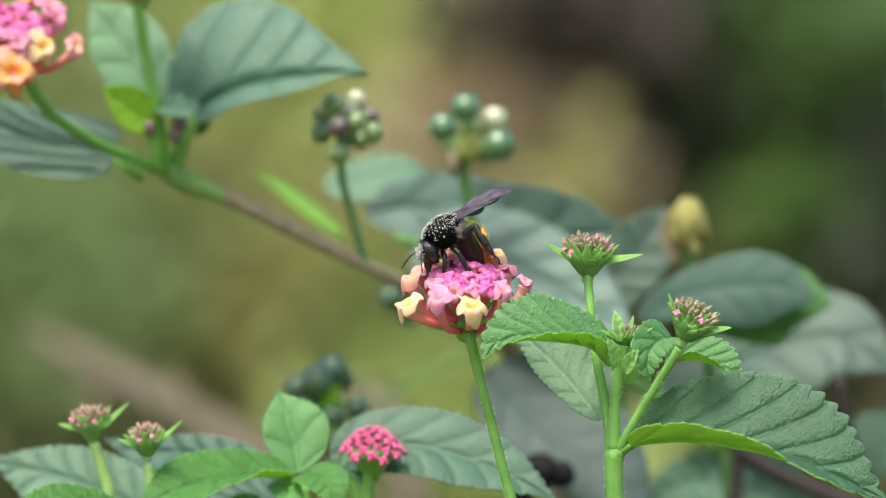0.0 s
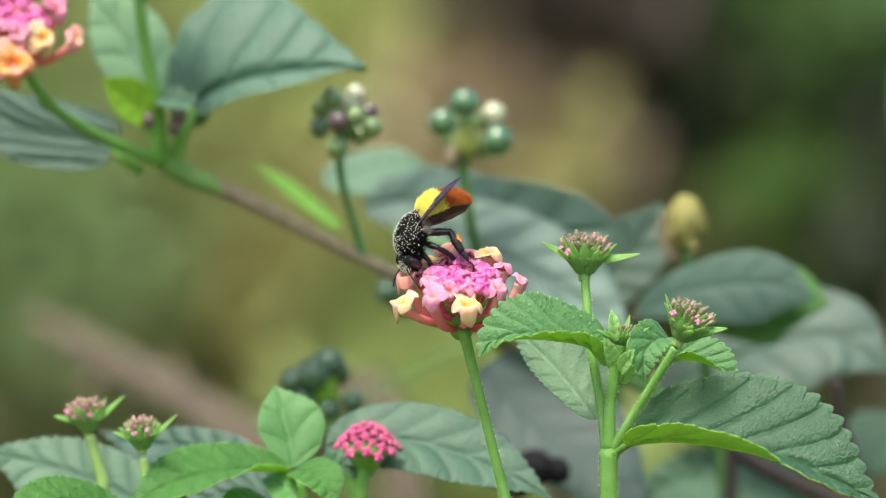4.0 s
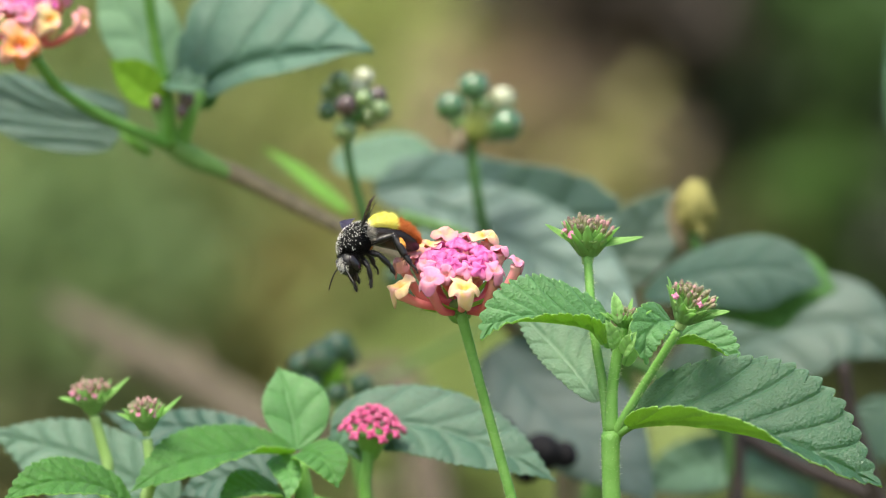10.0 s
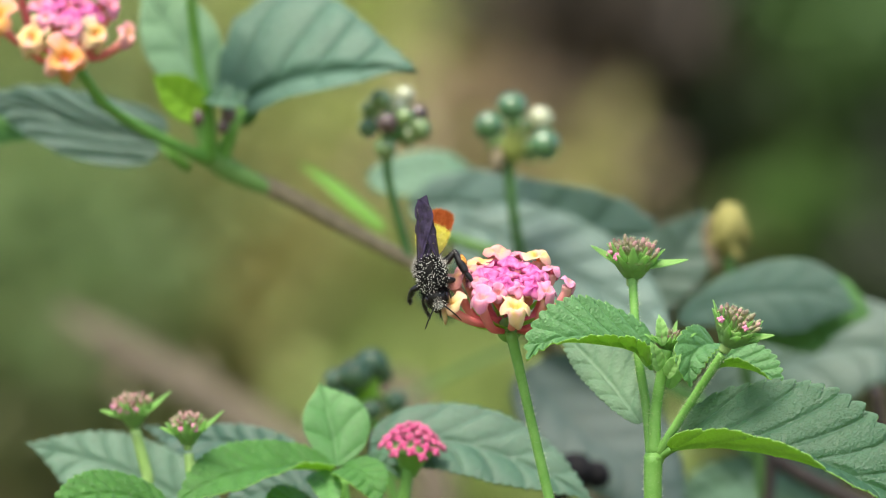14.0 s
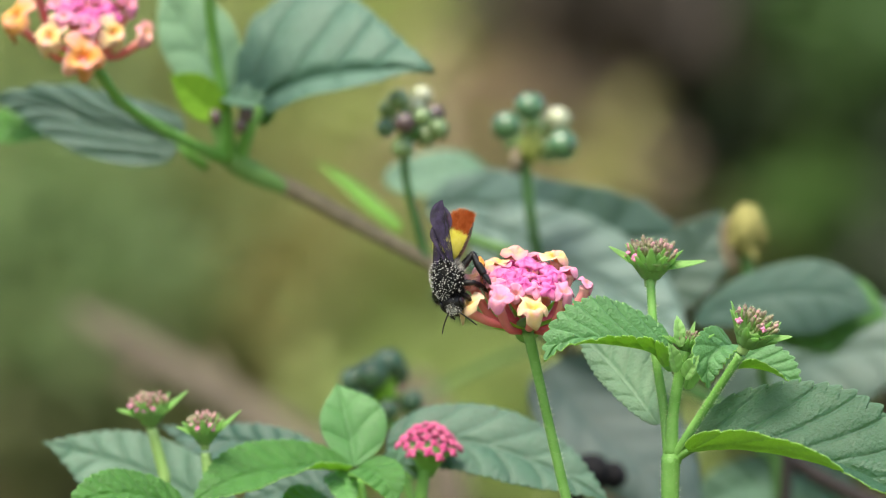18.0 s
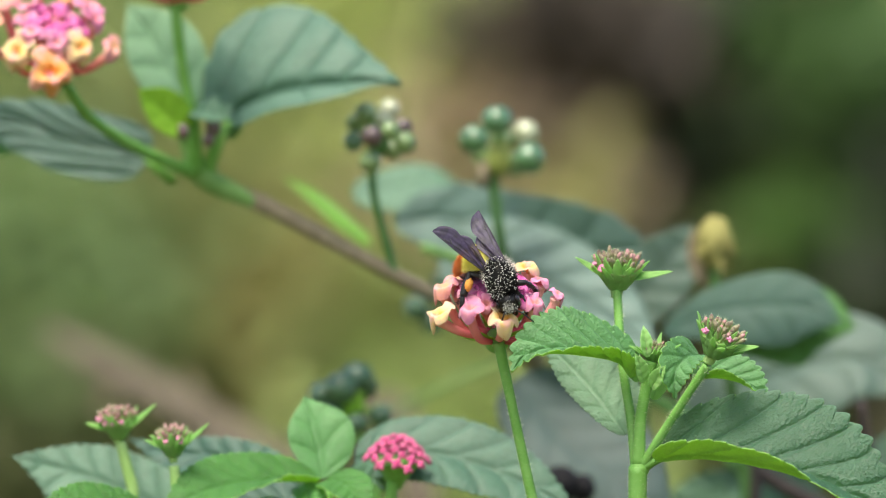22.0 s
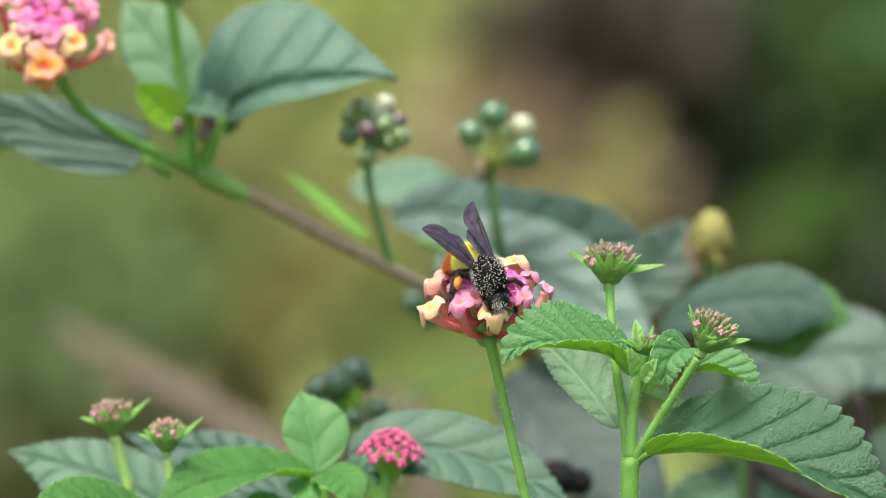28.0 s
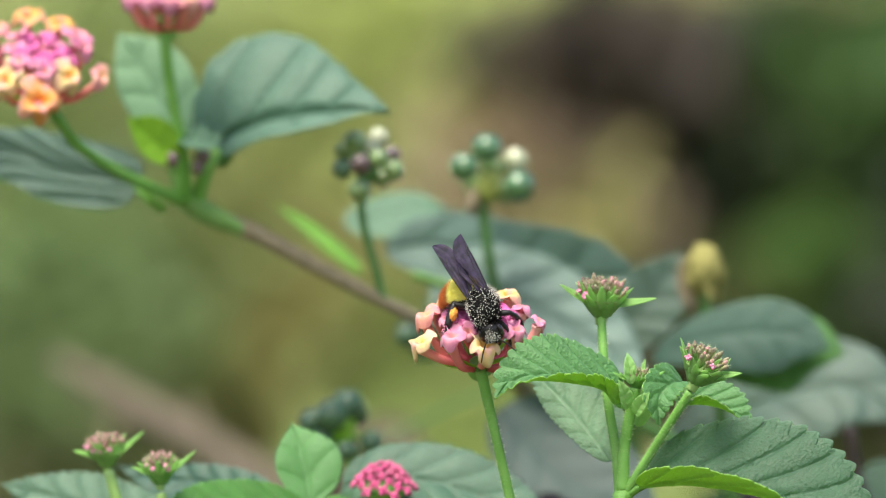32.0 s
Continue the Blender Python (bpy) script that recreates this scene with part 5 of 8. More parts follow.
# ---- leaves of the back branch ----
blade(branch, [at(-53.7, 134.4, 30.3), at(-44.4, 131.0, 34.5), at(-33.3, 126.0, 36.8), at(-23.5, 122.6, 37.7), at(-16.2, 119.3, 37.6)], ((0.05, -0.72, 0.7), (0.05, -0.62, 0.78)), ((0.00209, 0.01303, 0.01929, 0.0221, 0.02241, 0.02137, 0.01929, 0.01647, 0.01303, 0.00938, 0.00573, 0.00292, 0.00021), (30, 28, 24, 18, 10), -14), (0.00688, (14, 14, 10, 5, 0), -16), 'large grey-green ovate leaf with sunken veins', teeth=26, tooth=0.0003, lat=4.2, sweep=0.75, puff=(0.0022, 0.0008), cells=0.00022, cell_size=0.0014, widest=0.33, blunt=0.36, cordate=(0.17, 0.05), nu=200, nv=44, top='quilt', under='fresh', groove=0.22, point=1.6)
blade(branch, [at(-60.5, 141.1, 29.0), at(-65.0, 141.1, 35.8), at(-69.9, 141.1, 44.4), at(-76.9, 141.1, 54.0)], (-0.1, -0.9, 0.35), (0.00752, 12, -10), (0.00919, 14, -20), 'grey-green leaf standing upright', teeth=18, tooth=0.0002, lat=4, sweep=0.8, puff=0.0005, widest=0.52, blunt=0.45, nu=110, nv=20, top='pale', under='pale')
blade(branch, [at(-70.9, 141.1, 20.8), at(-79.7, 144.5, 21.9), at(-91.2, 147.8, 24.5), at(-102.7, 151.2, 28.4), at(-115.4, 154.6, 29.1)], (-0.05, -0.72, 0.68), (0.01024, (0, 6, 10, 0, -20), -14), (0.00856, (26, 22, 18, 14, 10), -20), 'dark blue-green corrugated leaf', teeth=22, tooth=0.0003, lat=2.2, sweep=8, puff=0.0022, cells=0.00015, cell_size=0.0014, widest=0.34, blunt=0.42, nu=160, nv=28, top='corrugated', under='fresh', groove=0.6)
blade(branch, [at(-100.3, 151.2, 22.0), at(-106.0, 156.2, 23.2), at(-112.4, 157.9, 23.3), at(-120.6, 157.9, 22.6)], (0, -0.85, 0.4), (0.00461, 0, 0), (0.00377, 10, 0), 'bright green underside of a turned leaf', teeth=12, tooth=0.0002, lat=5, sweep=0.9, puff=0.0008, widest=0.5, blunt=0.4, nu=70, nv=12, top='turned', under='turned')
blade(branch, [at(-61.9, 124.3, 26.6), at(-65.9, 122.6, 28.9), at(-69.5, 121.0, 31.9), at(-73.0, 119.3, 34.8)], (0.15, -0.9, 0.4), (0.00437, 8, 0), (0.0052, 20, 0), 'small yellow-green young leaf', teeth=10, tooth=0.0001, lat=4, sweep=0.7, puff=0.0003, widest=0.42, blunt=0.42, nu=60, nv=12, top='vivid', under='vivid')
blade(branch, [at(-61.2, 126.0, 30.6), at(-58.0, 122.6, 30.4), at(-54.9, 122.6, 30.1), at(-52.2, 122.6, 31.7)], (0.1, -0.85, 0.5), (0.00374, 10, 0), (0.00312, 20, 0), 'small grey-green leaf at the node', teeth=10, tooth=0.0001, lat=4, sweep=0.7, puff=0.0004, widest=0.42, blunt=0.4, nu=60, nv=12, top='grey', under='grey')
blade(branch, [at(-53.7, 137.8, 30.2), at(-52.6, 137.8, 28.4), at(-52.8, 137.8, 26.4), at(-53.5, 137.8, 24.4)], (0.1, -0.9, 0.3), (0.00209, 10, 0), (0.00209, 10, 0), 'small green leaf at the node', teeth=8, tooth=0.0001, lat=4, sweep=0.7, puff=0.0003, widest=0.42, blunt=0.4, nu=50, nv=10, top='fresh', under='fresh')
blade(branch, [at(-22.8, 198.2, 3.0), at(-29.7, 201.6, 8.3), at(-36.4, 205.0, 13.5), at(-43.7, 208.3, 18.1)], (0.1, -0.9, 0.4), (0.0017, 8, 0), (0.00191, 8, 0), 'narrow yellow-green young leaf', teeth=10, tooth=0.0001, lat=5, sweep=0.8, puff=0.0003, widest=0.4, blunt=0.5, nu=60, nv=12, top='spring', under='spring')
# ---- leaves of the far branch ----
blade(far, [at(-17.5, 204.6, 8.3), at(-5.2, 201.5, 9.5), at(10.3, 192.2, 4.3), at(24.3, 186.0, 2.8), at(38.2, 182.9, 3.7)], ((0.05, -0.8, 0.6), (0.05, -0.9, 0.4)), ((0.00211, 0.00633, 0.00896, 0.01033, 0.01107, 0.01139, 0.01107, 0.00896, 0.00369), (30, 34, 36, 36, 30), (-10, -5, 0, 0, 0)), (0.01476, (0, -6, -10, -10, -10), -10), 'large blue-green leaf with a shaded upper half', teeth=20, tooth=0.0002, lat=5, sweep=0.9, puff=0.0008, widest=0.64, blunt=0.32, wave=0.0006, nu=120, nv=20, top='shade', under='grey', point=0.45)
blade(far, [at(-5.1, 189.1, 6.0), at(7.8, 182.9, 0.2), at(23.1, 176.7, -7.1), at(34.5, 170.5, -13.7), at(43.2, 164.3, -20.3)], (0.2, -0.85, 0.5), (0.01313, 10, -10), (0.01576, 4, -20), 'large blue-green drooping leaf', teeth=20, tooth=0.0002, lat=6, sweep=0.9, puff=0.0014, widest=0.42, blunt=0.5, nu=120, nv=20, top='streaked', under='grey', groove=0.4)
blade(far, [at(-27.5, 216.6, 14.2), at(-18.5, 218.7, 16.4), at(-9.4, 220.1, 18.2), at(-2.8, 220.8, 17.5)], (0, -0.7, 0.7), (0.00546, 10, 0), (0.00787, 0, -10), 'green leaf behind the berries', teeth=16, tooth=0.0002, lat=6, sweep=0.9, puff=0.0005, widest=0.5, blunt=0.42, nu=90, nv=14, top='greymid', under='young')
blade(far, [at(32.8, 204.6, -14.8), at(39.1, 204.6, -6.9), at(45.4, 204.6, 1.0), at(50.3, 204.6, 10.2)], (0.05, -0.95, 0.3), (0.00865, 6, 0), (0.00844, 10, 0), 'bluish leaf standing upright', teeth=16, tooth=0.0002, lat=5, sweep=0.9, puff=0.0006, widest=0.5, blunt=0.45, nu=90, nv=14, top='dusty', under='grey')
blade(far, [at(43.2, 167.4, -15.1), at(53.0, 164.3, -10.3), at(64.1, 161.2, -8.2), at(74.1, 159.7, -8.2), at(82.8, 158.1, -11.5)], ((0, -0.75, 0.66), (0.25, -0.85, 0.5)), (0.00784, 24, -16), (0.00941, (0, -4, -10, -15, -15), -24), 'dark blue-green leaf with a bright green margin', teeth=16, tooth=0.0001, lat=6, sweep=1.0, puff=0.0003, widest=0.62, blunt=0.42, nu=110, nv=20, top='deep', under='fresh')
blade(far, [at(47.4, 213.0, -36.4), at(61.5, 210.8, -28.3), at(76.7, 204.6, -22.0), at(90.7, 201.5, -20.4), at(103.3, 198.4, -28.1)], ((0, -0.68, 0.73), (0.3, -0.75, 0.6)), (0.01265, 22, -14), (0.01424, 2, -22), 'large pale grey-green leaf', teeth=20, tooth=0.0002, lat=6, sweep=0.9, puff=0.0008, widest=0.62, blunt=0.42, nu=120, nv=22, top='dusty', under='grey')
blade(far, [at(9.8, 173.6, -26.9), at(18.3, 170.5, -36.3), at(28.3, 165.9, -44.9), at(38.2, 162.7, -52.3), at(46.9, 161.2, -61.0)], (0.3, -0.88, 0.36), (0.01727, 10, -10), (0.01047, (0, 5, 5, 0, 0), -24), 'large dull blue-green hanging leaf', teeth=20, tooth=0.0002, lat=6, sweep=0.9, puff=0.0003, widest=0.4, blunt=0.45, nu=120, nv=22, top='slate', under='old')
blade(far, [at(72.2, 216.6, -49.2), at(63.0, 215.1, -51.5), at(52.6, 213.7, -54.6), at(43.5, 213.0, -60.1)], (-0.05, -0.7, 0.7), (0.01049, 4, 0), (0.0063, 18, 0), 'dull green leaf low in the shrub', teeth=18, tooth=0.0002, lat=7, sweep=0.9, puff=0.0014, widest=0.45, blunt=0.45, nu=90, nv=16, top='greymid', under='grey')
blade(far, [at(61.2, 217.2, -48.6), at(70.9, 215.8, -51.5), at(79.9, 214.5, -56.3), at(85.0, 213.7, -62.7)], (0.05, -0.7, 0.7), (0.00786, 14, 0), (0.00996, 4, 0), 'dull green leaf low in the shrub', teeth=18, tooth=0.0002, lat=7, sweep=0.9, puff=0.0014, widest=0.45, blunt=0.45, nu=90, nv=16, top='greymid', under='grey')
blade(far, [at(107.0, 230.6, -39.2), at(103.0, 229.1, -45.7), at(99.6, 227.8, -53.5)], (-0.1, -0.75, 0.6), (0.00978, 10, 0), (0.00978, 10, 0), 'green leaf low in the shrub', teeth=18, tooth=0.0002, lat=7, sweep=0.9, puff=0.0012, widest=0.45, blunt=0.5, nu=70, nv=12, top='old', under='grey')
blade(far, [at(52.3, 173.6, -15.9), at(62.2, 170.5, -11.6), at(72.6, 167.4, -9.3), at(79.2, 165.9, -9.7), at(86.2, 164.3, -12.7)], ((0.1, -0.75, 0.66), (0.35, -0.85, 0.5)), (0.00681, 20, -16), (0.01256, (0, -4, -10, -15, -15), -24), 'bright green turned margin of a dark leaf', teeth=16, tooth=0.0001, lat=6, sweep=1.0, puff=0.0004, widest=0.62, blunt=0.42, nu=80, nv=14, top='fresh', under='fresh')
# ---- the tall leaf close to the eye ----
blade(near, [at(91.0, -170.0, 54.8), at(90.2, -168.0, 33.0), at(89.2, -164.0, 10.0), at(88.5, -160.0, -9.4)], (-0.25, -0.9, 0.1), (0.015, 6, 0), (0.015, 6, 0), "large soft blue-green leaf blade", teeth=20, tooth=0.0002, lat=7, puff=0.0008, nu=80, nv=12, top="grey", under="grey")

# stems that carry the shoots up from the ground
for base, top in ((flower, at(15.5, 2.0, -57.2)), (shoot, at(34.2, 0.0, -61.5)), (low, at(-25.8, 54.0, -68.9)), (branch, at(29.6, 226.8, -73.1)), (far, at(31.0, 222.0, -71.8)), (seed_head, at(65.2, 189.6, -60.0)), (berries, at(-15.5, 167.2, -68.8))):
    foot = Vector((top.x * 0.5, 0.09 + 0.4 * top.y, -0.01))
    tube("cane", [top, top.lerp(foot, 0.4) + Vector((0.01, 0.01, 0)), foot], [0.0016, 0.003, 0.005], BARK_DARK, base, 8, 8)
tube("cane", [at(-42.6, 330.0, -54.5), at(-56.7, 330.0, -148.5), at(-67.9, 330.0, -807.6)], [0.0012, 0.002, 0.004], BARK, sprig, 8, 6)

# ---- the bee ----
def fur_geo(center, radii, count, length, width, seed, keep=None, lie=0.5, back=Vector((-1, 0, 0))):
    """Short hairs on an ellipsoid, each a thin spike lying somewhat backwards."""
    r = random.Random(seed)
    out = []
    while len(out) < count:
        d = Vector((r.gauss(0, 1), r.gauss(0, 1), r.gauss(0, 1))).normalized()
        if keep and not keep(d):
            continue
        p = Vector(center) + Vector((d.x * radii[0], d.y * radii[1], d.z * radii[2]))
        n = Vector((d.x / radii[0], d.y / radii[1], d.z / radii[2])).normalized()
        h = (n + back * lie + Vector((r.gauss(0, 1), r.gauss(0, 1), r.gauss(0, 1))) * 0.25).normalized()
        s = h.orthogonal().normalized() * width
        k = h.cross(s)
        tip = p + h * length * r.uniform(0.6, 1.2)
        p = p - n * 0.0002
        out.append(([p + s, p - s * 0.5 + k * 0.87, p - s * 0.5 - k * 0.87, tip], [(0, 1, 3), (1, 2, 3), (2, 0, 3)]))
    return join_geo(out)


def bristles(a, b, radius, count, length, seed):
    """Stiff hairs standing off a leg between two joints."""
    r = random.Random(seed)
    a, b = Vector(a), Vector(b)
    d = (b - a).normalized()
    out = []
    for _ in range(count):
        s = d.orthogonal().normalized()
        s.rotate(Matrix.Rotation(r.uniform(0, 6.283), 3, d))
        p = a.lerp(b, r.random()) + s * radius * 0.8
        h = (s + d * r.uniform(0.2, 0.9)).normalized()
        w, k = d * 0.00004, s.cross(d) * 0.00004
        out.append(([p + w, p - w + k, p - w - k, p + h * length * r.uniform(0.5, 1.2)], [(0, 1, 3), (1, 2, 3), (2, 0, 3)]))
    return join_geo(out)


def make_bee():
    black = plain_material("bee_black", (0.006, 0.005, 0.006), (0.014, 0.012, 0.013), 900, 0.35, 0.4, 0.0002)
    fur_black = plain_material("bee_fur_black", (0.003, 0.003, 0.003), (0.006, 0.006, 0.006), 900, 0.5, 0.0, spec=0.1)
    fur_grey = plain_material("bee_fur_grey", (0.4, 0.37, 0.33), (0.52, 0.49, 0.45), 900, 0.7, 0.0)
    fur_yellow = plain_material("bee_fur_yellow", (0.86, 0.82, 0.24), (0.93, 0.9, 0.4), 900, 0.7, 0.0, trans=0.4)
    fur_orange = plain_material("bee_fur_orange", (0.52, 0.14, 0.025), (0.66, 0.23, 0.06), 900, 0.7, 0.0, trans=0.3)
    pollen_white = plain_material("pollen_white", (0.75, 0.74, 0.68), (0.85, 0.84, 0.8), 900, 0.8, 0.0)
    pollen_orange = plain_material("pollen_orange", (0.8, 0.28, 0.03), (0.88, 0.4, 0.08), 700, 0.8, 0.8, 0.0006, fine=3500)
    maroon = plain_material("bee_maroon", (0.009, 0.004, 0.003), (0.018, 0.007, 0.005), 900, 0.35, 0.4, 0.0002)
    eye_mat = plain_material("bee_eye", (0.008, 0.007, 0.009), (0.02, 0.016, 0.02), 400, 0.15, 0.3, 0.00005, fine=9000)
    bee = thing("bee", Vector((0, 0, 0.8)), "black bee with yellow and orange abdomen, dusted with white pollen", "bee")
    bee.scale = (1.06, 1.06, 1.06)
    parts = {"bee": bee}
    TR = (0.0040, 0.0027, 0.0027)
    g = blob_geo((0, 0, 0), TR, 24, 16, 0.08)
    thorax = part("thorax", mesh("thorax", g[0], g[1], [fur_black]), bee)
    v, f = fur_geo((0, 0, 0), TR, 2200, 0.0009, 0.00005, 1, lambda d: d.z > -0.7)
    tagged(part("fur", mesh("fur", v, f, [fur_black], False), thorax), "short black fur", kind="stuff")
    v, f = fur_geo((0, 0, 0), TR, 800, 0.0013, 0.00005, 2, lambda d: -0.5 < d.z < 0.35 and d.x < -0.15)
    tagged(part("side_fur", mesh("side_fur", v, f, [fur_grey], False), thorax), "pale grey fur on the flanks", kind="stuff")
    r = random.Random(5)
    grains = []
    while len(grains) < 380:
        d = Vector((r.gauss(0, 1), r.gauss(0, 1), r.gauss(0, 1))).normalized()
        if d.z < 0.1 or (d.z < 0.5 and r.random() < 0.5) or (abs(d.y) < 0.2 and d.x < 0.3 and r.random() < 0.6):
            continue
        p = Vector((d.x * TR[0], d.y * TR[1], d.z * TR[2])) + d * 0.0007
        s = r.uniform(0.00005, 0.00013)
        grains.append(([p + Vector((s, 0, 0)), p - Vector((s, 0, 0)), p + Vector((0, s, 0)), p - Vector((0, s, 0)), p + Vector((0, 0, s)), p - Vector((0, 0, s))],
                       [(0, 2, 4), (2, 1, 4), (1, 3, 4), (3, 0, 4), (2, 0, 5), (1, 2, 5), (3, 1, 5), (0, 3, 5)]))
    tagged(part("pollen", mesh("pollen", *join_geo(grains), [pollen_white]), thorax), "scattered white pollen grains", kind="stuff")
    v, f = fur_geo((0.0028, 0, -0.0009), (0.0017, 0.0024, 0.0023), 1000, 0.0009, 0.00005, 12, None, 0.3, Vector((1, 0, -0.4)))
    tagged(part("collar", mesh("collar", v, f, [fur_black], False), thorax), "black fur round the neck", kind="stuff")
    # head
    HC = Vector((0.0044, 0, -0.0016))
    g = blob_geo((0, 0, 0), (0.0018, 0.0022, 0.0023), 20, 14, 0.06)
    head = part("head", mesh("head", g[0], g[1], [black]), bee, Matrix.Translation(HC))
    for s in (1, -1):
        g = blob_geo((0.0003, s * 0.0018, 0.0001), (0.001, 0.0006, 0.0017), 14, 12)
        part("eye", mesh("eye", g[0], g[1], [eye_mat]), head)
        t = tube_geo([(0.0013, s * 0.0006, 0.0003), (0.0024, s * 0.0012, 0.0007), (0.0036, s * 0.0024, -0.0003), (0.0047, s * 0.0034, -0.0016)], [0.00012, 0.00014, 0.00014, 0.00011], 7, 6)
        part("antenna", mesh("antenna", t[0], t[1], [black]), head)
        t = tube_geo([(0.0008, s * 0.0008, -0.0018), (0.0013, s * 0.0006, -0.0026), (0.0014, s * 0.0001, -0.003)], [0.0004, 0.0003, 0.0001], 8, 4)
        part("mandible", mesh("mandible", t[0], t[1], [maroon]), head)
    t = tube_geo([(0.0009, 0, -0.0018), (0.0016, 0, -0.003), (0.002, 0, -0.0044)], [0.0003, 0.0002, 0.00012], 8, 5)
    part("tongue", mesh("tongue", t[0], t[1], [maroon]), head)
    v, f = fur_geo((0, 0, 0), (0.0018, 0.0022, 0.0023), 620, 0.0006, 0.00004, 6, lambda d: d.x > -0.2 and abs(d.y) < 0.7)
    tagged(part("fur", mesh("fur", v, f, [fur_black], False), head), "short black fur", kind="stuff")
    v, f = fur_geo((0, 0, 0), (0.0018, 0.0022, 0.0023), 150, 0.0006, 0.00005, 11, lambda d: d.x > 0.5 and abs(d.y) < 0.3 and d.z > 0.1)
    tagged(part("face_fur", mesh("face_fur", v, f, [pollen_white], False), head), "white tuft on the face", kind="stuff")
    grains = []
    for _ in range(70):
        d = Vector((r.uniform(0.6, 1), r.uniform(-0.45, 0.45), r.uniform(-0.1, 0.7))).normalized()
        p = Vector((d.x * 0.0018, d.y * 0.0022, d.z * 0.0023)) + d * 0.0005
        s = r.uniform(0.00007, 0.00013)
        grains.append(([p + Vector((s, 0, 0)), p - Vector((s, 0, 0)), p + Vector((0, s, 0)), p - Vector((0, s, 0)), p + Vector((0, 0, s)), p - Vector((0, 0, s))],
                       [(0, 2, 4), (2, 1, 4), (1, 3, 4), (3, 0, 4), (2, 0, 5), (1, 2, 5), (3, 1, 5), (0, 3, 5)]))
    tagged(part("pollen", mesh("pollen", *join_geo(grains), [pollen_white]), head), "white pollen on the face", kind="stuff")
    # abdomen: rings along -x from the waist
    PET = Vector((-0.0030, 0, 0.0002))
    abd = part("abdomen", mesh("abdomen", *tube_geo([(0.0, 0, 0), (-0.0014, 0, 0), (-0.0038, 0, 0.0002), (-0.0068, 0, 0), (-0.0094, 0, -0.0007), (-0.0108, 0, -0.0014)],
                                                     [0.0009, 0.0021, 0.00255, 0.0025, 0.0018, 0.0004], 24, 5), [maroon]), bee, Matrix.Translation(PET))
    parts["abdomen"] = abd
    def pillow(name, label, x0, x1, low, lift, mat, seed, count):
        """A thick saddle of dense fur over the back of the abdomen from x0 to x1."""
        verts, faces, n, m = [], [], 16, 26
        spots = []
        for i in range(n + 1):
            t = i / n
            x = x0 + (x1 - x0) * t
            rr = 0.00262 * math.sqrt(max(0.02, 1 - ((x + 0.0052) / 0.0058) ** 2))
            up = lift * max(0.0, math.sin(math.pi * t)) ** 0.35
            for j in range(m + 1):
                a = -low + (math.pi + 2 * low) * j / m
                k = rr + 0.0002 + up * max(0.0, math.sin(math.pi * j / m)) ** 0.3 - 0.0001
                k *= 1 + 0.1 * noise.noise(Vector((x * 1800, a * 3, seed))) + 0.035 * math.cos(x * 4200)
                p = Vector((x, k * math.cos(a), k * math.sin(a) - 0.00028 * max(0, -x * 1000 - 6.2)))
                verts.append(p)
                spots.append((p, Vector((0, math.cos(a), math.sin(a)))))
        for i in range(n):
            for j in range(m):
                a = i * (m + 1) + j
                faces.append((a, a + 1, a + m + 2, a + m + 1))
        r = random.Random(seed)
        hair = []
        for _ in range(count):
            p, nn = r.choice(spots)
            p = p + Vector((r.uniform(-1, 1), r.uniform(-1, 1), r.uniform(-1, 1))) * 0.00018
            h = (nn + Vector((-0.9, 0, 0)) + Vector((r.gauss(0, 1), r.gauss(0, 1), r.gauss(0, 1))) * 0.3).normalized()
            s = h.orthogonal().normalized() * 0.00004
            q = h.cross(s)
            hair.append(([p + s, p - s * 0.5 + q * 0.87, p - s * 0.5 - q * 0.87, p + h * 0.001 * r.uniform(0.5, 1.2)], [(0, 1, 3), (1, 2, 3), (2, 0, 3)]))
        o = part(name, mesh(name, verts, faces, [mat]), abd, None, label)
        tagged(part("hair", mesh("hair", *join_geo(hair), [mat], False), o), kind="stuff")

    pillow("yellow_band", "dense yellow fur band", -0.0006, -0.0054, -0.5, 0.001, fur_yellow, 8, 3600)
    pillow("orange_tail", "dense orange fur at the tail", -0.0054, -0.0105, -0.5, 0.0004, fur_orange, 9, 3200)
    # wings
    wm = Mat("wing_membrane", 0.48, 0.3)
    wm.color(wm.ramp(wm.noise(700, 3), [(0.35, (0.018, 0.012, 0.03)), (0.7, (0.055, 0.038, 0.095))]))
    wm.bump(wm.noise(1600, 2), 0.2, 0.0003)
    tp = wm.t.nodes.new("ShaderNodeBsdfTransparent")
    tp.inputs[0].default_value = (0.55, 0.45, 0.5, 1)
    sh = wm.t.nodes.new("ShaderNodeMixShader")
    sh.inputs[0].default_value = 0.14
    link(wm.b.outputs[0], sh.inputs[1], wm.t)
    link(tp.outputs[0], sh.inputs[2], wm.t)
    link(sh.outputs[0], wm.t.nodes["Material Output"].inputs["Surface"], wm.t)

    def wing_mesh(length, width, s):
        n, verts, faces = 30, [], []
        for i in range(n + 1):
            u = i / n
            lead = 0.10 * math.sin(u * 2.2) - 0.25 * max(0, u - 0.8) ** 1.6 * 4 * 0.5
            trail = -(0.12 + 0.95 * min(1, u / 0.72) ** 1.1) * math.sqrt(max(0, 1 - max(0, (u - 0.72) / 0.28) ** 2.2)) if u < 1 else -0.1
            for k in range(15):
                q = k / 14
                y = (lead * (1 - q) + trail * q) * width
                verts.append((u * length, s * y, 0.00016 * noise.noise(Vector((u * 5, q * 7 + u * 3, s * 2.0))) * min(1, u * 3) + 0.0006 * math.sin(u * 3) * q))
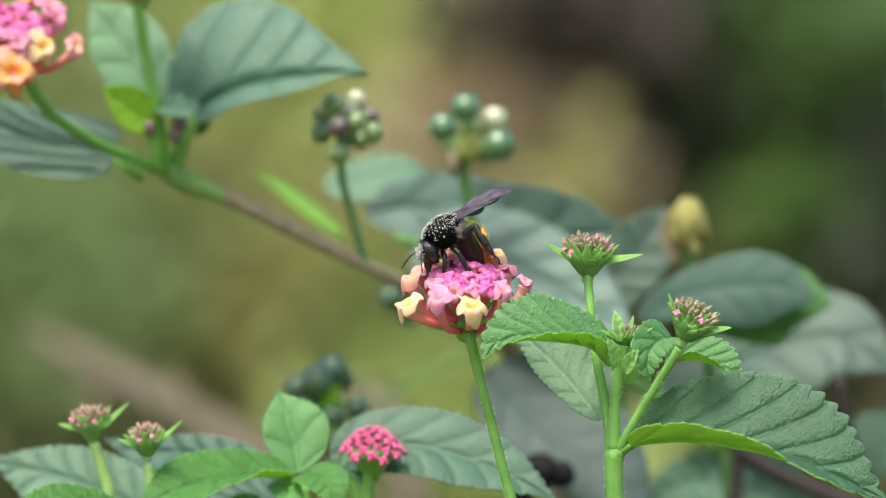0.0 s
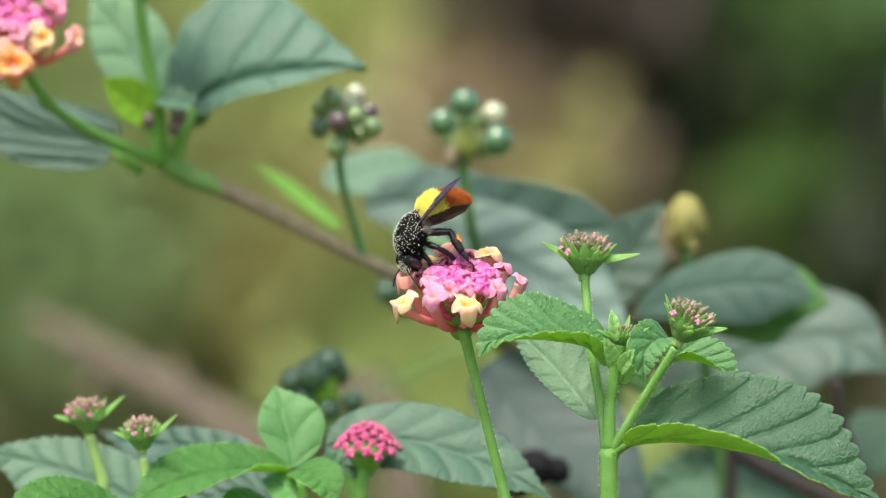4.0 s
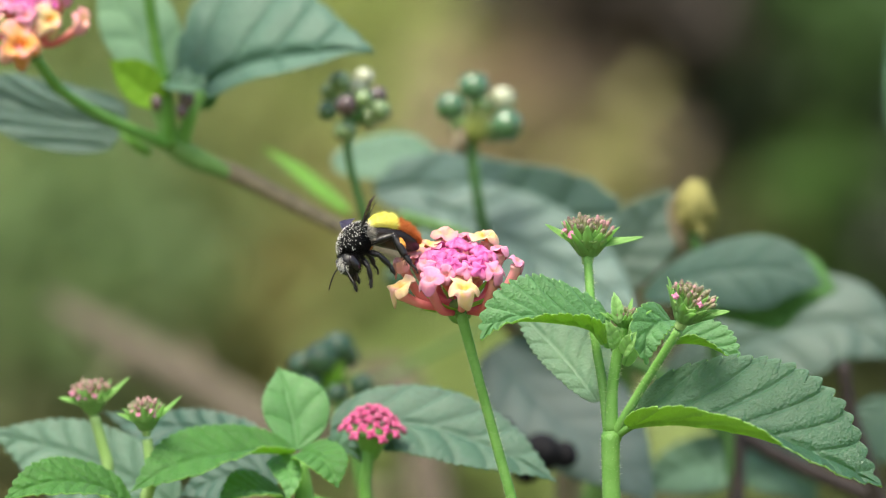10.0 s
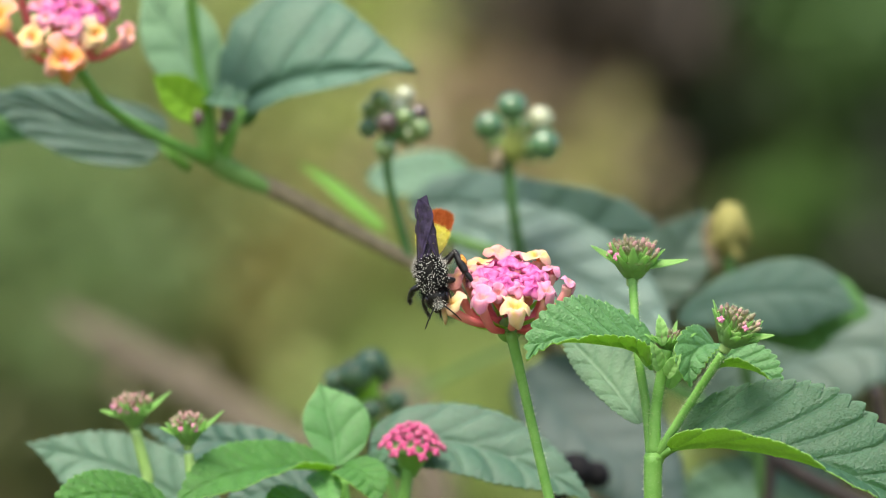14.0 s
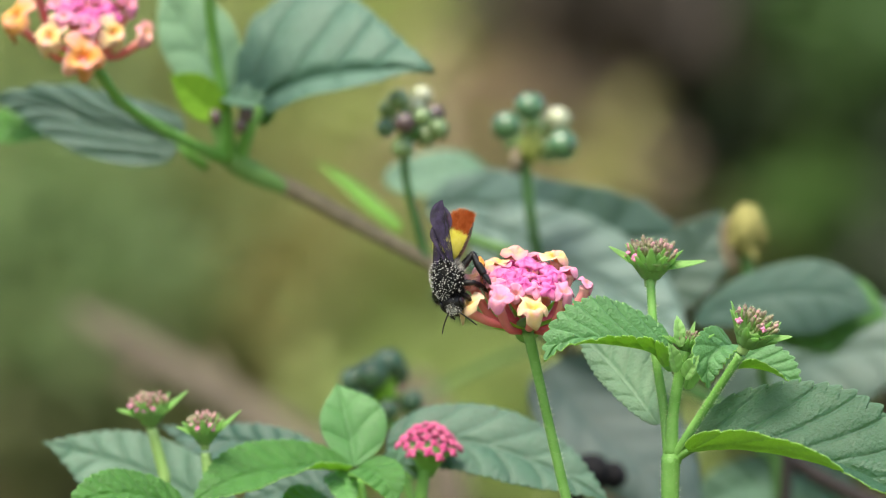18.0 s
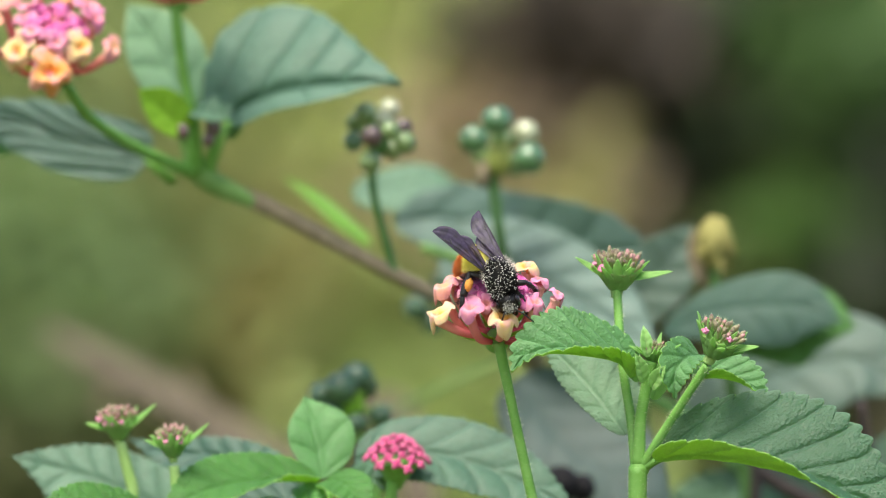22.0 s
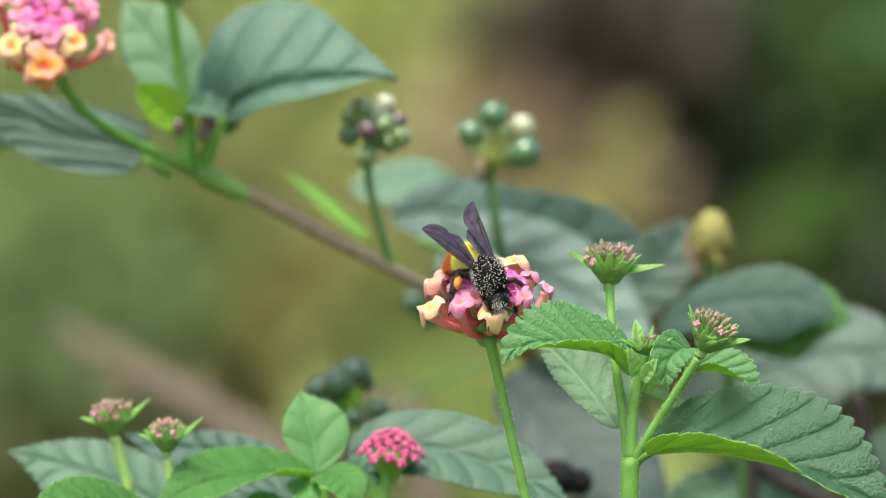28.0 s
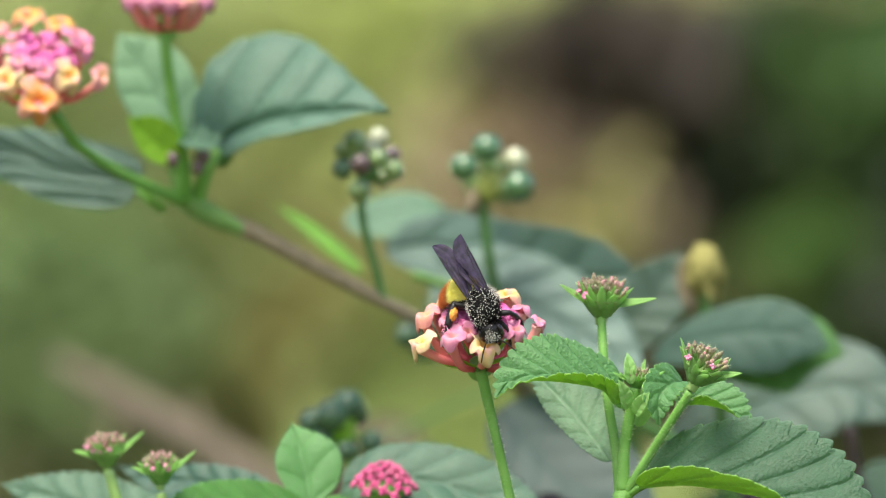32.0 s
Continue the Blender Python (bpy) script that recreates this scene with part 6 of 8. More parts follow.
        for i in range(n):
            for k in range(14):
                a = i * 15 + k
                faces.append((a, a + 15, a + 16, a + 1) if s < 0 else (a, a + 1, a + 16, a + 15))
        return mesh("wing", verts, faces, [wm.m])

    def veins(length, width, s):
        lines = [[(0, 0.02), (0.3, 0.1), (0.62, 0.11), (0.85, 0.02)], [(0, -0.03), (0.35, -0.15), (0.66, -0.1), (0.8, -0.02)], [(0.02, -0.08), (0.3, -0.4), (0.6, -0.52), (0.85, -0.35)],
                 [(0.35, -0.15), (0.42, -0.45)], [(0.55, -0.13), (0.6, -0.52)], [(0.66, -0.1), (0.76, -0.44)], [(0.02, -0.1), (0.25, -0.6), (0.42, -0.85)]]
        geo = [tube_geo([(a * length, s * b * width, 0.0001) for a, b in ln], [0.00011, 0.00007], 6, 4) for ln in lines]
        return mesh("veins", *join_geo(geo), [black])

    for nm, s in (("wing_left", 1), ("wing_right", -1)):
        w = part(nm, wing_mesh(0.0126, 0.0026, -s), bee, Matrix.Translation((-0.0010, s * 0.0020, 0.0018)), "dark violet-brown membranous wing")
        part("veins", veins(0.0126, 0.0026, -s), w)
        part("hind_wing", wing_mesh(0.0084, 0.0018, -s), w, pose(0.0002, s * 0.0009, -0.0003, 0, 0, s * 5))
        parts[nm] = w
    # legs: hip, knee, ankle, toe
    legs = [("front_leg", [(0.0022, 0.0012, -0.0022), (0.0032, 0.0025, -0.0037), (0.0042, 0.0023, -0.0058), (0.0052, 0.0019, -0.0071)], (0.0005, 0.00042, 0.00032, 0.00016)),
            ("middle_leg", [(0.0004, 0.0016, -0.0024), (0.0007, 0.0039, -0.0032), (0.0007, 0.0047, -0.0060), (0.0011, 0.0048, -0.0079)], (0.00055, 0.0005, 0.0004, 0.00016))]
    for nm, p, rad in legs:
        for s in (1, -1):
            q = [Vector((a, s * b, c)) for a, b, c in p]
            geo = []
            for k in range(3):
                geo.append(tube_geo([q[k], q[k].lerp(q[k + 1], 0.5), q[k + 1]], [rad[k] * 0.8, rad[k] * 1.15, rad[k + 1]], 8, 4))
                geo.append(blob_geo(q[k + 1], (rad[k + 1] * 0.95,) * 3, 8, 6))
                geo.append(bristles(q[k], q[k + 1], rad[k], 45, 0.0006, 20 + k))
            part(nm, mesh(nm, *join_geo(geo), [black]), bee)
    # hind legs: thigh from the hip along x; shin from the knee along x with a pollen ball
    for side, s in (("left", 1), ("right", -1)):
        hip = Vector((-0.0014, s * 0.0016, -0.0016))
        geo = [tube_geo([(-0.0004, 0, 0), (0.0022, 0, 0), (0.0044, 0, 0)], [0.0006, 0.00075, 0.0005], 9, 5), blob_geo((0.0044, 0, 0), (0.00055,) * 3, 9, 7), bristles((0, 0, 0), (0.0044, 0, 0), 0.0006, 110, 0.0007, 31)]
        thigh = part("hind_thigh", mesh("hind_thigh", *join_geo(geo), [black]), bee, Matrix.Translation(hip))
        geo = [tube_geo([(0, 0, 0), (0.0022, 0, 0), (0.0043, 0, 0)], [0.0005, 0.00085, 0.0007], 9, 5), tube_geo([(0.0043, 0, 0), (0.0054, 0, 0.0002), (0.0064, 0, 0.0002)], [0.0005, 0.0005, 0.0003], 8, 4),
               tube_geo([(0.0064, 0, 0.0002), (0.0074, 0, 0.0006), (0.0084, 0, 0.0004)], [0.00024, 0.0002, 0.00014], 7, 4),
               bristles((0, 0, 0), (0.006, 0, 0), 0.0006, 190, 0.0009, 32), bristles((0.0062, 0, 0.0002), (0.0084, 0, 0.0004), 0.0002, 30, 0.0004, 33)]
        shin = part("hind_shin", mesh("hind_shin", *join_geo(geo), [black]), bee, Matrix.Translation(hip + Vector((0.0044, 0, 0))))
        g = blob_geo((0.0021, s * 0.0003, 0.0004), (0.0013, 0.0009, 0.0008), 18, 14, 0.3)
        part("pollen_load", mesh("pollen_load", g[0], g[1], [pollen_orange]), shin, None, "orange ball of packed pollen")
        parts["thigh_" + side], parts["shin_" + side] = thigh, shin
    return parts


parts = make_bee()


def motions():
    walk(parts['bee'], [
        (0.0, pose(0.00022, 0.00000, 0.80308, -7.9, 27.2, -149.0)),
        (0.5, pose(-0.00164, 0.00000, 0.80267, -8.1, 31.3, -150.9)),
        (1.0, pose(-0.00329, 0.00000, 0.80277, -9.7, 46.2, -153.4)),
        (1.5, pose(-0.00530, 0.00000, 0.80193, -11.7, 62.7, -146.7)),
        (2.0, pose(-0.00582, 0.00000, 0.80193, -11.2, 64.5, -144.5)),
        (2.5, pose(-0.00552, 0.00000, 0.80243, -10.5, 65.7, -142.0)),
        (3.0, pose(-0.00609, 0.00000, 0.80221, -9.7, 66.5, -140.2)),
        (3.5, pose(-0.00584, 0.00000, 0.80201, -9.1, 66.5, -140.2)),
        (5.5, pose(-0.00496, 0.00000, 0.80234, -7.7, 64.5, -144.5)),
        (6.0, pose(-0.00514, 0.00000, 0.80210, -7.7, 61.8, -148.0)),
        (6.5, pose(-0.00488, 0.00000, 0.80199, -5.6, 63.0, -141.3)),
        (7.0, pose(-0.00548, 0.00000, 0.80276, -1.9, 53.0, -131.6)),
        (7.5, pose(-0.00593, 0.00000, 0.80328, 14.3, 48.2, -116.6)),
        (8.0, pose(-0.00802, -0.00200, 0.80354, 30.1, 48.3, -103.0)),
        (8.5, pose(-0.00825, -0.00200, 0.80260, 27.3, 40.4, -101.3)),
        (9.0, pose(-0.00926, -0.00200, 0.79994, 27.1, 40.7, -97.6)),
        (9.5, pose(-0.01626, -0.00300, 0.79556, 16.8, 38.2, -121.6)),
        (10.0, pose(-0.01679, -0.00400, 0.79705, 13.7, 38.7, -126.9)),
        (10.2, pose(-0.01565, -0.00400, 0.79716, 19.0, 32.3, -108.4)),
        (10.5, pose(-0.01521, -0.00400, 0.79734, 20.9, 27.7, -96.7)),
        (11.0, pose(-0.01253, -0.00400, 0.79730, 27.5, 43.9, -74.1)),
        (11.5, pose(-0.01203, -0.00400, 0.79707, 32.9, 58.4, -73.3)),
        (12.0, pose(-0.01238, -0.00400, 0.79526, 31.2, 58.0, -70.2)),
        (12.5, pose(-0.01262, -0.00400, 0.79584, 28.8, 58.0, -70.2)),
        (13.0, pose(-0.01257, -0.00400, 0.79425, 27.1, 56.7, -63.4)),
        (13.5, pose(-0.01223, -0.00400, 0.79387, 27.9, 56.7, -63.4)),
        (14.0, pose(-0.01135, -0.00400, 0.79464, 30.6, 58.8, -60.9)),
        (14.5, pose(-0.01115, -0.00400, 0.79426, 33.7, 64.6, -69.4)),
        (16.5, pose(-0.01068, -0.00400, 0.79299, 37.2, 64.6, -69.4)),
        (17.0, pose(-0.01084, -0.00400, 0.79272, 38.1, 64.6, -69.4)),
        (18.0, pose(-0.01156, -0.00400, 0.79382, 39.7, 64.6, -69.4)),
        (18.5, pose(-0.01251, -0.00400, 0.79520, 34.7, 58.0, -70.2)),
        (19.0, pose(-0.01296, -0.00500, 0.79742, 6.8, 23.8, -83.7)),
        (19.5, pose(-0.00702, -0.00600, 0.79902, -4.0, 30.5, -45.0)),
        (20.0, pose(-0.00152, -0.00700, 0.79800, 4.4, 33.0, -45.0)),
        (20.5, pose(0.00167, -0.00700, 0.79931, 16.1, 36.4, -47.5)),
        (21.0, pose(0.00368, -0.00800, 0.79811, 32.1, 42.9, -55.0)),
        (21.5, pose(0.00419, -0.00800, 0.79723, 32.8, 45.2, -59.7)),
        (22.0, pose(0.00516, -0.00800, 0.79654, 39.2, 56.0, -63.4)),
        (22.5, pose(0.00422, -0.00800, 0.79632, 39.2, 56.0, -63.4)),
        (23.0, pose(0.00380, -0.00800, 0.79552, 39.2, 56.0, -63.4)),
        (24.0, pose(0.00381, -0.00800, 0.79502, 39.2, 56.0, -63.4)),
        (25.0, pose(0.00444, -0.00800, 0.79476, 39.2, 56.0, -63.4)),
        (27.5, pose(0.00436, -0.00800, 0.79517, 39.2, 56.0, -63.4)),
        (28.0, pose(0.00466, -0.00800, 0.79573, 39.2, 56.0, -63.4)),
        (29.0, pose(0.00312, -0.00800, 0.79723, 32.8, 45.8, -61.9)),
        (30.0, pose(0.00494, -0.00800, 0.79476, 37.8, 56.1, -68.2)),
        (30.5, pose(0.00252, -0.00800, 0.79579, 32.8, 45.2, -59.7)),
        (31.0, pose(0.00102, -0.00800, 0.79726, 22.6, 29.8, -23.6)),
        (31.5, pose(0.00369, -0.00800, 0.79689, 32.1, 42.4, -50.7)),
        (32.0, pose(0.00514, -0.00800, 0.79614, 35.7, 53.8, -70.0)),
    ])
    walk(parts['abdomen'], [
        (0.0, pose(-0.00300, 0.00000, 0.00020, 22.0, -81.1, -25.6)),
        (0.5, pose(-0.00300, 0.00000, 0.00020, 32.3, -79.1, -38.6)),
        (1.0, pose(-0.00300, 0.00000, 0.00020, 31.9, -62.9, -50.1)),
        (1.5, pose(-0.00300, 0.00000, 0.00020, 33.2, -50.6, -64.4)),
        (2.0, pose(-0.00300, 0.00000, 0.00020, 34.9, -49.8, -68.2)),
        (2.5, pose(-0.00300, 0.00000, 0.00020, 36.0, -48.8, -71.2)),
        (3.0, pose(-0.00300, 0.00000, 0.00020, 27.4, -46.3, -59.3)),
        (3.5, pose(-0.00300, 0.00000, 0.00020, 11.6, -32.9, -37.9)),
        (5.5, pose(-0.00300, 0.00000, 0.00020, 8.7, -34.6, -27.5)),
        (6.0, pose(-0.00300, 0.00000, 0.00020, 13.1, -42.2, -33.1)),
        (6.5, pose(-0.00300, 0.00000, 0.00020, 8.0, -29.2, -30.0)),
        (7.0, pose(-0.00300, 0.00000, 0.00020, 14.5, -37.4, -41.1)),
        (7.5, pose(-0.00300, 0.00000, 0.00020, 16.1, -39.1, -43.5)),
        (8.0, pose(-0.00300, 0.00000, 0.00020, -1.2, -70.5, 1.7)),
        (8.5, pose(-0.00300, 0.00000, 0.00020, 3.5, -60.4, -5.9)),
        (9.0, pose(-0.00300, 0.00000, 0.00020, 11.8, -53.4, -23.1)),
        (9.5, pose(-0.00300, 0.00000, 0.00020, 10.8, -37.8, -30.8)),
        (10.0, pose(-0.00300, 0.00000, 0.00020, 17.0, -47.7, -37.2)),
        (10.2, pose(-0.00300, 0.00000, 0.00020, 12.3, -43.1, -30.7)),
        (10.5, pose(-0.00300, 0.00000, 0.00020, 9.0, -39.8, -24.5)),
        (11.0, pose(-0.00300, 0.00000, 0.00020, 29.5, -77.3, -36.4)),
        (11.5, pose(-0.00300, 0.00000, 0.00020, 27.6, -72.1, -37.3)),
        (12.0, pose(-0.00300, 0.00000, 0.00020, 35.0, -69.4, -49.0)),
        (12.5, pose(-0.00300, 0.00000, 0.00020, 36.8, -67.6, -52.8)),
        (13.0, pose(-0.00300, 0.00000, 0.00020, 42.0, -61.5, -65.6)),
        (13.5, pose(-0.00300, 0.00000, 0.00020, 42.0, -62.2, -65.0)),
        (14.0, pose(-0.00300, 0.00000, 0.00020, 1.7, -6.5, -29.0)),
        (14.5, pose(-0.00300, 0.00000, 0.00020, 0.9, -3.3, -30.0)),
        (16.5, pose(-0.00300, 0.00000, 0.00020, 0.2, -0.8, -28.8)),
        (17.0, pose(-0.00300, 0.00000, 0.00020, 0.3, -1.2, -28.8)),
        (18.0, pose(-0.00300, 0.00000, 0.00020, 1.2, -4.7, -28.5)),
        (18.5, pose(-0.00300, 0.00000, 0.00020, 4.2, -11.2, -40.9)),
        (19.0, pose(-0.00300, 0.00000, 0.00020, 9.3, -53.2, -18.5)),
        (19.5, pose(-0.00300, 0.00000, 0.00020, 6.2, -76.6, -7.9)),
        (20.0, pose(-0.00300, 0.00000, 0.00020, -12.7, -54.3, 24.5)),
        (20.5, pose(-0.00300, 0.00000, 0.00020, -18.5, -47.3, 40.8)),
        (21.0, pose(-0.00300, 0.00000, 0.00020, -15.4, -31.6, 51.1)),
        (21.5, pose(-0.00300, 0.00000, 0.00020, -4.9, -17.6, 31.0)),
        (22.0, pose(-0.00300, 0.00000, 0.00020, -17.5, -31.2, 57.7)),
        (22.5, pose(-0.00300, 0.00000, 0.00020, -17.5, -31.2, 57.7)),
        (23.0, pose(-0.00300, 0.00000, 0.00020, -17.5, -31.2, 57.7)),
        (24.0, pose(-0.00300, 0.00000, 0.00020, -17.5, -31.2, 57.7)),
        (25.0, pose(-0.00300, 0.00000, 0.00020, -17.5, -31.2, 57.7)),
        (27.5, pose(-0.00300, 0.00000, 0.00020, -17.5, -31.2, 57.7)),
        (28.0, pose(-0.00300, 0.00000, 0.00020, -17.5, -31.2, 57.7)),
        (29.0, pose(-0.00300, 0.00000, 0.00020, -15.3, -34.2, 47.0)),
        (30.0, pose(-0.00300, 0.00000, 0.00020, -18.4, -29.6, 62.8)),
        (30.5, pose(-0.00300, 0.00000, 0.00020, -15.1, -35.6, 44.8)),
        (31.0, pose(-0.00300, 0.00000, 0.00020, -1.3, -63.5, 2.1)),
        (31.5, pose(-0.00300, 0.00000, 0.00020, -13.1, -40.9, 34.1)),
        (32.0, pose(-0.00300, 0.00000, 0.00020, -17.3, -29.0, 61.0)),
    ])
    walk(parts['wing_left'], [
        (0.0, pose(-0.00100, 0.00200, 0.00180, 19.3, -8.7, 152.2)),
        (0.5, pose(-0.00100, 0.00200, 0.00180, 18.3, -8.0, 156.1)),
        (1.0, pose(-0.00100, 0.00200, 0.00180, 8.5, -2.8, 160.5)),
        (1.5, pose(-0.00100, 0.00200, 0.00180, -11.8, 3.7, 154.5)),
        (2.0, pose(-0.00100, 0.00200, 0.00180, -12.9, 2.7, 154.0)),
        (2.5, pose(-0.00100, 0.00200, 0.00180, -22.0, -5.7, 153.1)),
        (3.0, pose(-0.00100, 0.00200, 0.00180, -34.7, -2.7, 152.0)),
        (3.5, pose(-0.00100, 0.00200, 0.00180, -34.1, -0.4, 147.8)),
        (5.5, pose(-0.00100, 0.00200, 0.00180, -30.0, 2.2, 147.5)),
        (6.0, pose(-0.00100, 0.00200, 0.00180, -25.2, 13.6, 142.4)),
        (6.5, pose(-0.00100, 0.00200, 0.00180, -27.3, 2.7, 144.9)),
        (7.0, pose(-0.00100, 0.00200, 0.00180, -26.8, -3.1, 135.1)),
        (7.5, pose(-0.00100, 0.00200, 0.00180, -22.1, 0.9, 118.1)),
        (8.0, pose(-0.00100, 0.00200, 0.00180, 23.5, -19.4, 73.2)),
        (8.5, pose(-0.00100, 0.00200, 0.00180, 24.3, -31.9, 47.9)),
        (9.0, pose(-0.00100, 0.00200, 0.00180, 35.2, -26.2, 80.1)),
        (9.5, pose(-0.00100, 0.00200, 0.00180, 5.7, -43.2, 78.6)),
        (10.0, pose(-0.00100, 0.00200, 0.00180, 3.3, -33.3, 73.4)),
        (10.2, pose(-0.00100, 0.00200, 0.00180, 39.7, -59.3, 127.2)),
        (10.5, pose(-0.00100, 0.00200, 0.00180, -5.2, 6.1, -165.3)),
        (11.0, pose(-0.00100, 0.00200, 0.00180, -8.3, 26.9, -175.2)),
        (11.5, pose(-0.00100, 0.00200, 0.00180, 4.3, 19.6, 172.4)),
        (12.0, pose(-0.00100, 0.00200, 0.00180, 0.2, 9.6, 172.9)),
        (12.5, pose(-0.00100, 0.00200, 0.00180, -3.3, 5.7, -179.7)),
        (13.0, pose(-0.00100, 0.00200, 0.00180, -8.1, -2.8, 176.3)),
        (13.5, pose(-0.00100, 0.00200, 0.00180, -7.8, -5.4, 177.5)),
        (14.0, pose(-0.00100, 0.00200, 0.00180, -7.5, -25.6, 177.2)),
        (14.5, pose(-0.00100, 0.00200, 0.00180, 1.0, -22.7, 176.5)),
        (16.5, pose(-0.00100, 0.00200, 0.00180, 3.8, -23.0, 174.6)),
        (17.0, pose(-0.00100, 0.00200, 0.00180, 4.4, -22.5, 174.4)),
        (18.0, pose(-0.00100, 0.00200, 0.00180, 5.5, -22.3, 175.3)),
        (18.5, pose(-0.00100, 0.00200, 0.00180, 4.4, -24.9, 165.0)),
        (19.0, pose(-0.00100, 0.00200, 0.00180, -20.7, 7.8, -173.9)),
        (19.5, pose(-0.00100, 0.00200, 0.00180, -34.8, -16.3, 162.3)),
        (20.0, pose(-0.00100, 0.00200, 0.00180, -34.6, -20.3, 172.8)),
        (20.5, pose(-0.00100, 0.00200, 0.00180, -28.3, -8.9, 177.3)),
        (21.0, pose(-0.00100, 0.00200, 0.00180, -12.6, -6.9, 177.9)),
        (21.5, pose(-0.00100, 0.00200, 0.00180, -12.5, 1.4, -171.7)),
        (22.0, pose(-0.00100, 0.00200, 0.00180, -3.3, -6.5, -169.9)),
        (22.5, pose(-0.00100, 0.00200, 0.00180, -3.0, -4.8, -171.2)),
        (23.0, pose(-0.00100, 0.00200, 0.00180, -4.5, -17.6, -164.4)),
        (24.0, pose(-0.00100, 0.00200, 0.00180, -5.3, -22.0, -161.3)),
        (25.0, pose(-0.00100, 0.00200, 0.00180, -5.7, -26.1, -159.5)),
        (27.5, pose(-0.00100, 0.00200, 0.00180, -3.3, -13.7, -169.5)),
        (28.0, pose(-0.00100, 0.00200, 0.00180, -1.6, -17.0, -177.1)),
        (29.0, pose(-0.00100, 0.00200, 0.00180, -16.6, -20.6, -149.6)),
        (30.0, pose(-0.00100, 0.00200, 0.00180, -1.1, -28.0, -170.6)),
        (30.5, pose(-0.00100, 0.00200, 0.00180, -14.8, -23.6, -162.0)),
        (31.0, pose(-0.00100, 0.00200, 0.00180, -40.2, 5.5, -161.8)),
        (31.5, pose(-0.00100, 0.00200, 0.00180, -24.0, -21.8, -145.3)),
        (32.0, pose(-0.00100, 0.00200, 0.00180, -1.8, -29.5, -170.7)),
    ])
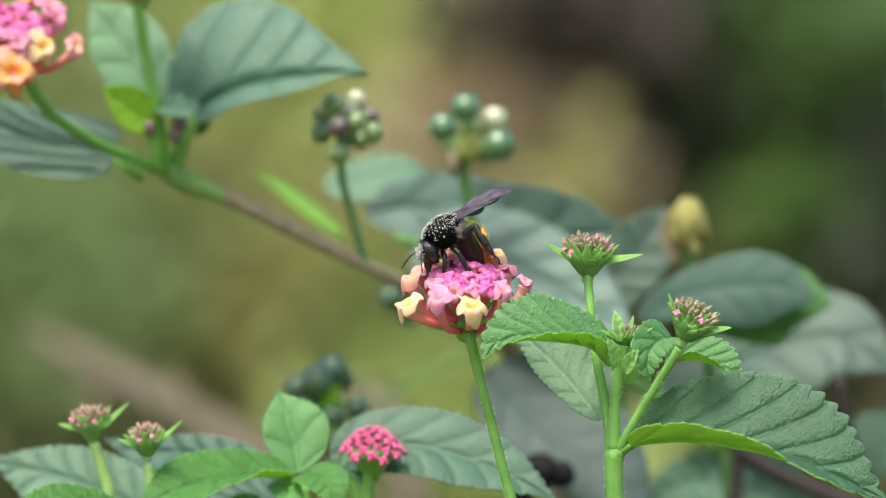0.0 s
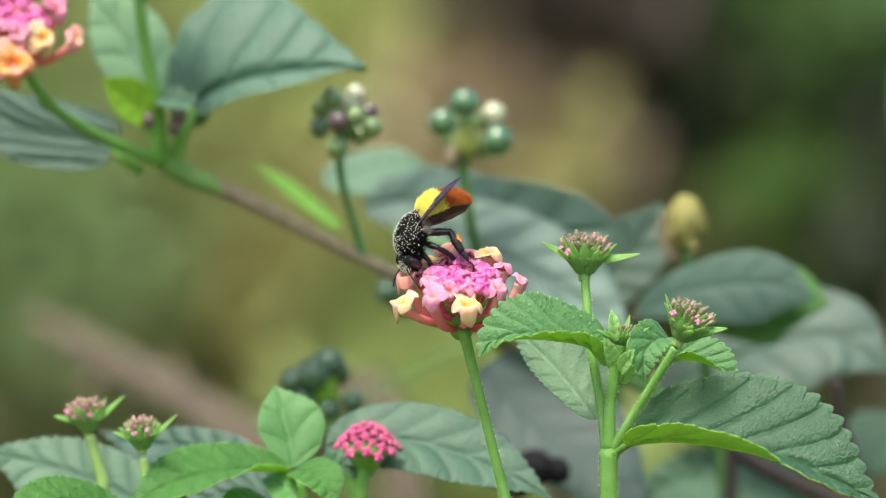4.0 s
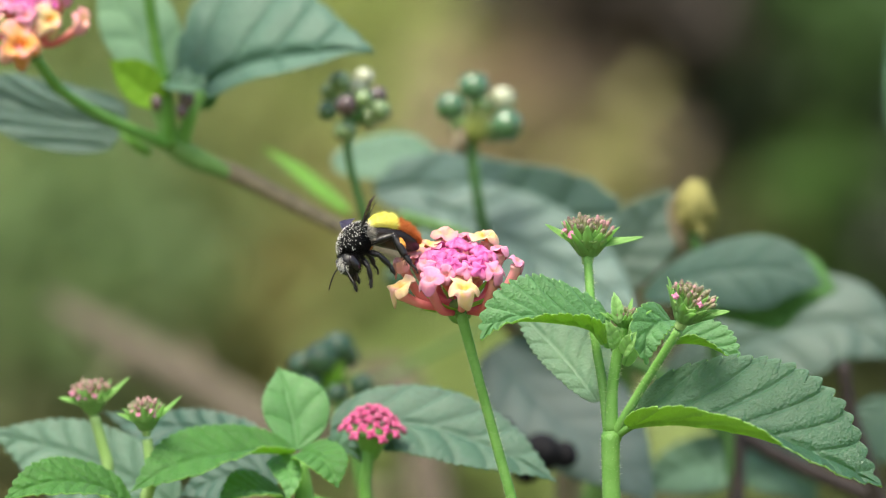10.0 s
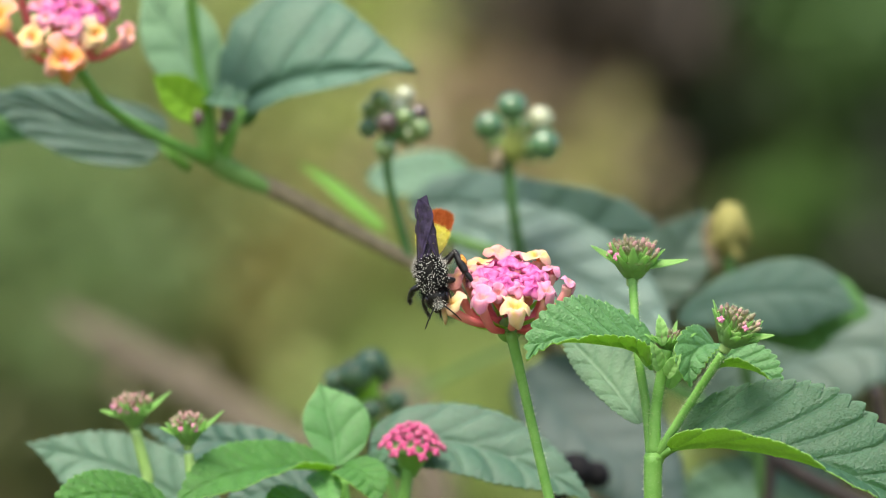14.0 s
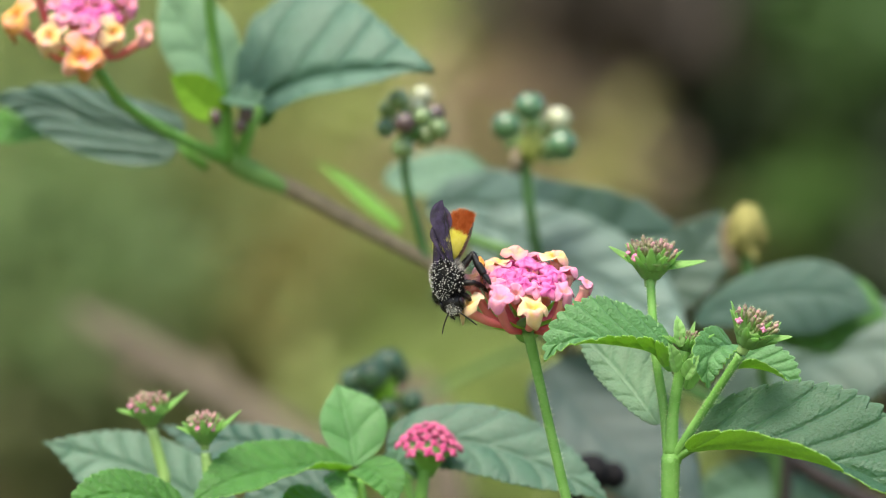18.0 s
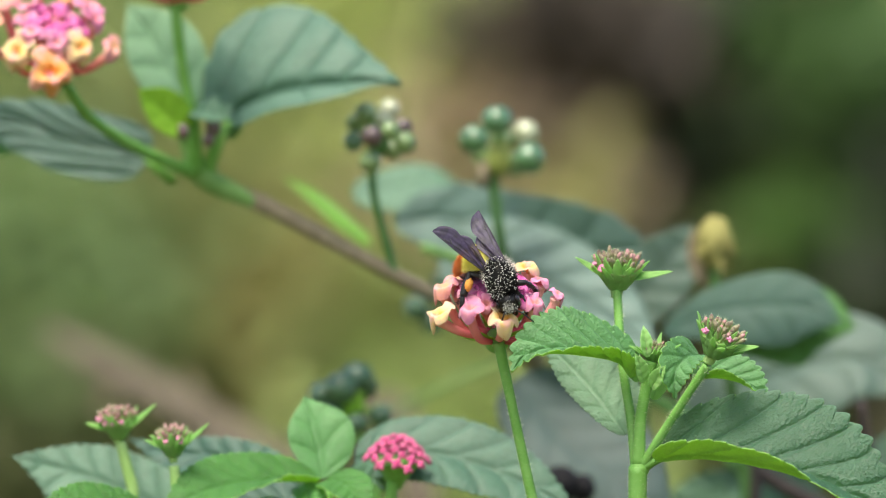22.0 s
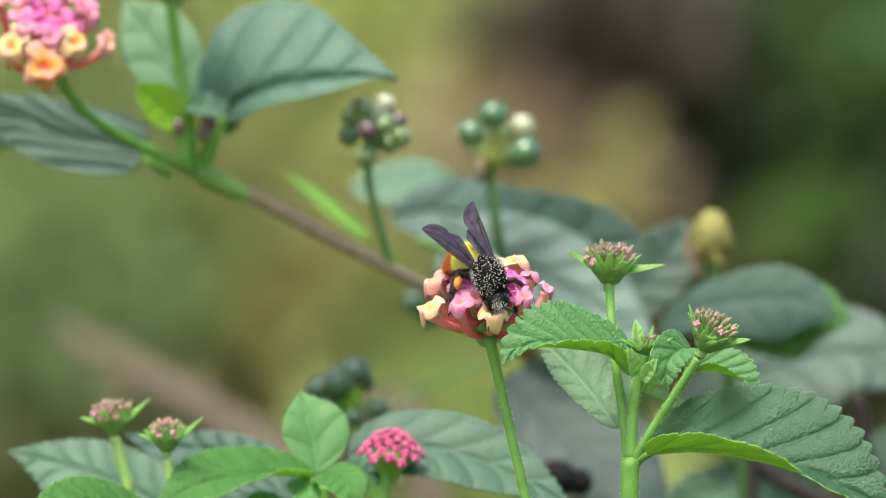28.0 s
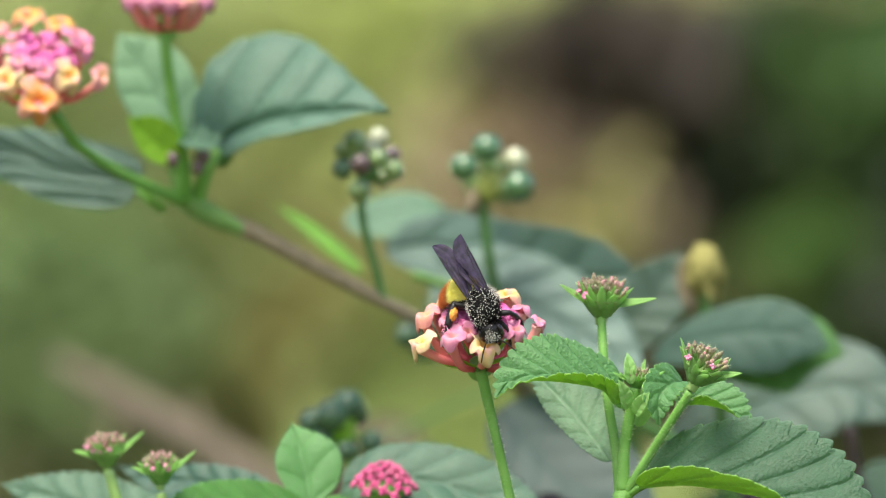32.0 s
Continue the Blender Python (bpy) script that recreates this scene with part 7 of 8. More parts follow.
    walk(parts['wing_right'], [
        (0.0, pose(-0.00100, -0.00200, 0.00180, 16.5, -4.3, 154.4)),
        (0.5, pose(-0.00100, -0.00200, 0.00180, 15.4, -3.8, 156.9)),
        (1.0, pose(-0.00100, -0.00200, 0.00180, 6.6, 0.6, 161.2)),
        (1.5, pose(-0.00100, -0.00200, 0.00180, -1.2, 9.5, -177.3)),
        (2.0, pose(-0.00100, -0.00200, 0.00180, -7.9, 11.9, 178.7)),
        (2.5, pose(-0.00100, -0.00200, 0.00180, -20.6, 15.4, 175.9)),
        (3.0, pose(-0.00100, -0.00200, 0.00180, -35.5, 9.5, 151.9)),
        (3.5, pose(-0.00100, -0.00200, 0.00180, -36.5, 22.0, 159.6)),
        (5.5, pose(-0.00100, -0.00200, 0.00180, -32.6, 25.7, 164.9)),
        (6.0, pose(-0.00100, -0.00200, 0.00180, -11.2, 31.1, 139.5)),
        (6.5, pose(-0.00100, -0.00200, 0.00180, -13.2, 25.8, 138.4)),
        (7.0, pose(-0.00100, -0.00200, 0.00180, -11.8, 13.4, 136.8)),
        (7.5, pose(-0.00100, -0.00200, 0.00180, -5.8, 24.0, 162.7)),
        (8.0, pose(-0.00100, -0.00200, 0.00180, 51.7, 31.1, 172.1)),
        (8.5, pose(-0.00100, -0.00200, 0.00180, 44.1, 22.3, -173.4)),
        (9.0, pose(-0.00100, -0.00200, 0.00180, 34.4, 12.1, -173.7)),
        (9.5, pose(-0.00100, -0.00200, 0.00180, 29.8, 2.9, -149.3)),
        (10.0, pose(-0.00100, -0.00200, 0.00180, 19.2, 8.2, -132.0)),
        (10.2, pose(-0.00100, -0.00200, 0.00180, 13.3, 16.7, -142.1)),
        (10.5, pose(-0.00100, -0.00200, 0.00180, 0.0, 25.1, -145.0)),
        (11.0, pose(-0.00100, -0.00200, 0.00180, 16.5, 29.9, -169.5)),
        (11.5, pose(-0.00100, -0.00200, 0.00180, 21.6, 14.4, 176.9)),
        (12.0, pose(-0.00100, -0.00200, 0.00180, 18.2, 10.5, 173.1)),
        (12.5, pose(-0.00100, -0.00200, 0.00180, 15.5, 12.1, 179.5)),
        (13.0, pose(-0.00100, -0.00200, 0.00180, 9.2, 4.0, 177.2)),
        (13.5, pose(-0.00100, -0.00200, 0.00180, 10.2, -0.4, 174.2)),
        (14.0, pose(-0.00100, -0.00200, 0.00180, 12.2, -25.2, 165.3)),
        (14.5, pose(-0.00100, -0.00200, 0.00180, 19.9, -19.7, 161.8)),
        (16.5, pose(-0.00100, -0.00200, 0.00180, 22.3, -18.9, 161.1)),
        (17.0, pose(-0.00100, -0.00200, 0.00180, 22.9, -18.6, 160.7)),
        (18.0, pose(-0.00100, -0.00200, 0.00180, 23.9, -17.8, 161.4)),
        (18.5, pose(-0.00100, -0.00200, 0.00180, 23.0, -20.8, 151.1)),
        (19.0, pose(-0.00100, -0.00200, 0.00180, -3.3, 33.3, -166.6)),
        (19.5, pose(-0.00100, -0.00200, 0.00180, -4.4, 8.5, 165.1)),
        (20.0, pose(-0.00100, -0.00200, 0.00180, -6.1, 21.3, -130.0)),
        (20.5, pose(-0.00100, -0.00200, 0.00180, -4.8, 14.3, -122.9)),
        (21.0, pose(-0.00100, -0.00200, 0.00180, -2.7, -6.3, -137.9)),
        (21.5, pose(-0.00100, -0.00200, 0.00180, -5.1, -6.1, -142.9)),
        (22.0, pose(-0.00100, -0.00200, 0.00180, 4.8, -26.9, -142.7)),
        (22.5, pose(-0.00100, -0.00200, 0.00180, 4.9, -3.0, -142.5)),
        (23.0, pose(-0.00100, -0.00200, 0.00180, 2.8, -25.7, -137.3)),
        (24.0, pose(-0.00100, -0.00200, 0.00180, 6.9, -8.5, -148.5)),
        (25.0, pose(-0.00100, -0.00200, 0.00180, 6.6, -12.7, -147.9)),
        (27.5, pose(-0.00100, -0.00200, 0.00180, 3.7, -20.4, -139.8)),
        (28.0, pose(-0.00100, -0.00200, 0.00180, 4.9, -27.0, -143.1)),
        (29.0, pose(-0.00100, -0.00200, 0.00180, -9.7, -14.0, -126.1)),
        (30.0, pose(-0.00100, -0.00200, 0.00180, 13.9, -2.3, -163.0)),
        (30.5, pose(-0.00100, -0.00200, 0.00180, -5.9, -1.5, -140.9)),
        (31.0, pose(-0.00100, -0.00200, 0.00180, -26.6, 23.3, -142.3)),
        (31.5, pose(-0.00100, -0.00200, 0.00180, -12.9, -9.9, -130.1)),
        (32.0, pose(-0.00100, -0.00200, 0.00180, 12.0, -26.9, -161.9)),
    ])
    walk(parts['thigh_left'], [
        (0.0, pose(-0.00140, 0.00160, -0.00160, -12.0, -22.8, 129.5)),
        (0.5, pose(-0.00140, 0.00160, -0.00160, -5.4, -3.6, 149.7)),
        (1.0, pose(-0.00140, 0.00160, -0.00160, -15.4, 19.5, 143.5)),
        (1.5, pose(-0.00140, 0.00160, -0.00160, -36.0, 30.8, 123.7)),
        (2.0, pose(-0.00140, 0.00160, -0.00160, -38.8, 30.9, 120.5)),
        (2.5, pose(-0.00140, 0.00160, -0.00160, -42.7, 31.6, 114.6)),
        (3.0, pose(-0.00140, 0.00160, -0.00160, -43.5, 31.3, 113.7)),
        (3.5, pose(-0.00140, 0.00160, -0.00160, -43.3, 31.4, 113.9)),
        (5.5, pose(-0.00140, 0.00160, -0.00160, -39.8, 36.3, 116.5)),
        (6.0, pose(-0.00140, 0.00160, -0.00160, -33.5, 35.7, 124.1)),
        (6.5, pose(-0.00140, 0.00160, -0.00160, -34.9, 30.9, 122.2)),
        (7.0, pose(-0.00140, 0.00160, -0.00160, -28.7, 24.4, 118.7)),
        (7.5, pose(-0.00140, 0.00160, -0.00160, -23.0, 27.2, 111.0)),
        (8.0, pose(-0.00140, 0.00160, -0.00160, -30.2, 40.7, 93.2)),
        (8.5, pose(-0.00140, 0.00160, -0.00160, -21.3, 33.4, 94.9)),
        (9.0, pose(-0.00140, 0.00160, -0.00160, -16.2, 12.4, 106.9)),
        (9.5, pose(-0.00140, 0.00160, -0.00160, -3.2, 1.6, 129.8)),
        (10.0, pose(-0.00140, 0.00160, -0.00160, -5.1, 14.2, 129.3)),
        (10.2, pose(-0.00140, 0.00160, -0.00160, -5.2, -1.8, 116.1)),
        (10.5, pose(-0.00140, 0.00160, -0.00160, -5.4, -25.1, 108.8)),
        (11.0, pose(-0.00140, 0.00160, -0.00160, -52.6, -33.8, 127.3)),
        (11.5, pose(-0.00140, 0.00160, -0.00160, -39.2, -7.6, 114.7)),
        (12.0, pose(-0.00140, 0.00160, -0.00160, -40.2, -14.5, 119.7)),
        (12.5, pose(-0.00140, 0.00160, -0.00160, -42.4, -11.2, 110.3)),
        (13.0, pose(-0.00140, 0.00160, -0.00160, -45.0, -20.7, 115.2)),
        (13.5, pose(-0.00140, 0.00160, -0.00160, -44.2, -23.4, 123.2)),
        (14.0, pose(-0.00140, 0.00160, -0.00160, -47.0, -19.5, 117.5)),
        (14.5, pose(-0.00140, 0.00160, -0.00160, -42.2, -12.0, 129.4)),
        (16.5, pose(-0.00140, 0.00160, -0.00160, -39.2, -9.4, 130.0)),
        (17.0, pose(-0.00140, 0.00160, -0.00160, -39.2, -8.4, 128.9)),
        (18.0, pose(-0.00140, 0.00160, -0.00160, -38.6, -6.0, 127.3)),
        (18.5, pose(-0.00140, 0.00160, -0.00160, -39.5, -7.2, 113.1)),
        (19.0, pose(-0.00140, 0.00160, -0.00160, -9.5, -48.7, 107.3)),
        (19.5, pose(-0.00140, 0.00160, -0.00160, -24.8, 12.4, 122.8)),
        (20.0, pose(-0.00140, 0.00160, -0.00160, -22.5, 26.0, 125.2)),
        (20.5, pose(-0.00140, 0.00160, -0.00160, -14.3, 45.8, 137.4)),
        (21.0, pose(-0.00140, 0.00160, -0.00160, 32.1, 62.5, -163.4)),
        (21.5, pose(-0.00140, 0.00160, -0.00160, 43.2, 59.4, -146.0)),
        (22.0, pose(-0.00140, 0.00160, -0.00160, 70.7, 53.6, -106.8)),
        (22.5, pose(-0.00140, 0.00160, -0.00160, 70.6, 53.5, -106.8)),
        (23.0, pose(-0.00140, 0.00160, -0.00160, 70.6, 53.5, -106.9)),
        (24.0, pose(-0.00140, 0.00160, -0.00160, 70.6, 53.5, -106.8)),
        (25.0, pose(-0.00140, 0.00160, -0.00160, 70.6, 53.5, -106.7)),
        (27.5, pose(-0.00140, 0.00160, -0.00160, 70.7, 53.5, -106.7)),
        (28.0, pose(-0.00140, 0.00160, -0.00160, 70.7, 53.5, -106.6)),
        (29.0, pose(-0.00140, 0.00160, -0.00160, 46.0, 57.3, -140.6)),
        (30.0, pose(-0.00140, 0.00160, -0.00160, 67.8, 48.7, -105.8)),
        (30.5, pose(-0.00140, 0.00160, -0.00160, 43.3, 59.4, -145.7)),
        (31.0, pose(-0.00140, 0.00160, -0.00160, -23.4, 35.4, 96.9)),
        (31.5, pose(-0.00140, 0.00160, -0.00160, 23.3, 65.7, -176.7)),
        (32.0, pose(-0.00140, 0.00160, -0.00160, 62.9, 48.2, -110.9)),
    ])
    walk(parts['thigh_right'], [
        (0.0, pose(-0.00140, -0.00160, -0.00160, 20.6, -24.8, -134.4)),
        (0.5, pose(-0.00140, -0.00160, -0.00160, 24.4, -20.8, -132.3)),
        (1.0, pose(-0.00140, -0.00160, -0.00160, 35.4, -3.7, -129.4)),
        (1.5, pose(-0.00140, -0.00160, -0.00160, 42.1, 28.1, -130.5)),
        (2.0, pose(-0.00140, -0.00160, -0.00160, 41.8, 31.7, -132.4)),
        (2.5, pose(-0.00140, -0.00160, -0.00160, 46.8, 26.4, -124.7)),
        (3.0, pose(-0.00140, -0.00160, -0.00160, 46.6, 28.3, -126.0)),
        (3.5, pose(-0.00140, -0.00160, -0.00160, 47.1, 27.5, -125.7)),
        (5.5, pose(-0.00140, -0.00160, -0.00160, 49.5, 18.4, -121.4)),
        (6.0, pose(-0.00140, -0.00160, -0.00160, 49.4, 11.6, -119.0)),
        (6.5, pose(-0.00140, -0.00160, -0.00160, 47.1, 17.9, -124.5)),
        (7.0, pose(-0.00140, -0.00160, -0.00160, 27.6, 12.4, -152.6)),
        (7.5, pose(-0.00140, -0.00160, -0.00160, 29.3, 1.6, -167.5)),
        (8.0, pose(-0.00140, -0.00160, -0.00160, 32.9, 8.9, -177.9)),
        (8.5, pose(-0.00140, -0.00160, -0.00160, 27.3, -1.2, 171.0)),
        (9.0, pose(-0.00140, -0.00160, -0.00160, 23.0, 0.9, 166.4)),
        (9.5, pose(-0.00140, -0.00160, -0.00160, 32.0, -0.5, -161.1)),
        (10.0, pose(-0.00140, -0.00160, -0.00160, 32.4, -1.2, -154.9)),
        (10.2, pose(-0.00140, -0.00160, -0.00160, 24.2, -2.4, 177.8)),
        (10.5, pose(-0.00140, -0.00160, -0.00160, 18.3, -5.2, 159.2)),
        (11.0, pose(-0.00140, -0.00160, -0.00160, -3.5, 19.8, 138.1)),
        (11.5, pose(-0.00140, -0.00160, -0.00160, -6.8, 42.6, 144.8)),
        (12.0, pose(-0.00140, -0.00160, -0.00160, -14.4, 39.0, 136.3)),
        (12.5, pose(-0.00140, -0.00160, -0.00160, -17.6, 36.9, 133.4)),
        (13.0, pose(-0.00140, -0.00160, -0.00160, -26.7, 28.0, 121.5)),
        (13.5, pose(-0.00140, -0.00160, -0.00160, -26.0, 28.8, 122.2)),
        (14.0, pose(-0.00140, -0.00160, -0.00160, -28.4, 31.7, 120.4)),
        (14.5, pose(-0.00140, -0.00160, -0.00160, -18.1, 48.8, 136.7)),
        (16.5, pose(-0.00140, -0.00160, -0.00160, -11.8, 51.6, 142.7)),
        (17.0, pose(-0.00140, -0.00160, -0.00160, -10.1, 52.3, 144.3)),
        (18.0, pose(-0.00140, -0.00160, -0.00160, -6.6, 53.4, 147.6)),
        (18.5, pose(-0.00140, -0.00160, -0.00160, -9.2, 41.5, 140.9)),
        (19.0, pose(-0.00140, -0.00160, -0.00160, 7.2, 16.7, -161.0)),
        (19.5, pose(-0.00140, -0.00160, -0.00160, 2.4, 7.8, -133.6)),
        (20.0, pose(-0.00140, -0.00160, -0.00160, 9.9, 2.5, -133.3)),
        (20.5, pose(-0.00140, -0.00160, -0.00160, 20.9, -5.2, -131.1)),
        (21.0, pose(-0.00140, -0.00160, -0.00160, 36.6, -17.9, -125.1)),
        (21.5, pose(-0.00140, -0.00160, -0.00160, 38.9, -20.6, -120.9)),
        (22.0, pose(-0.00140, -0.00160, -0.00160, 49.3, -23.4, -113.2)),
        (22.5, pose(-0.00140, -0.00160, -0.00160, 49.4, -23.4, -113.4)),
        (23.0, pose(-0.00140, -0.00160, -0.00160, 49.3, -23.4, -113.3)),
        (24.0, pose(-0.00140, -0.00160, -0.00160, 49.3, -23.4, -113.3)),
        (25.0, pose(-0.00140, -0.00160, -0.00160, 49.3, -23.4, -113.4)),
        (27.5, pose(-0.00140, -0.00160, -0.00160, 49.4, -23.4, -113.4)),
        (28.0, pose(-0.00140, -0.00160, -0.00160, 49.4, -23.4, -113.4)),
        (29.0, pose(-0.00140, -0.00160, -0.00160, 39.4, -22.0, -119.3)),
        (30.0, pose(-0.00140, -0.00160, -0.00160, 48.6, -26.2, -110.7)),
        (30.5, pose(-0.00140, -0.00160, -0.00160, 38.9, -20.6, -121.0)),
        (31.0, pose(-0.00140, -0.00160, -0.00160, 15.8, -3.4, -153.6)),
        (31.5, pose(-0.00140, -0.00160, -0.00160, 36.0, -15.2, -128.2)),
        (32.0, pose(-0.00140, -0.00160, -0.00160, 46.2, -26.9, -110.8)),
    ])
    walk(parts['shin_left'], [
        (0.0, pose(-0.00398, 0.00473, 0.00011, -71.5, 60.7, 82.1)),
        (0.5, pose(-0.00519, 0.00382, -0.00132, -80.3, 60.6, 75.6)),
        (1.0, pose(-0.00473, 0.00407, -0.00307, -105.7, 54.0, 53.7)),
        (1.5, pose(-0.00350, 0.00474, -0.00385, -114.5, 38.0, 40.3)),
        (2.0, pose(-0.00332, 0.00485, -0.00386, -114.3, 35.8, 39.1)),
        (2.5, pose(-0.00296, 0.00501, -0.00390, -113.7, 34.1, 38.2)),
        (3.0, pose(-0.00291, 0.00504, -0.00388, -113.4, 33.0, 37.5)),
        (3.5, pose(-0.00292, 0.00503, -0.00389, -113.9, 33.4, 37.2)),
        (5.5, pose(-0.00298, 0.00477, -0.00420, -117.8, 38.0, 37.0)),
        (6.0, pose(-0.00340, 0.00456, -0.00417, -119.1, 41.8, 38.1)),
        (6.5, pose(-0.00341, 0.00479, -0.00386, -115.8, 38.8, 37.0)),
        (7.0, pose(-0.00332, 0.00512, -0.00342, -102.4, 43.9, 41.4)),
        (7.5, pose(-0.00280, 0.00525, -0.00361, -104.7, 49.6, 29.7)),
        (8.0, pose(-0.00159, 0.00493, -0.00447, -114.6, 48.4, 13.9)),
        (8.5, pose(-0.00172, 0.00526, -0.00402, -106.0, 53.6, 15.7)),
        (9.0, pose(-0.00265, 0.00571, -0.00255, -102.5, 51.4, 16.1)),
        (9.5, pose(-0.00422, 0.00498, -0.00173, -104.1, 61.8, 31.1)),
        (10.0, pose(-0.00410, 0.00490, -0.00268, -103.8, 62.4, 35.5)),
        (10.2, pose(-0.00334, 0.00555, -0.00146, -92.1, 61.0, 29.6)),
        (10.5, pose(-0.00268, 0.00537, 0.00026, -84.2, 59.9, 25.4)),
        (11.0, pose(-0.00361, 0.00451, 0.00085, -85.7, 36.9, 13.8)),
        (11.5, pose(-0.00322, 0.00556, -0.00102, -94.9, 25.7, 16.0)),
        (12.0, pose(-0.00351, 0.00530, -0.00050, -90.4, 24.0, 16.2)),
        (12.5, pose(-0.00290, 0.00565, -0.00074, -87.9, 23.3, 17.2)),
        (13.0, pose(-0.00315, 0.00532, -0.00004, -80.5, 20.7, 16.2)),
        (13.5, pose(-0.00361, 0.00498, 0.00015, -81.3, 20.9, 15.9)),
        (14.0, pose(-0.00332, 0.00528, -0.00013, -82.7, 18.7, 15.3)),
        (14.5, pose(-0.00413, 0.00492, -0.00069, -94.2, 19.0, 18.1)),
        (16.5, pose(-0.00419, 0.00493, -0.00088, -97.7, 20.1, 16.9)),
        (17.0, pose(-0.00413, 0.00499, -0.00096, -98.6, 20.3, 16.6)),
        (18.0, pose(-0.00405, 0.00508, -0.00114, -100.3, 20.8, 16.0)),
        (18.5, pose(-0.00311, 0.00562, -0.00105, -94.1, 24.9, 14.7)),
        (19.0, pose(-0.00226, 0.00437, 0.00171, -53.9, 50.1, 37.9)),
        (19.5, pose(-0.00373, 0.00521, -0.00255, -7.3, 54.0, 46.0)),
        (20.0, pose(-0.00368, 0.00483, -0.00353, -21.6, 57.6, 34.1)),
        (20.5, pose(-0.00366, 0.00368, -0.00475, -47.2, 60.3, 14.7)),
        (21.0, pose(-0.00335, 0.00102, -0.00550, -87.8, 57.0, -12.3)),
        (21.5, pose(-0.00326, 0.00035, -0.00539, -94.9, 55.9, -14.1)),
        (22.0, pose(-0.00215, -0.00090, -0.00514, -106.2, 46.4, -14.6)),
        (22.5, pose(-0.00216, -0.00091, -0.00514, -106.2, 46.4, -14.6)),
        (23.0, pose(-0.00216, -0.00090, -0.00514, -106.2, 46.4, -14.6)),
        (24.0, pose(-0.00216, -0.00091, -0.00514, -106.2, 46.4, -14.6)),
        (25.0, pose(-0.00215, -0.00091, -0.00514, -106.2, 46.4, -14.6)),
        (27.5, pose(-0.00215, -0.00091, -0.00514, -106.2, 46.4, -14.6)),
        (28.0, pose(-0.00215, -0.00091, -0.00514, -106.2, 46.4, -14.6)),
        (29.0, pose(-0.00324, 0.00009, -0.00530, -97.7, 55.8, -14.8)),
        (30.0, pose(-0.00219, -0.00119, -0.00491, -110.4, 47.4, -15.6)),
        (30.5, pose(-0.00325, 0.00034, -0.00539, -94.9, 55.9, -14.1)),
        (31.0, pose(-0.00183, 0.00516, -0.00415, -34.6, 58.7, 4.5)),
        (31.5, pose(-0.00321, 0.00149, -0.00561, -82.2, 56.3, -10.5)),
        (32.0, pose(-0.00244, -0.00114, -0.00488, -110.6, 49.8, -16.3)),
    ])
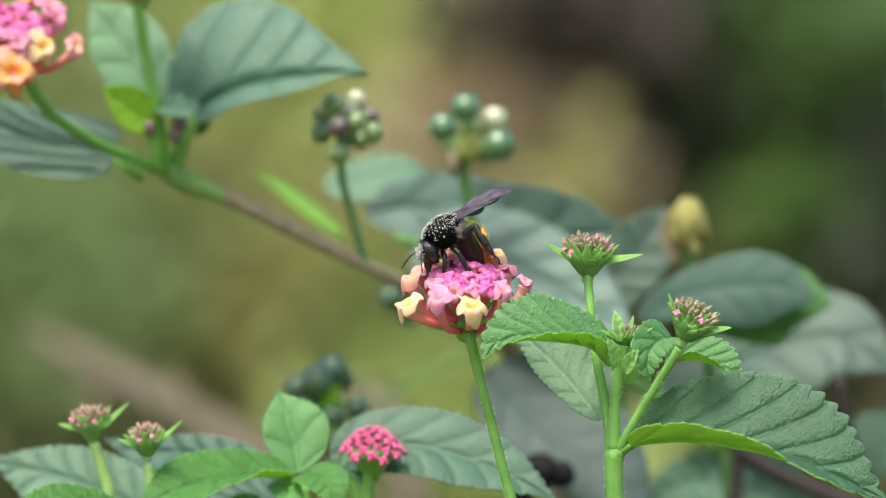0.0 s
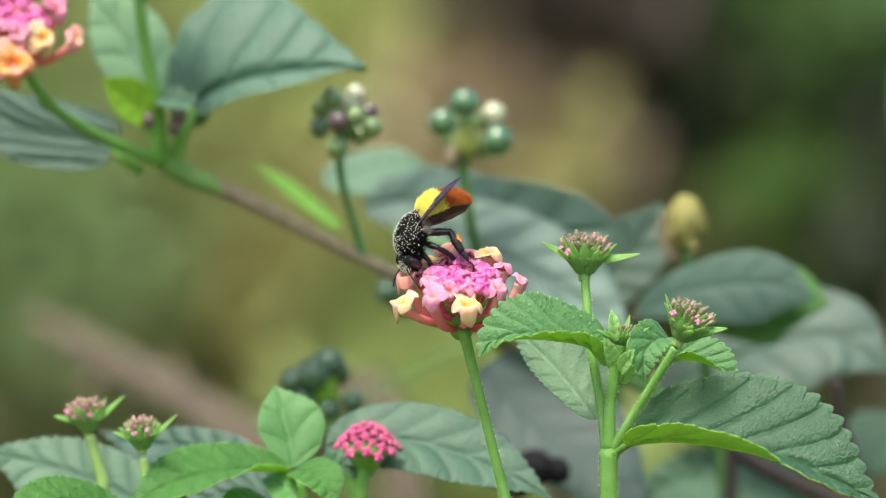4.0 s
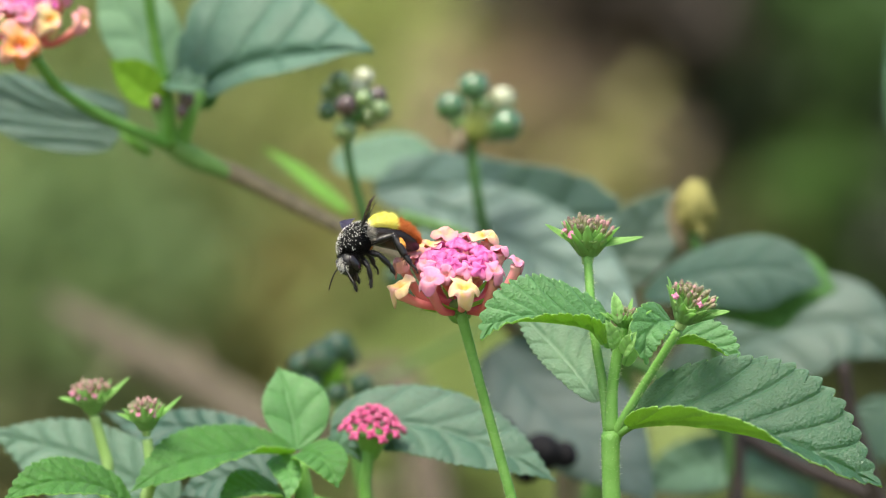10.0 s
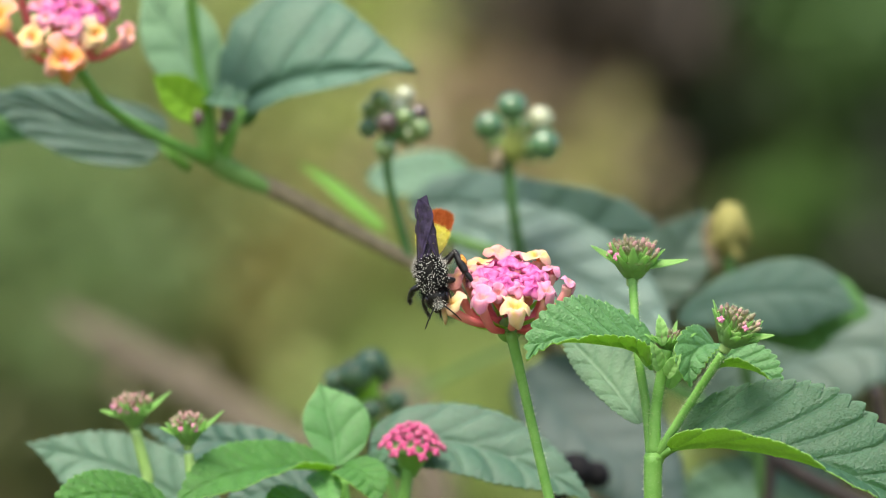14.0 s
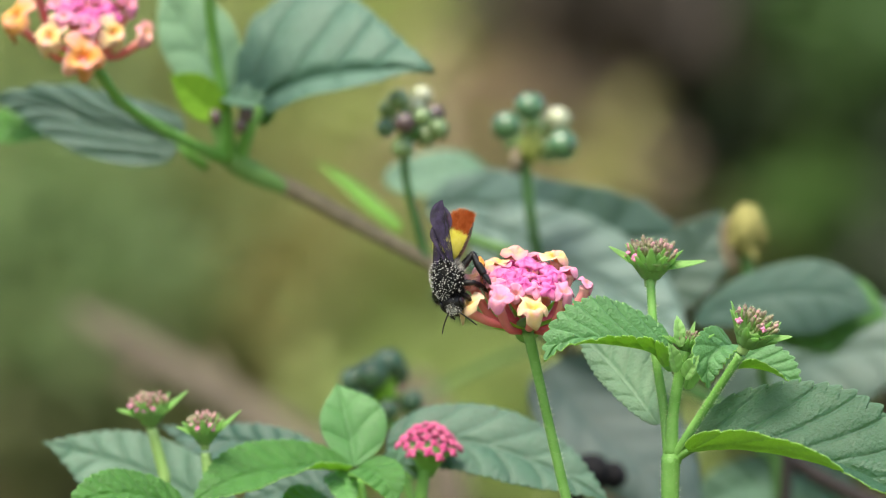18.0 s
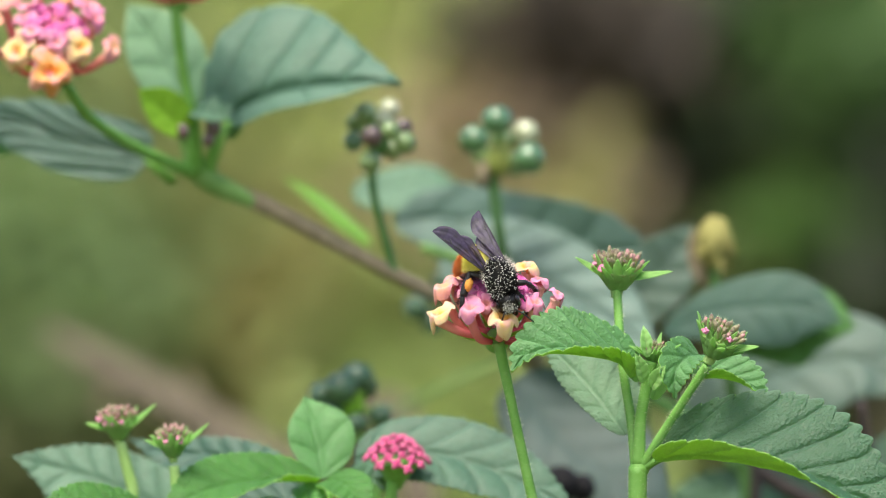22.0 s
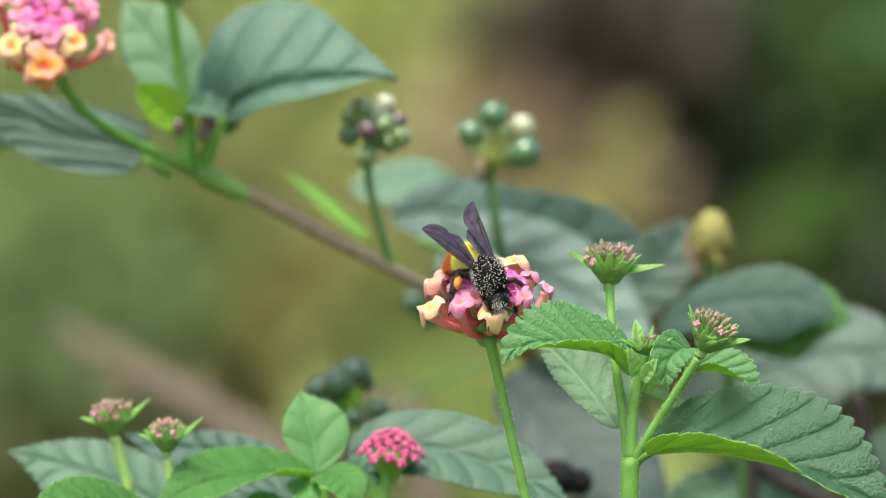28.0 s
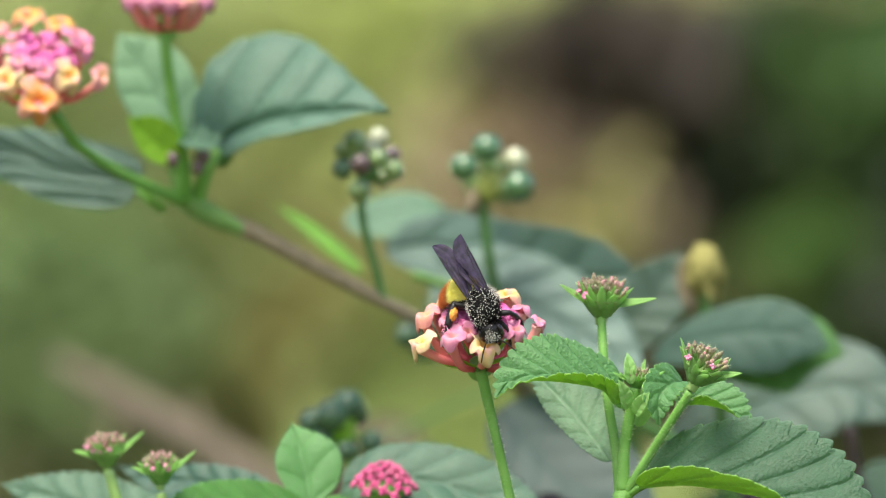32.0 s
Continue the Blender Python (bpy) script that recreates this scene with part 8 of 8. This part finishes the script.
    walk(parts['shin_right'], [
        (0.0, pose(-0.00419, -0.00445, 0.00025, -112.9, 86.7, 36.9)),
        (0.5, pose(-0.00417, -0.00464, -0.00004, -139.9, 83.0, 11.0)),
        (1.0, pose(-0.00419, -0.00499, -0.00132, -147.5, 68.1, 3.3)),
        (1.5, pose(-0.00392, -0.00455, -0.00367, -135.2, 51.9, 7.0)),
        (2.0, pose(-0.00392, -0.00436, -0.00391, -133.2, 50.2, 7.3)),
        (2.5, pose(-0.00364, -0.00484, -0.00356, -131.1, 49.0, 7.6)),
        (3.0, pose(-0.00368, -0.00473, -0.00369, -130.0, 48.2, 7.6)),
        (3.5, pose(-0.00368, -0.00477, -0.00363, -130.9, 48.3, 6.9)),
        (5.5, pose(-0.00358, -0.00516, -0.00299, -138.7, 50.5, 3.0)),
        (6.0, pose(-0.00349, -0.00537, -0.00248, -143.7, 53.1, 1.0)),
        (6.5, pose(-0.00377, -0.00505, -0.00295, -137.4, 52.1, 2.8)),
        (7.0, pose(-0.00522, -0.00358, -0.00254, -127.5, 62.0, 6.7)),
        (7.5, pose(-0.00569, -0.00255, -0.00173, -138.2, 65.5, -13.0)),
        (8.0, pose(-0.00574, -0.00176, -0.00228, -146.9, 60.1, -29.0)),
        (8.5, pose(-0.00574, -0.00091, -0.00151, -146.9, 67.7, -33.9)),
        (9.0, pose(-0.00568, -0.00057, -0.00167, -138.8, 67.7, -28.8)),
        (9.5, pose(-0.00556, -0.00302, -0.00156, -166.2, 72.7, -38.4)),
        (10.0, pose(-0.00538, -0.00347, -0.00151, -168.1, 73.1, -36.0)),
        (10.2, pose(-0.00579, -0.00143, -0.00142, -155.5, 77.9, -40.0)),
        (10.5, pose(-0.00550, -0.00004, -0.00120, -141.2, 81.0, -37.1)),
        (11.0, pose(-0.00448, 0.00116, -0.00309, -96.6, 61.4, -4.4)),
        (11.5, pose(-0.00405, 0.00027, -0.00458, -103.4, 48.2, -3.1)),
        (12.0, pose(-0.00387, 0.00076, -0.00437, -96.8, 47.9, 0.2)),
        (12.5, pose(-0.00382, 0.00096, -0.00424, -93.2, 47.8, 2.8)),
        (13.0, pose(-0.00343, 0.00171, -0.00367, -82.5, 46.6, 6.9)),
        (13.5, pose(-0.00345, 0.00166, -0.00372, -83.6, 46.7, 6.1)),
        (14.0, pose(-0.00329, 0.00163, -0.00392, -84.9, 44.3, 5.0)),
        (14.5, pose(-0.00351, 0.00039, -0.00491, -99.6, 42.1, 1.5)),
        (16.5, pose(-0.00357, 0.00006, -0.00505, -104.3, 42.1, -1.7)),
        (17.0, pose(-0.00359, -0.00003, -0.00508, -105.4, 42.1, -2.4)),
        (18.0, pose(-0.00361, -0.00020, -0.00513, -107.7, 42.0, -3.9)),
        (18.5, pose(-0.00396, 0.00048, -0.00452, -102.0, 47.8, -3.7)),
        (19.0, pose(-0.00538, -0.00298, -0.00287, -29.5, 75.5, 61.0)),
        (19.5, pose(-0.00441, -0.00476, -0.00220, -62.8, 64.0, -25.4)),
        (20.0, pose(-0.00442, -0.00480, -0.00179, -75.1, 57.6, -36.2)),
        (20.5, pose(-0.00428, -0.00490, -0.00120, -88.2, 46.8, -43.9)),
        (21.0, pose(-0.00381, -0.00503, -0.00024, -103.8, 29.5, -45.6)),
        (21.5, pose(-0.00352, -0.00513, -0.00005, -106.9, 26.6, -42.9)),
        (22.0, pose(-0.00299, -0.00531, 0.00015, -109.5, 15.0, -35.6)),
        (22.5, pose(-0.00300, -0.00530, 0.00015, -109.5, 15.0, -35.6)),
        (23.0, pose(-0.00300, -0.00531, 0.00015, -109.5, 15.0, -35.6)),
        (24.0, pose(-0.00300, -0.00531, 0.00015, -109.5, 15.0, -35.6)),
        (25.0, pose(-0.00300, -0.00531, 0.00015, -109.5, 15.0, -35.6)),
        (27.5, pose(-0.00300, -0.00530, 0.00015, -109.5, 15.0, -35.6)),
        (28.0, pose(-0.00300, -0.00530, 0.00015, -109.5, 15.0, -35.6)),
        (29.0, pose(-0.00340, -0.00516, 0.00005, -108.4, 25.7, -42.0)),
        (30.0, pose(-0.00280, -0.00529, 0.00035, -112.7, 14.9, -34.3)),
        (30.5, pose(-0.00352, -0.00513, -0.00005, -106.9, 26.6, -42.9)),
        (31.0, pose(-0.00533, -0.00355, -0.00134, -81.5, 51.6, -59.8)),
        (31.5, pose(-0.00403, -0.00494, -0.00045, -100.3, 30.7, -46.8)),
        (32.0, pose(-0.00279, -0.00527, 0.00039, -113.6, 17.2, -35.1)),
    ])
    # the flower head leans a little under the bee
    walk(flower, [
        (0.0, pose(0.01553, 0.00200, 0.74282, 0, 0.00, 0)),
        (3.0, pose(0.01553, 0.00200, 0.74282, 0, -0.29, 0)),
        (6.0, pose(0.01553, 0.00200, 0.74282, 0, -0.43, 0)),
        (8.0, pose(0.01553, 0.00200, 0.74282, 0, -0.86, 0)),
        (9.5, pose(0.01553, 0.00200, 0.74282, 0, -1.72, 0)),
        (11.0, pose(0.01553, 0.00200, 0.74282, 0, -1.58, 0)),
        (12.5, pose(0.01553, 0.00200, 0.74282, 0, -1.15, 0)),
        (14.0, pose(0.01553, 0.00200, 0.74282, 0, -0.43, 0)),
        (16.5, pose(0.01553, 0.00200, 0.74282, 0, -0.14, 0)),
        (19.0, pose(0.01553, 0.00200, 0.74282, 0, -0.72, 0)),
        (20.0, pose(0.01553, 0.00200, 0.74282, 0, -0.14, 0)),
        (22.0, pose(0.01553, 0.00200, 0.74282, 0, 0.43, 0)),
        (25.0, pose(0.01553, 0.00200, 0.74282, 0, 0.00, 0)),
        (28.0, pose(0.01553, 0.00200, 0.74282, 0, 0.00, 0)),
        (32.0, pose(0.01553, 0.00200, 0.74282, 0, -0.14, 0)),
    ])


motions()
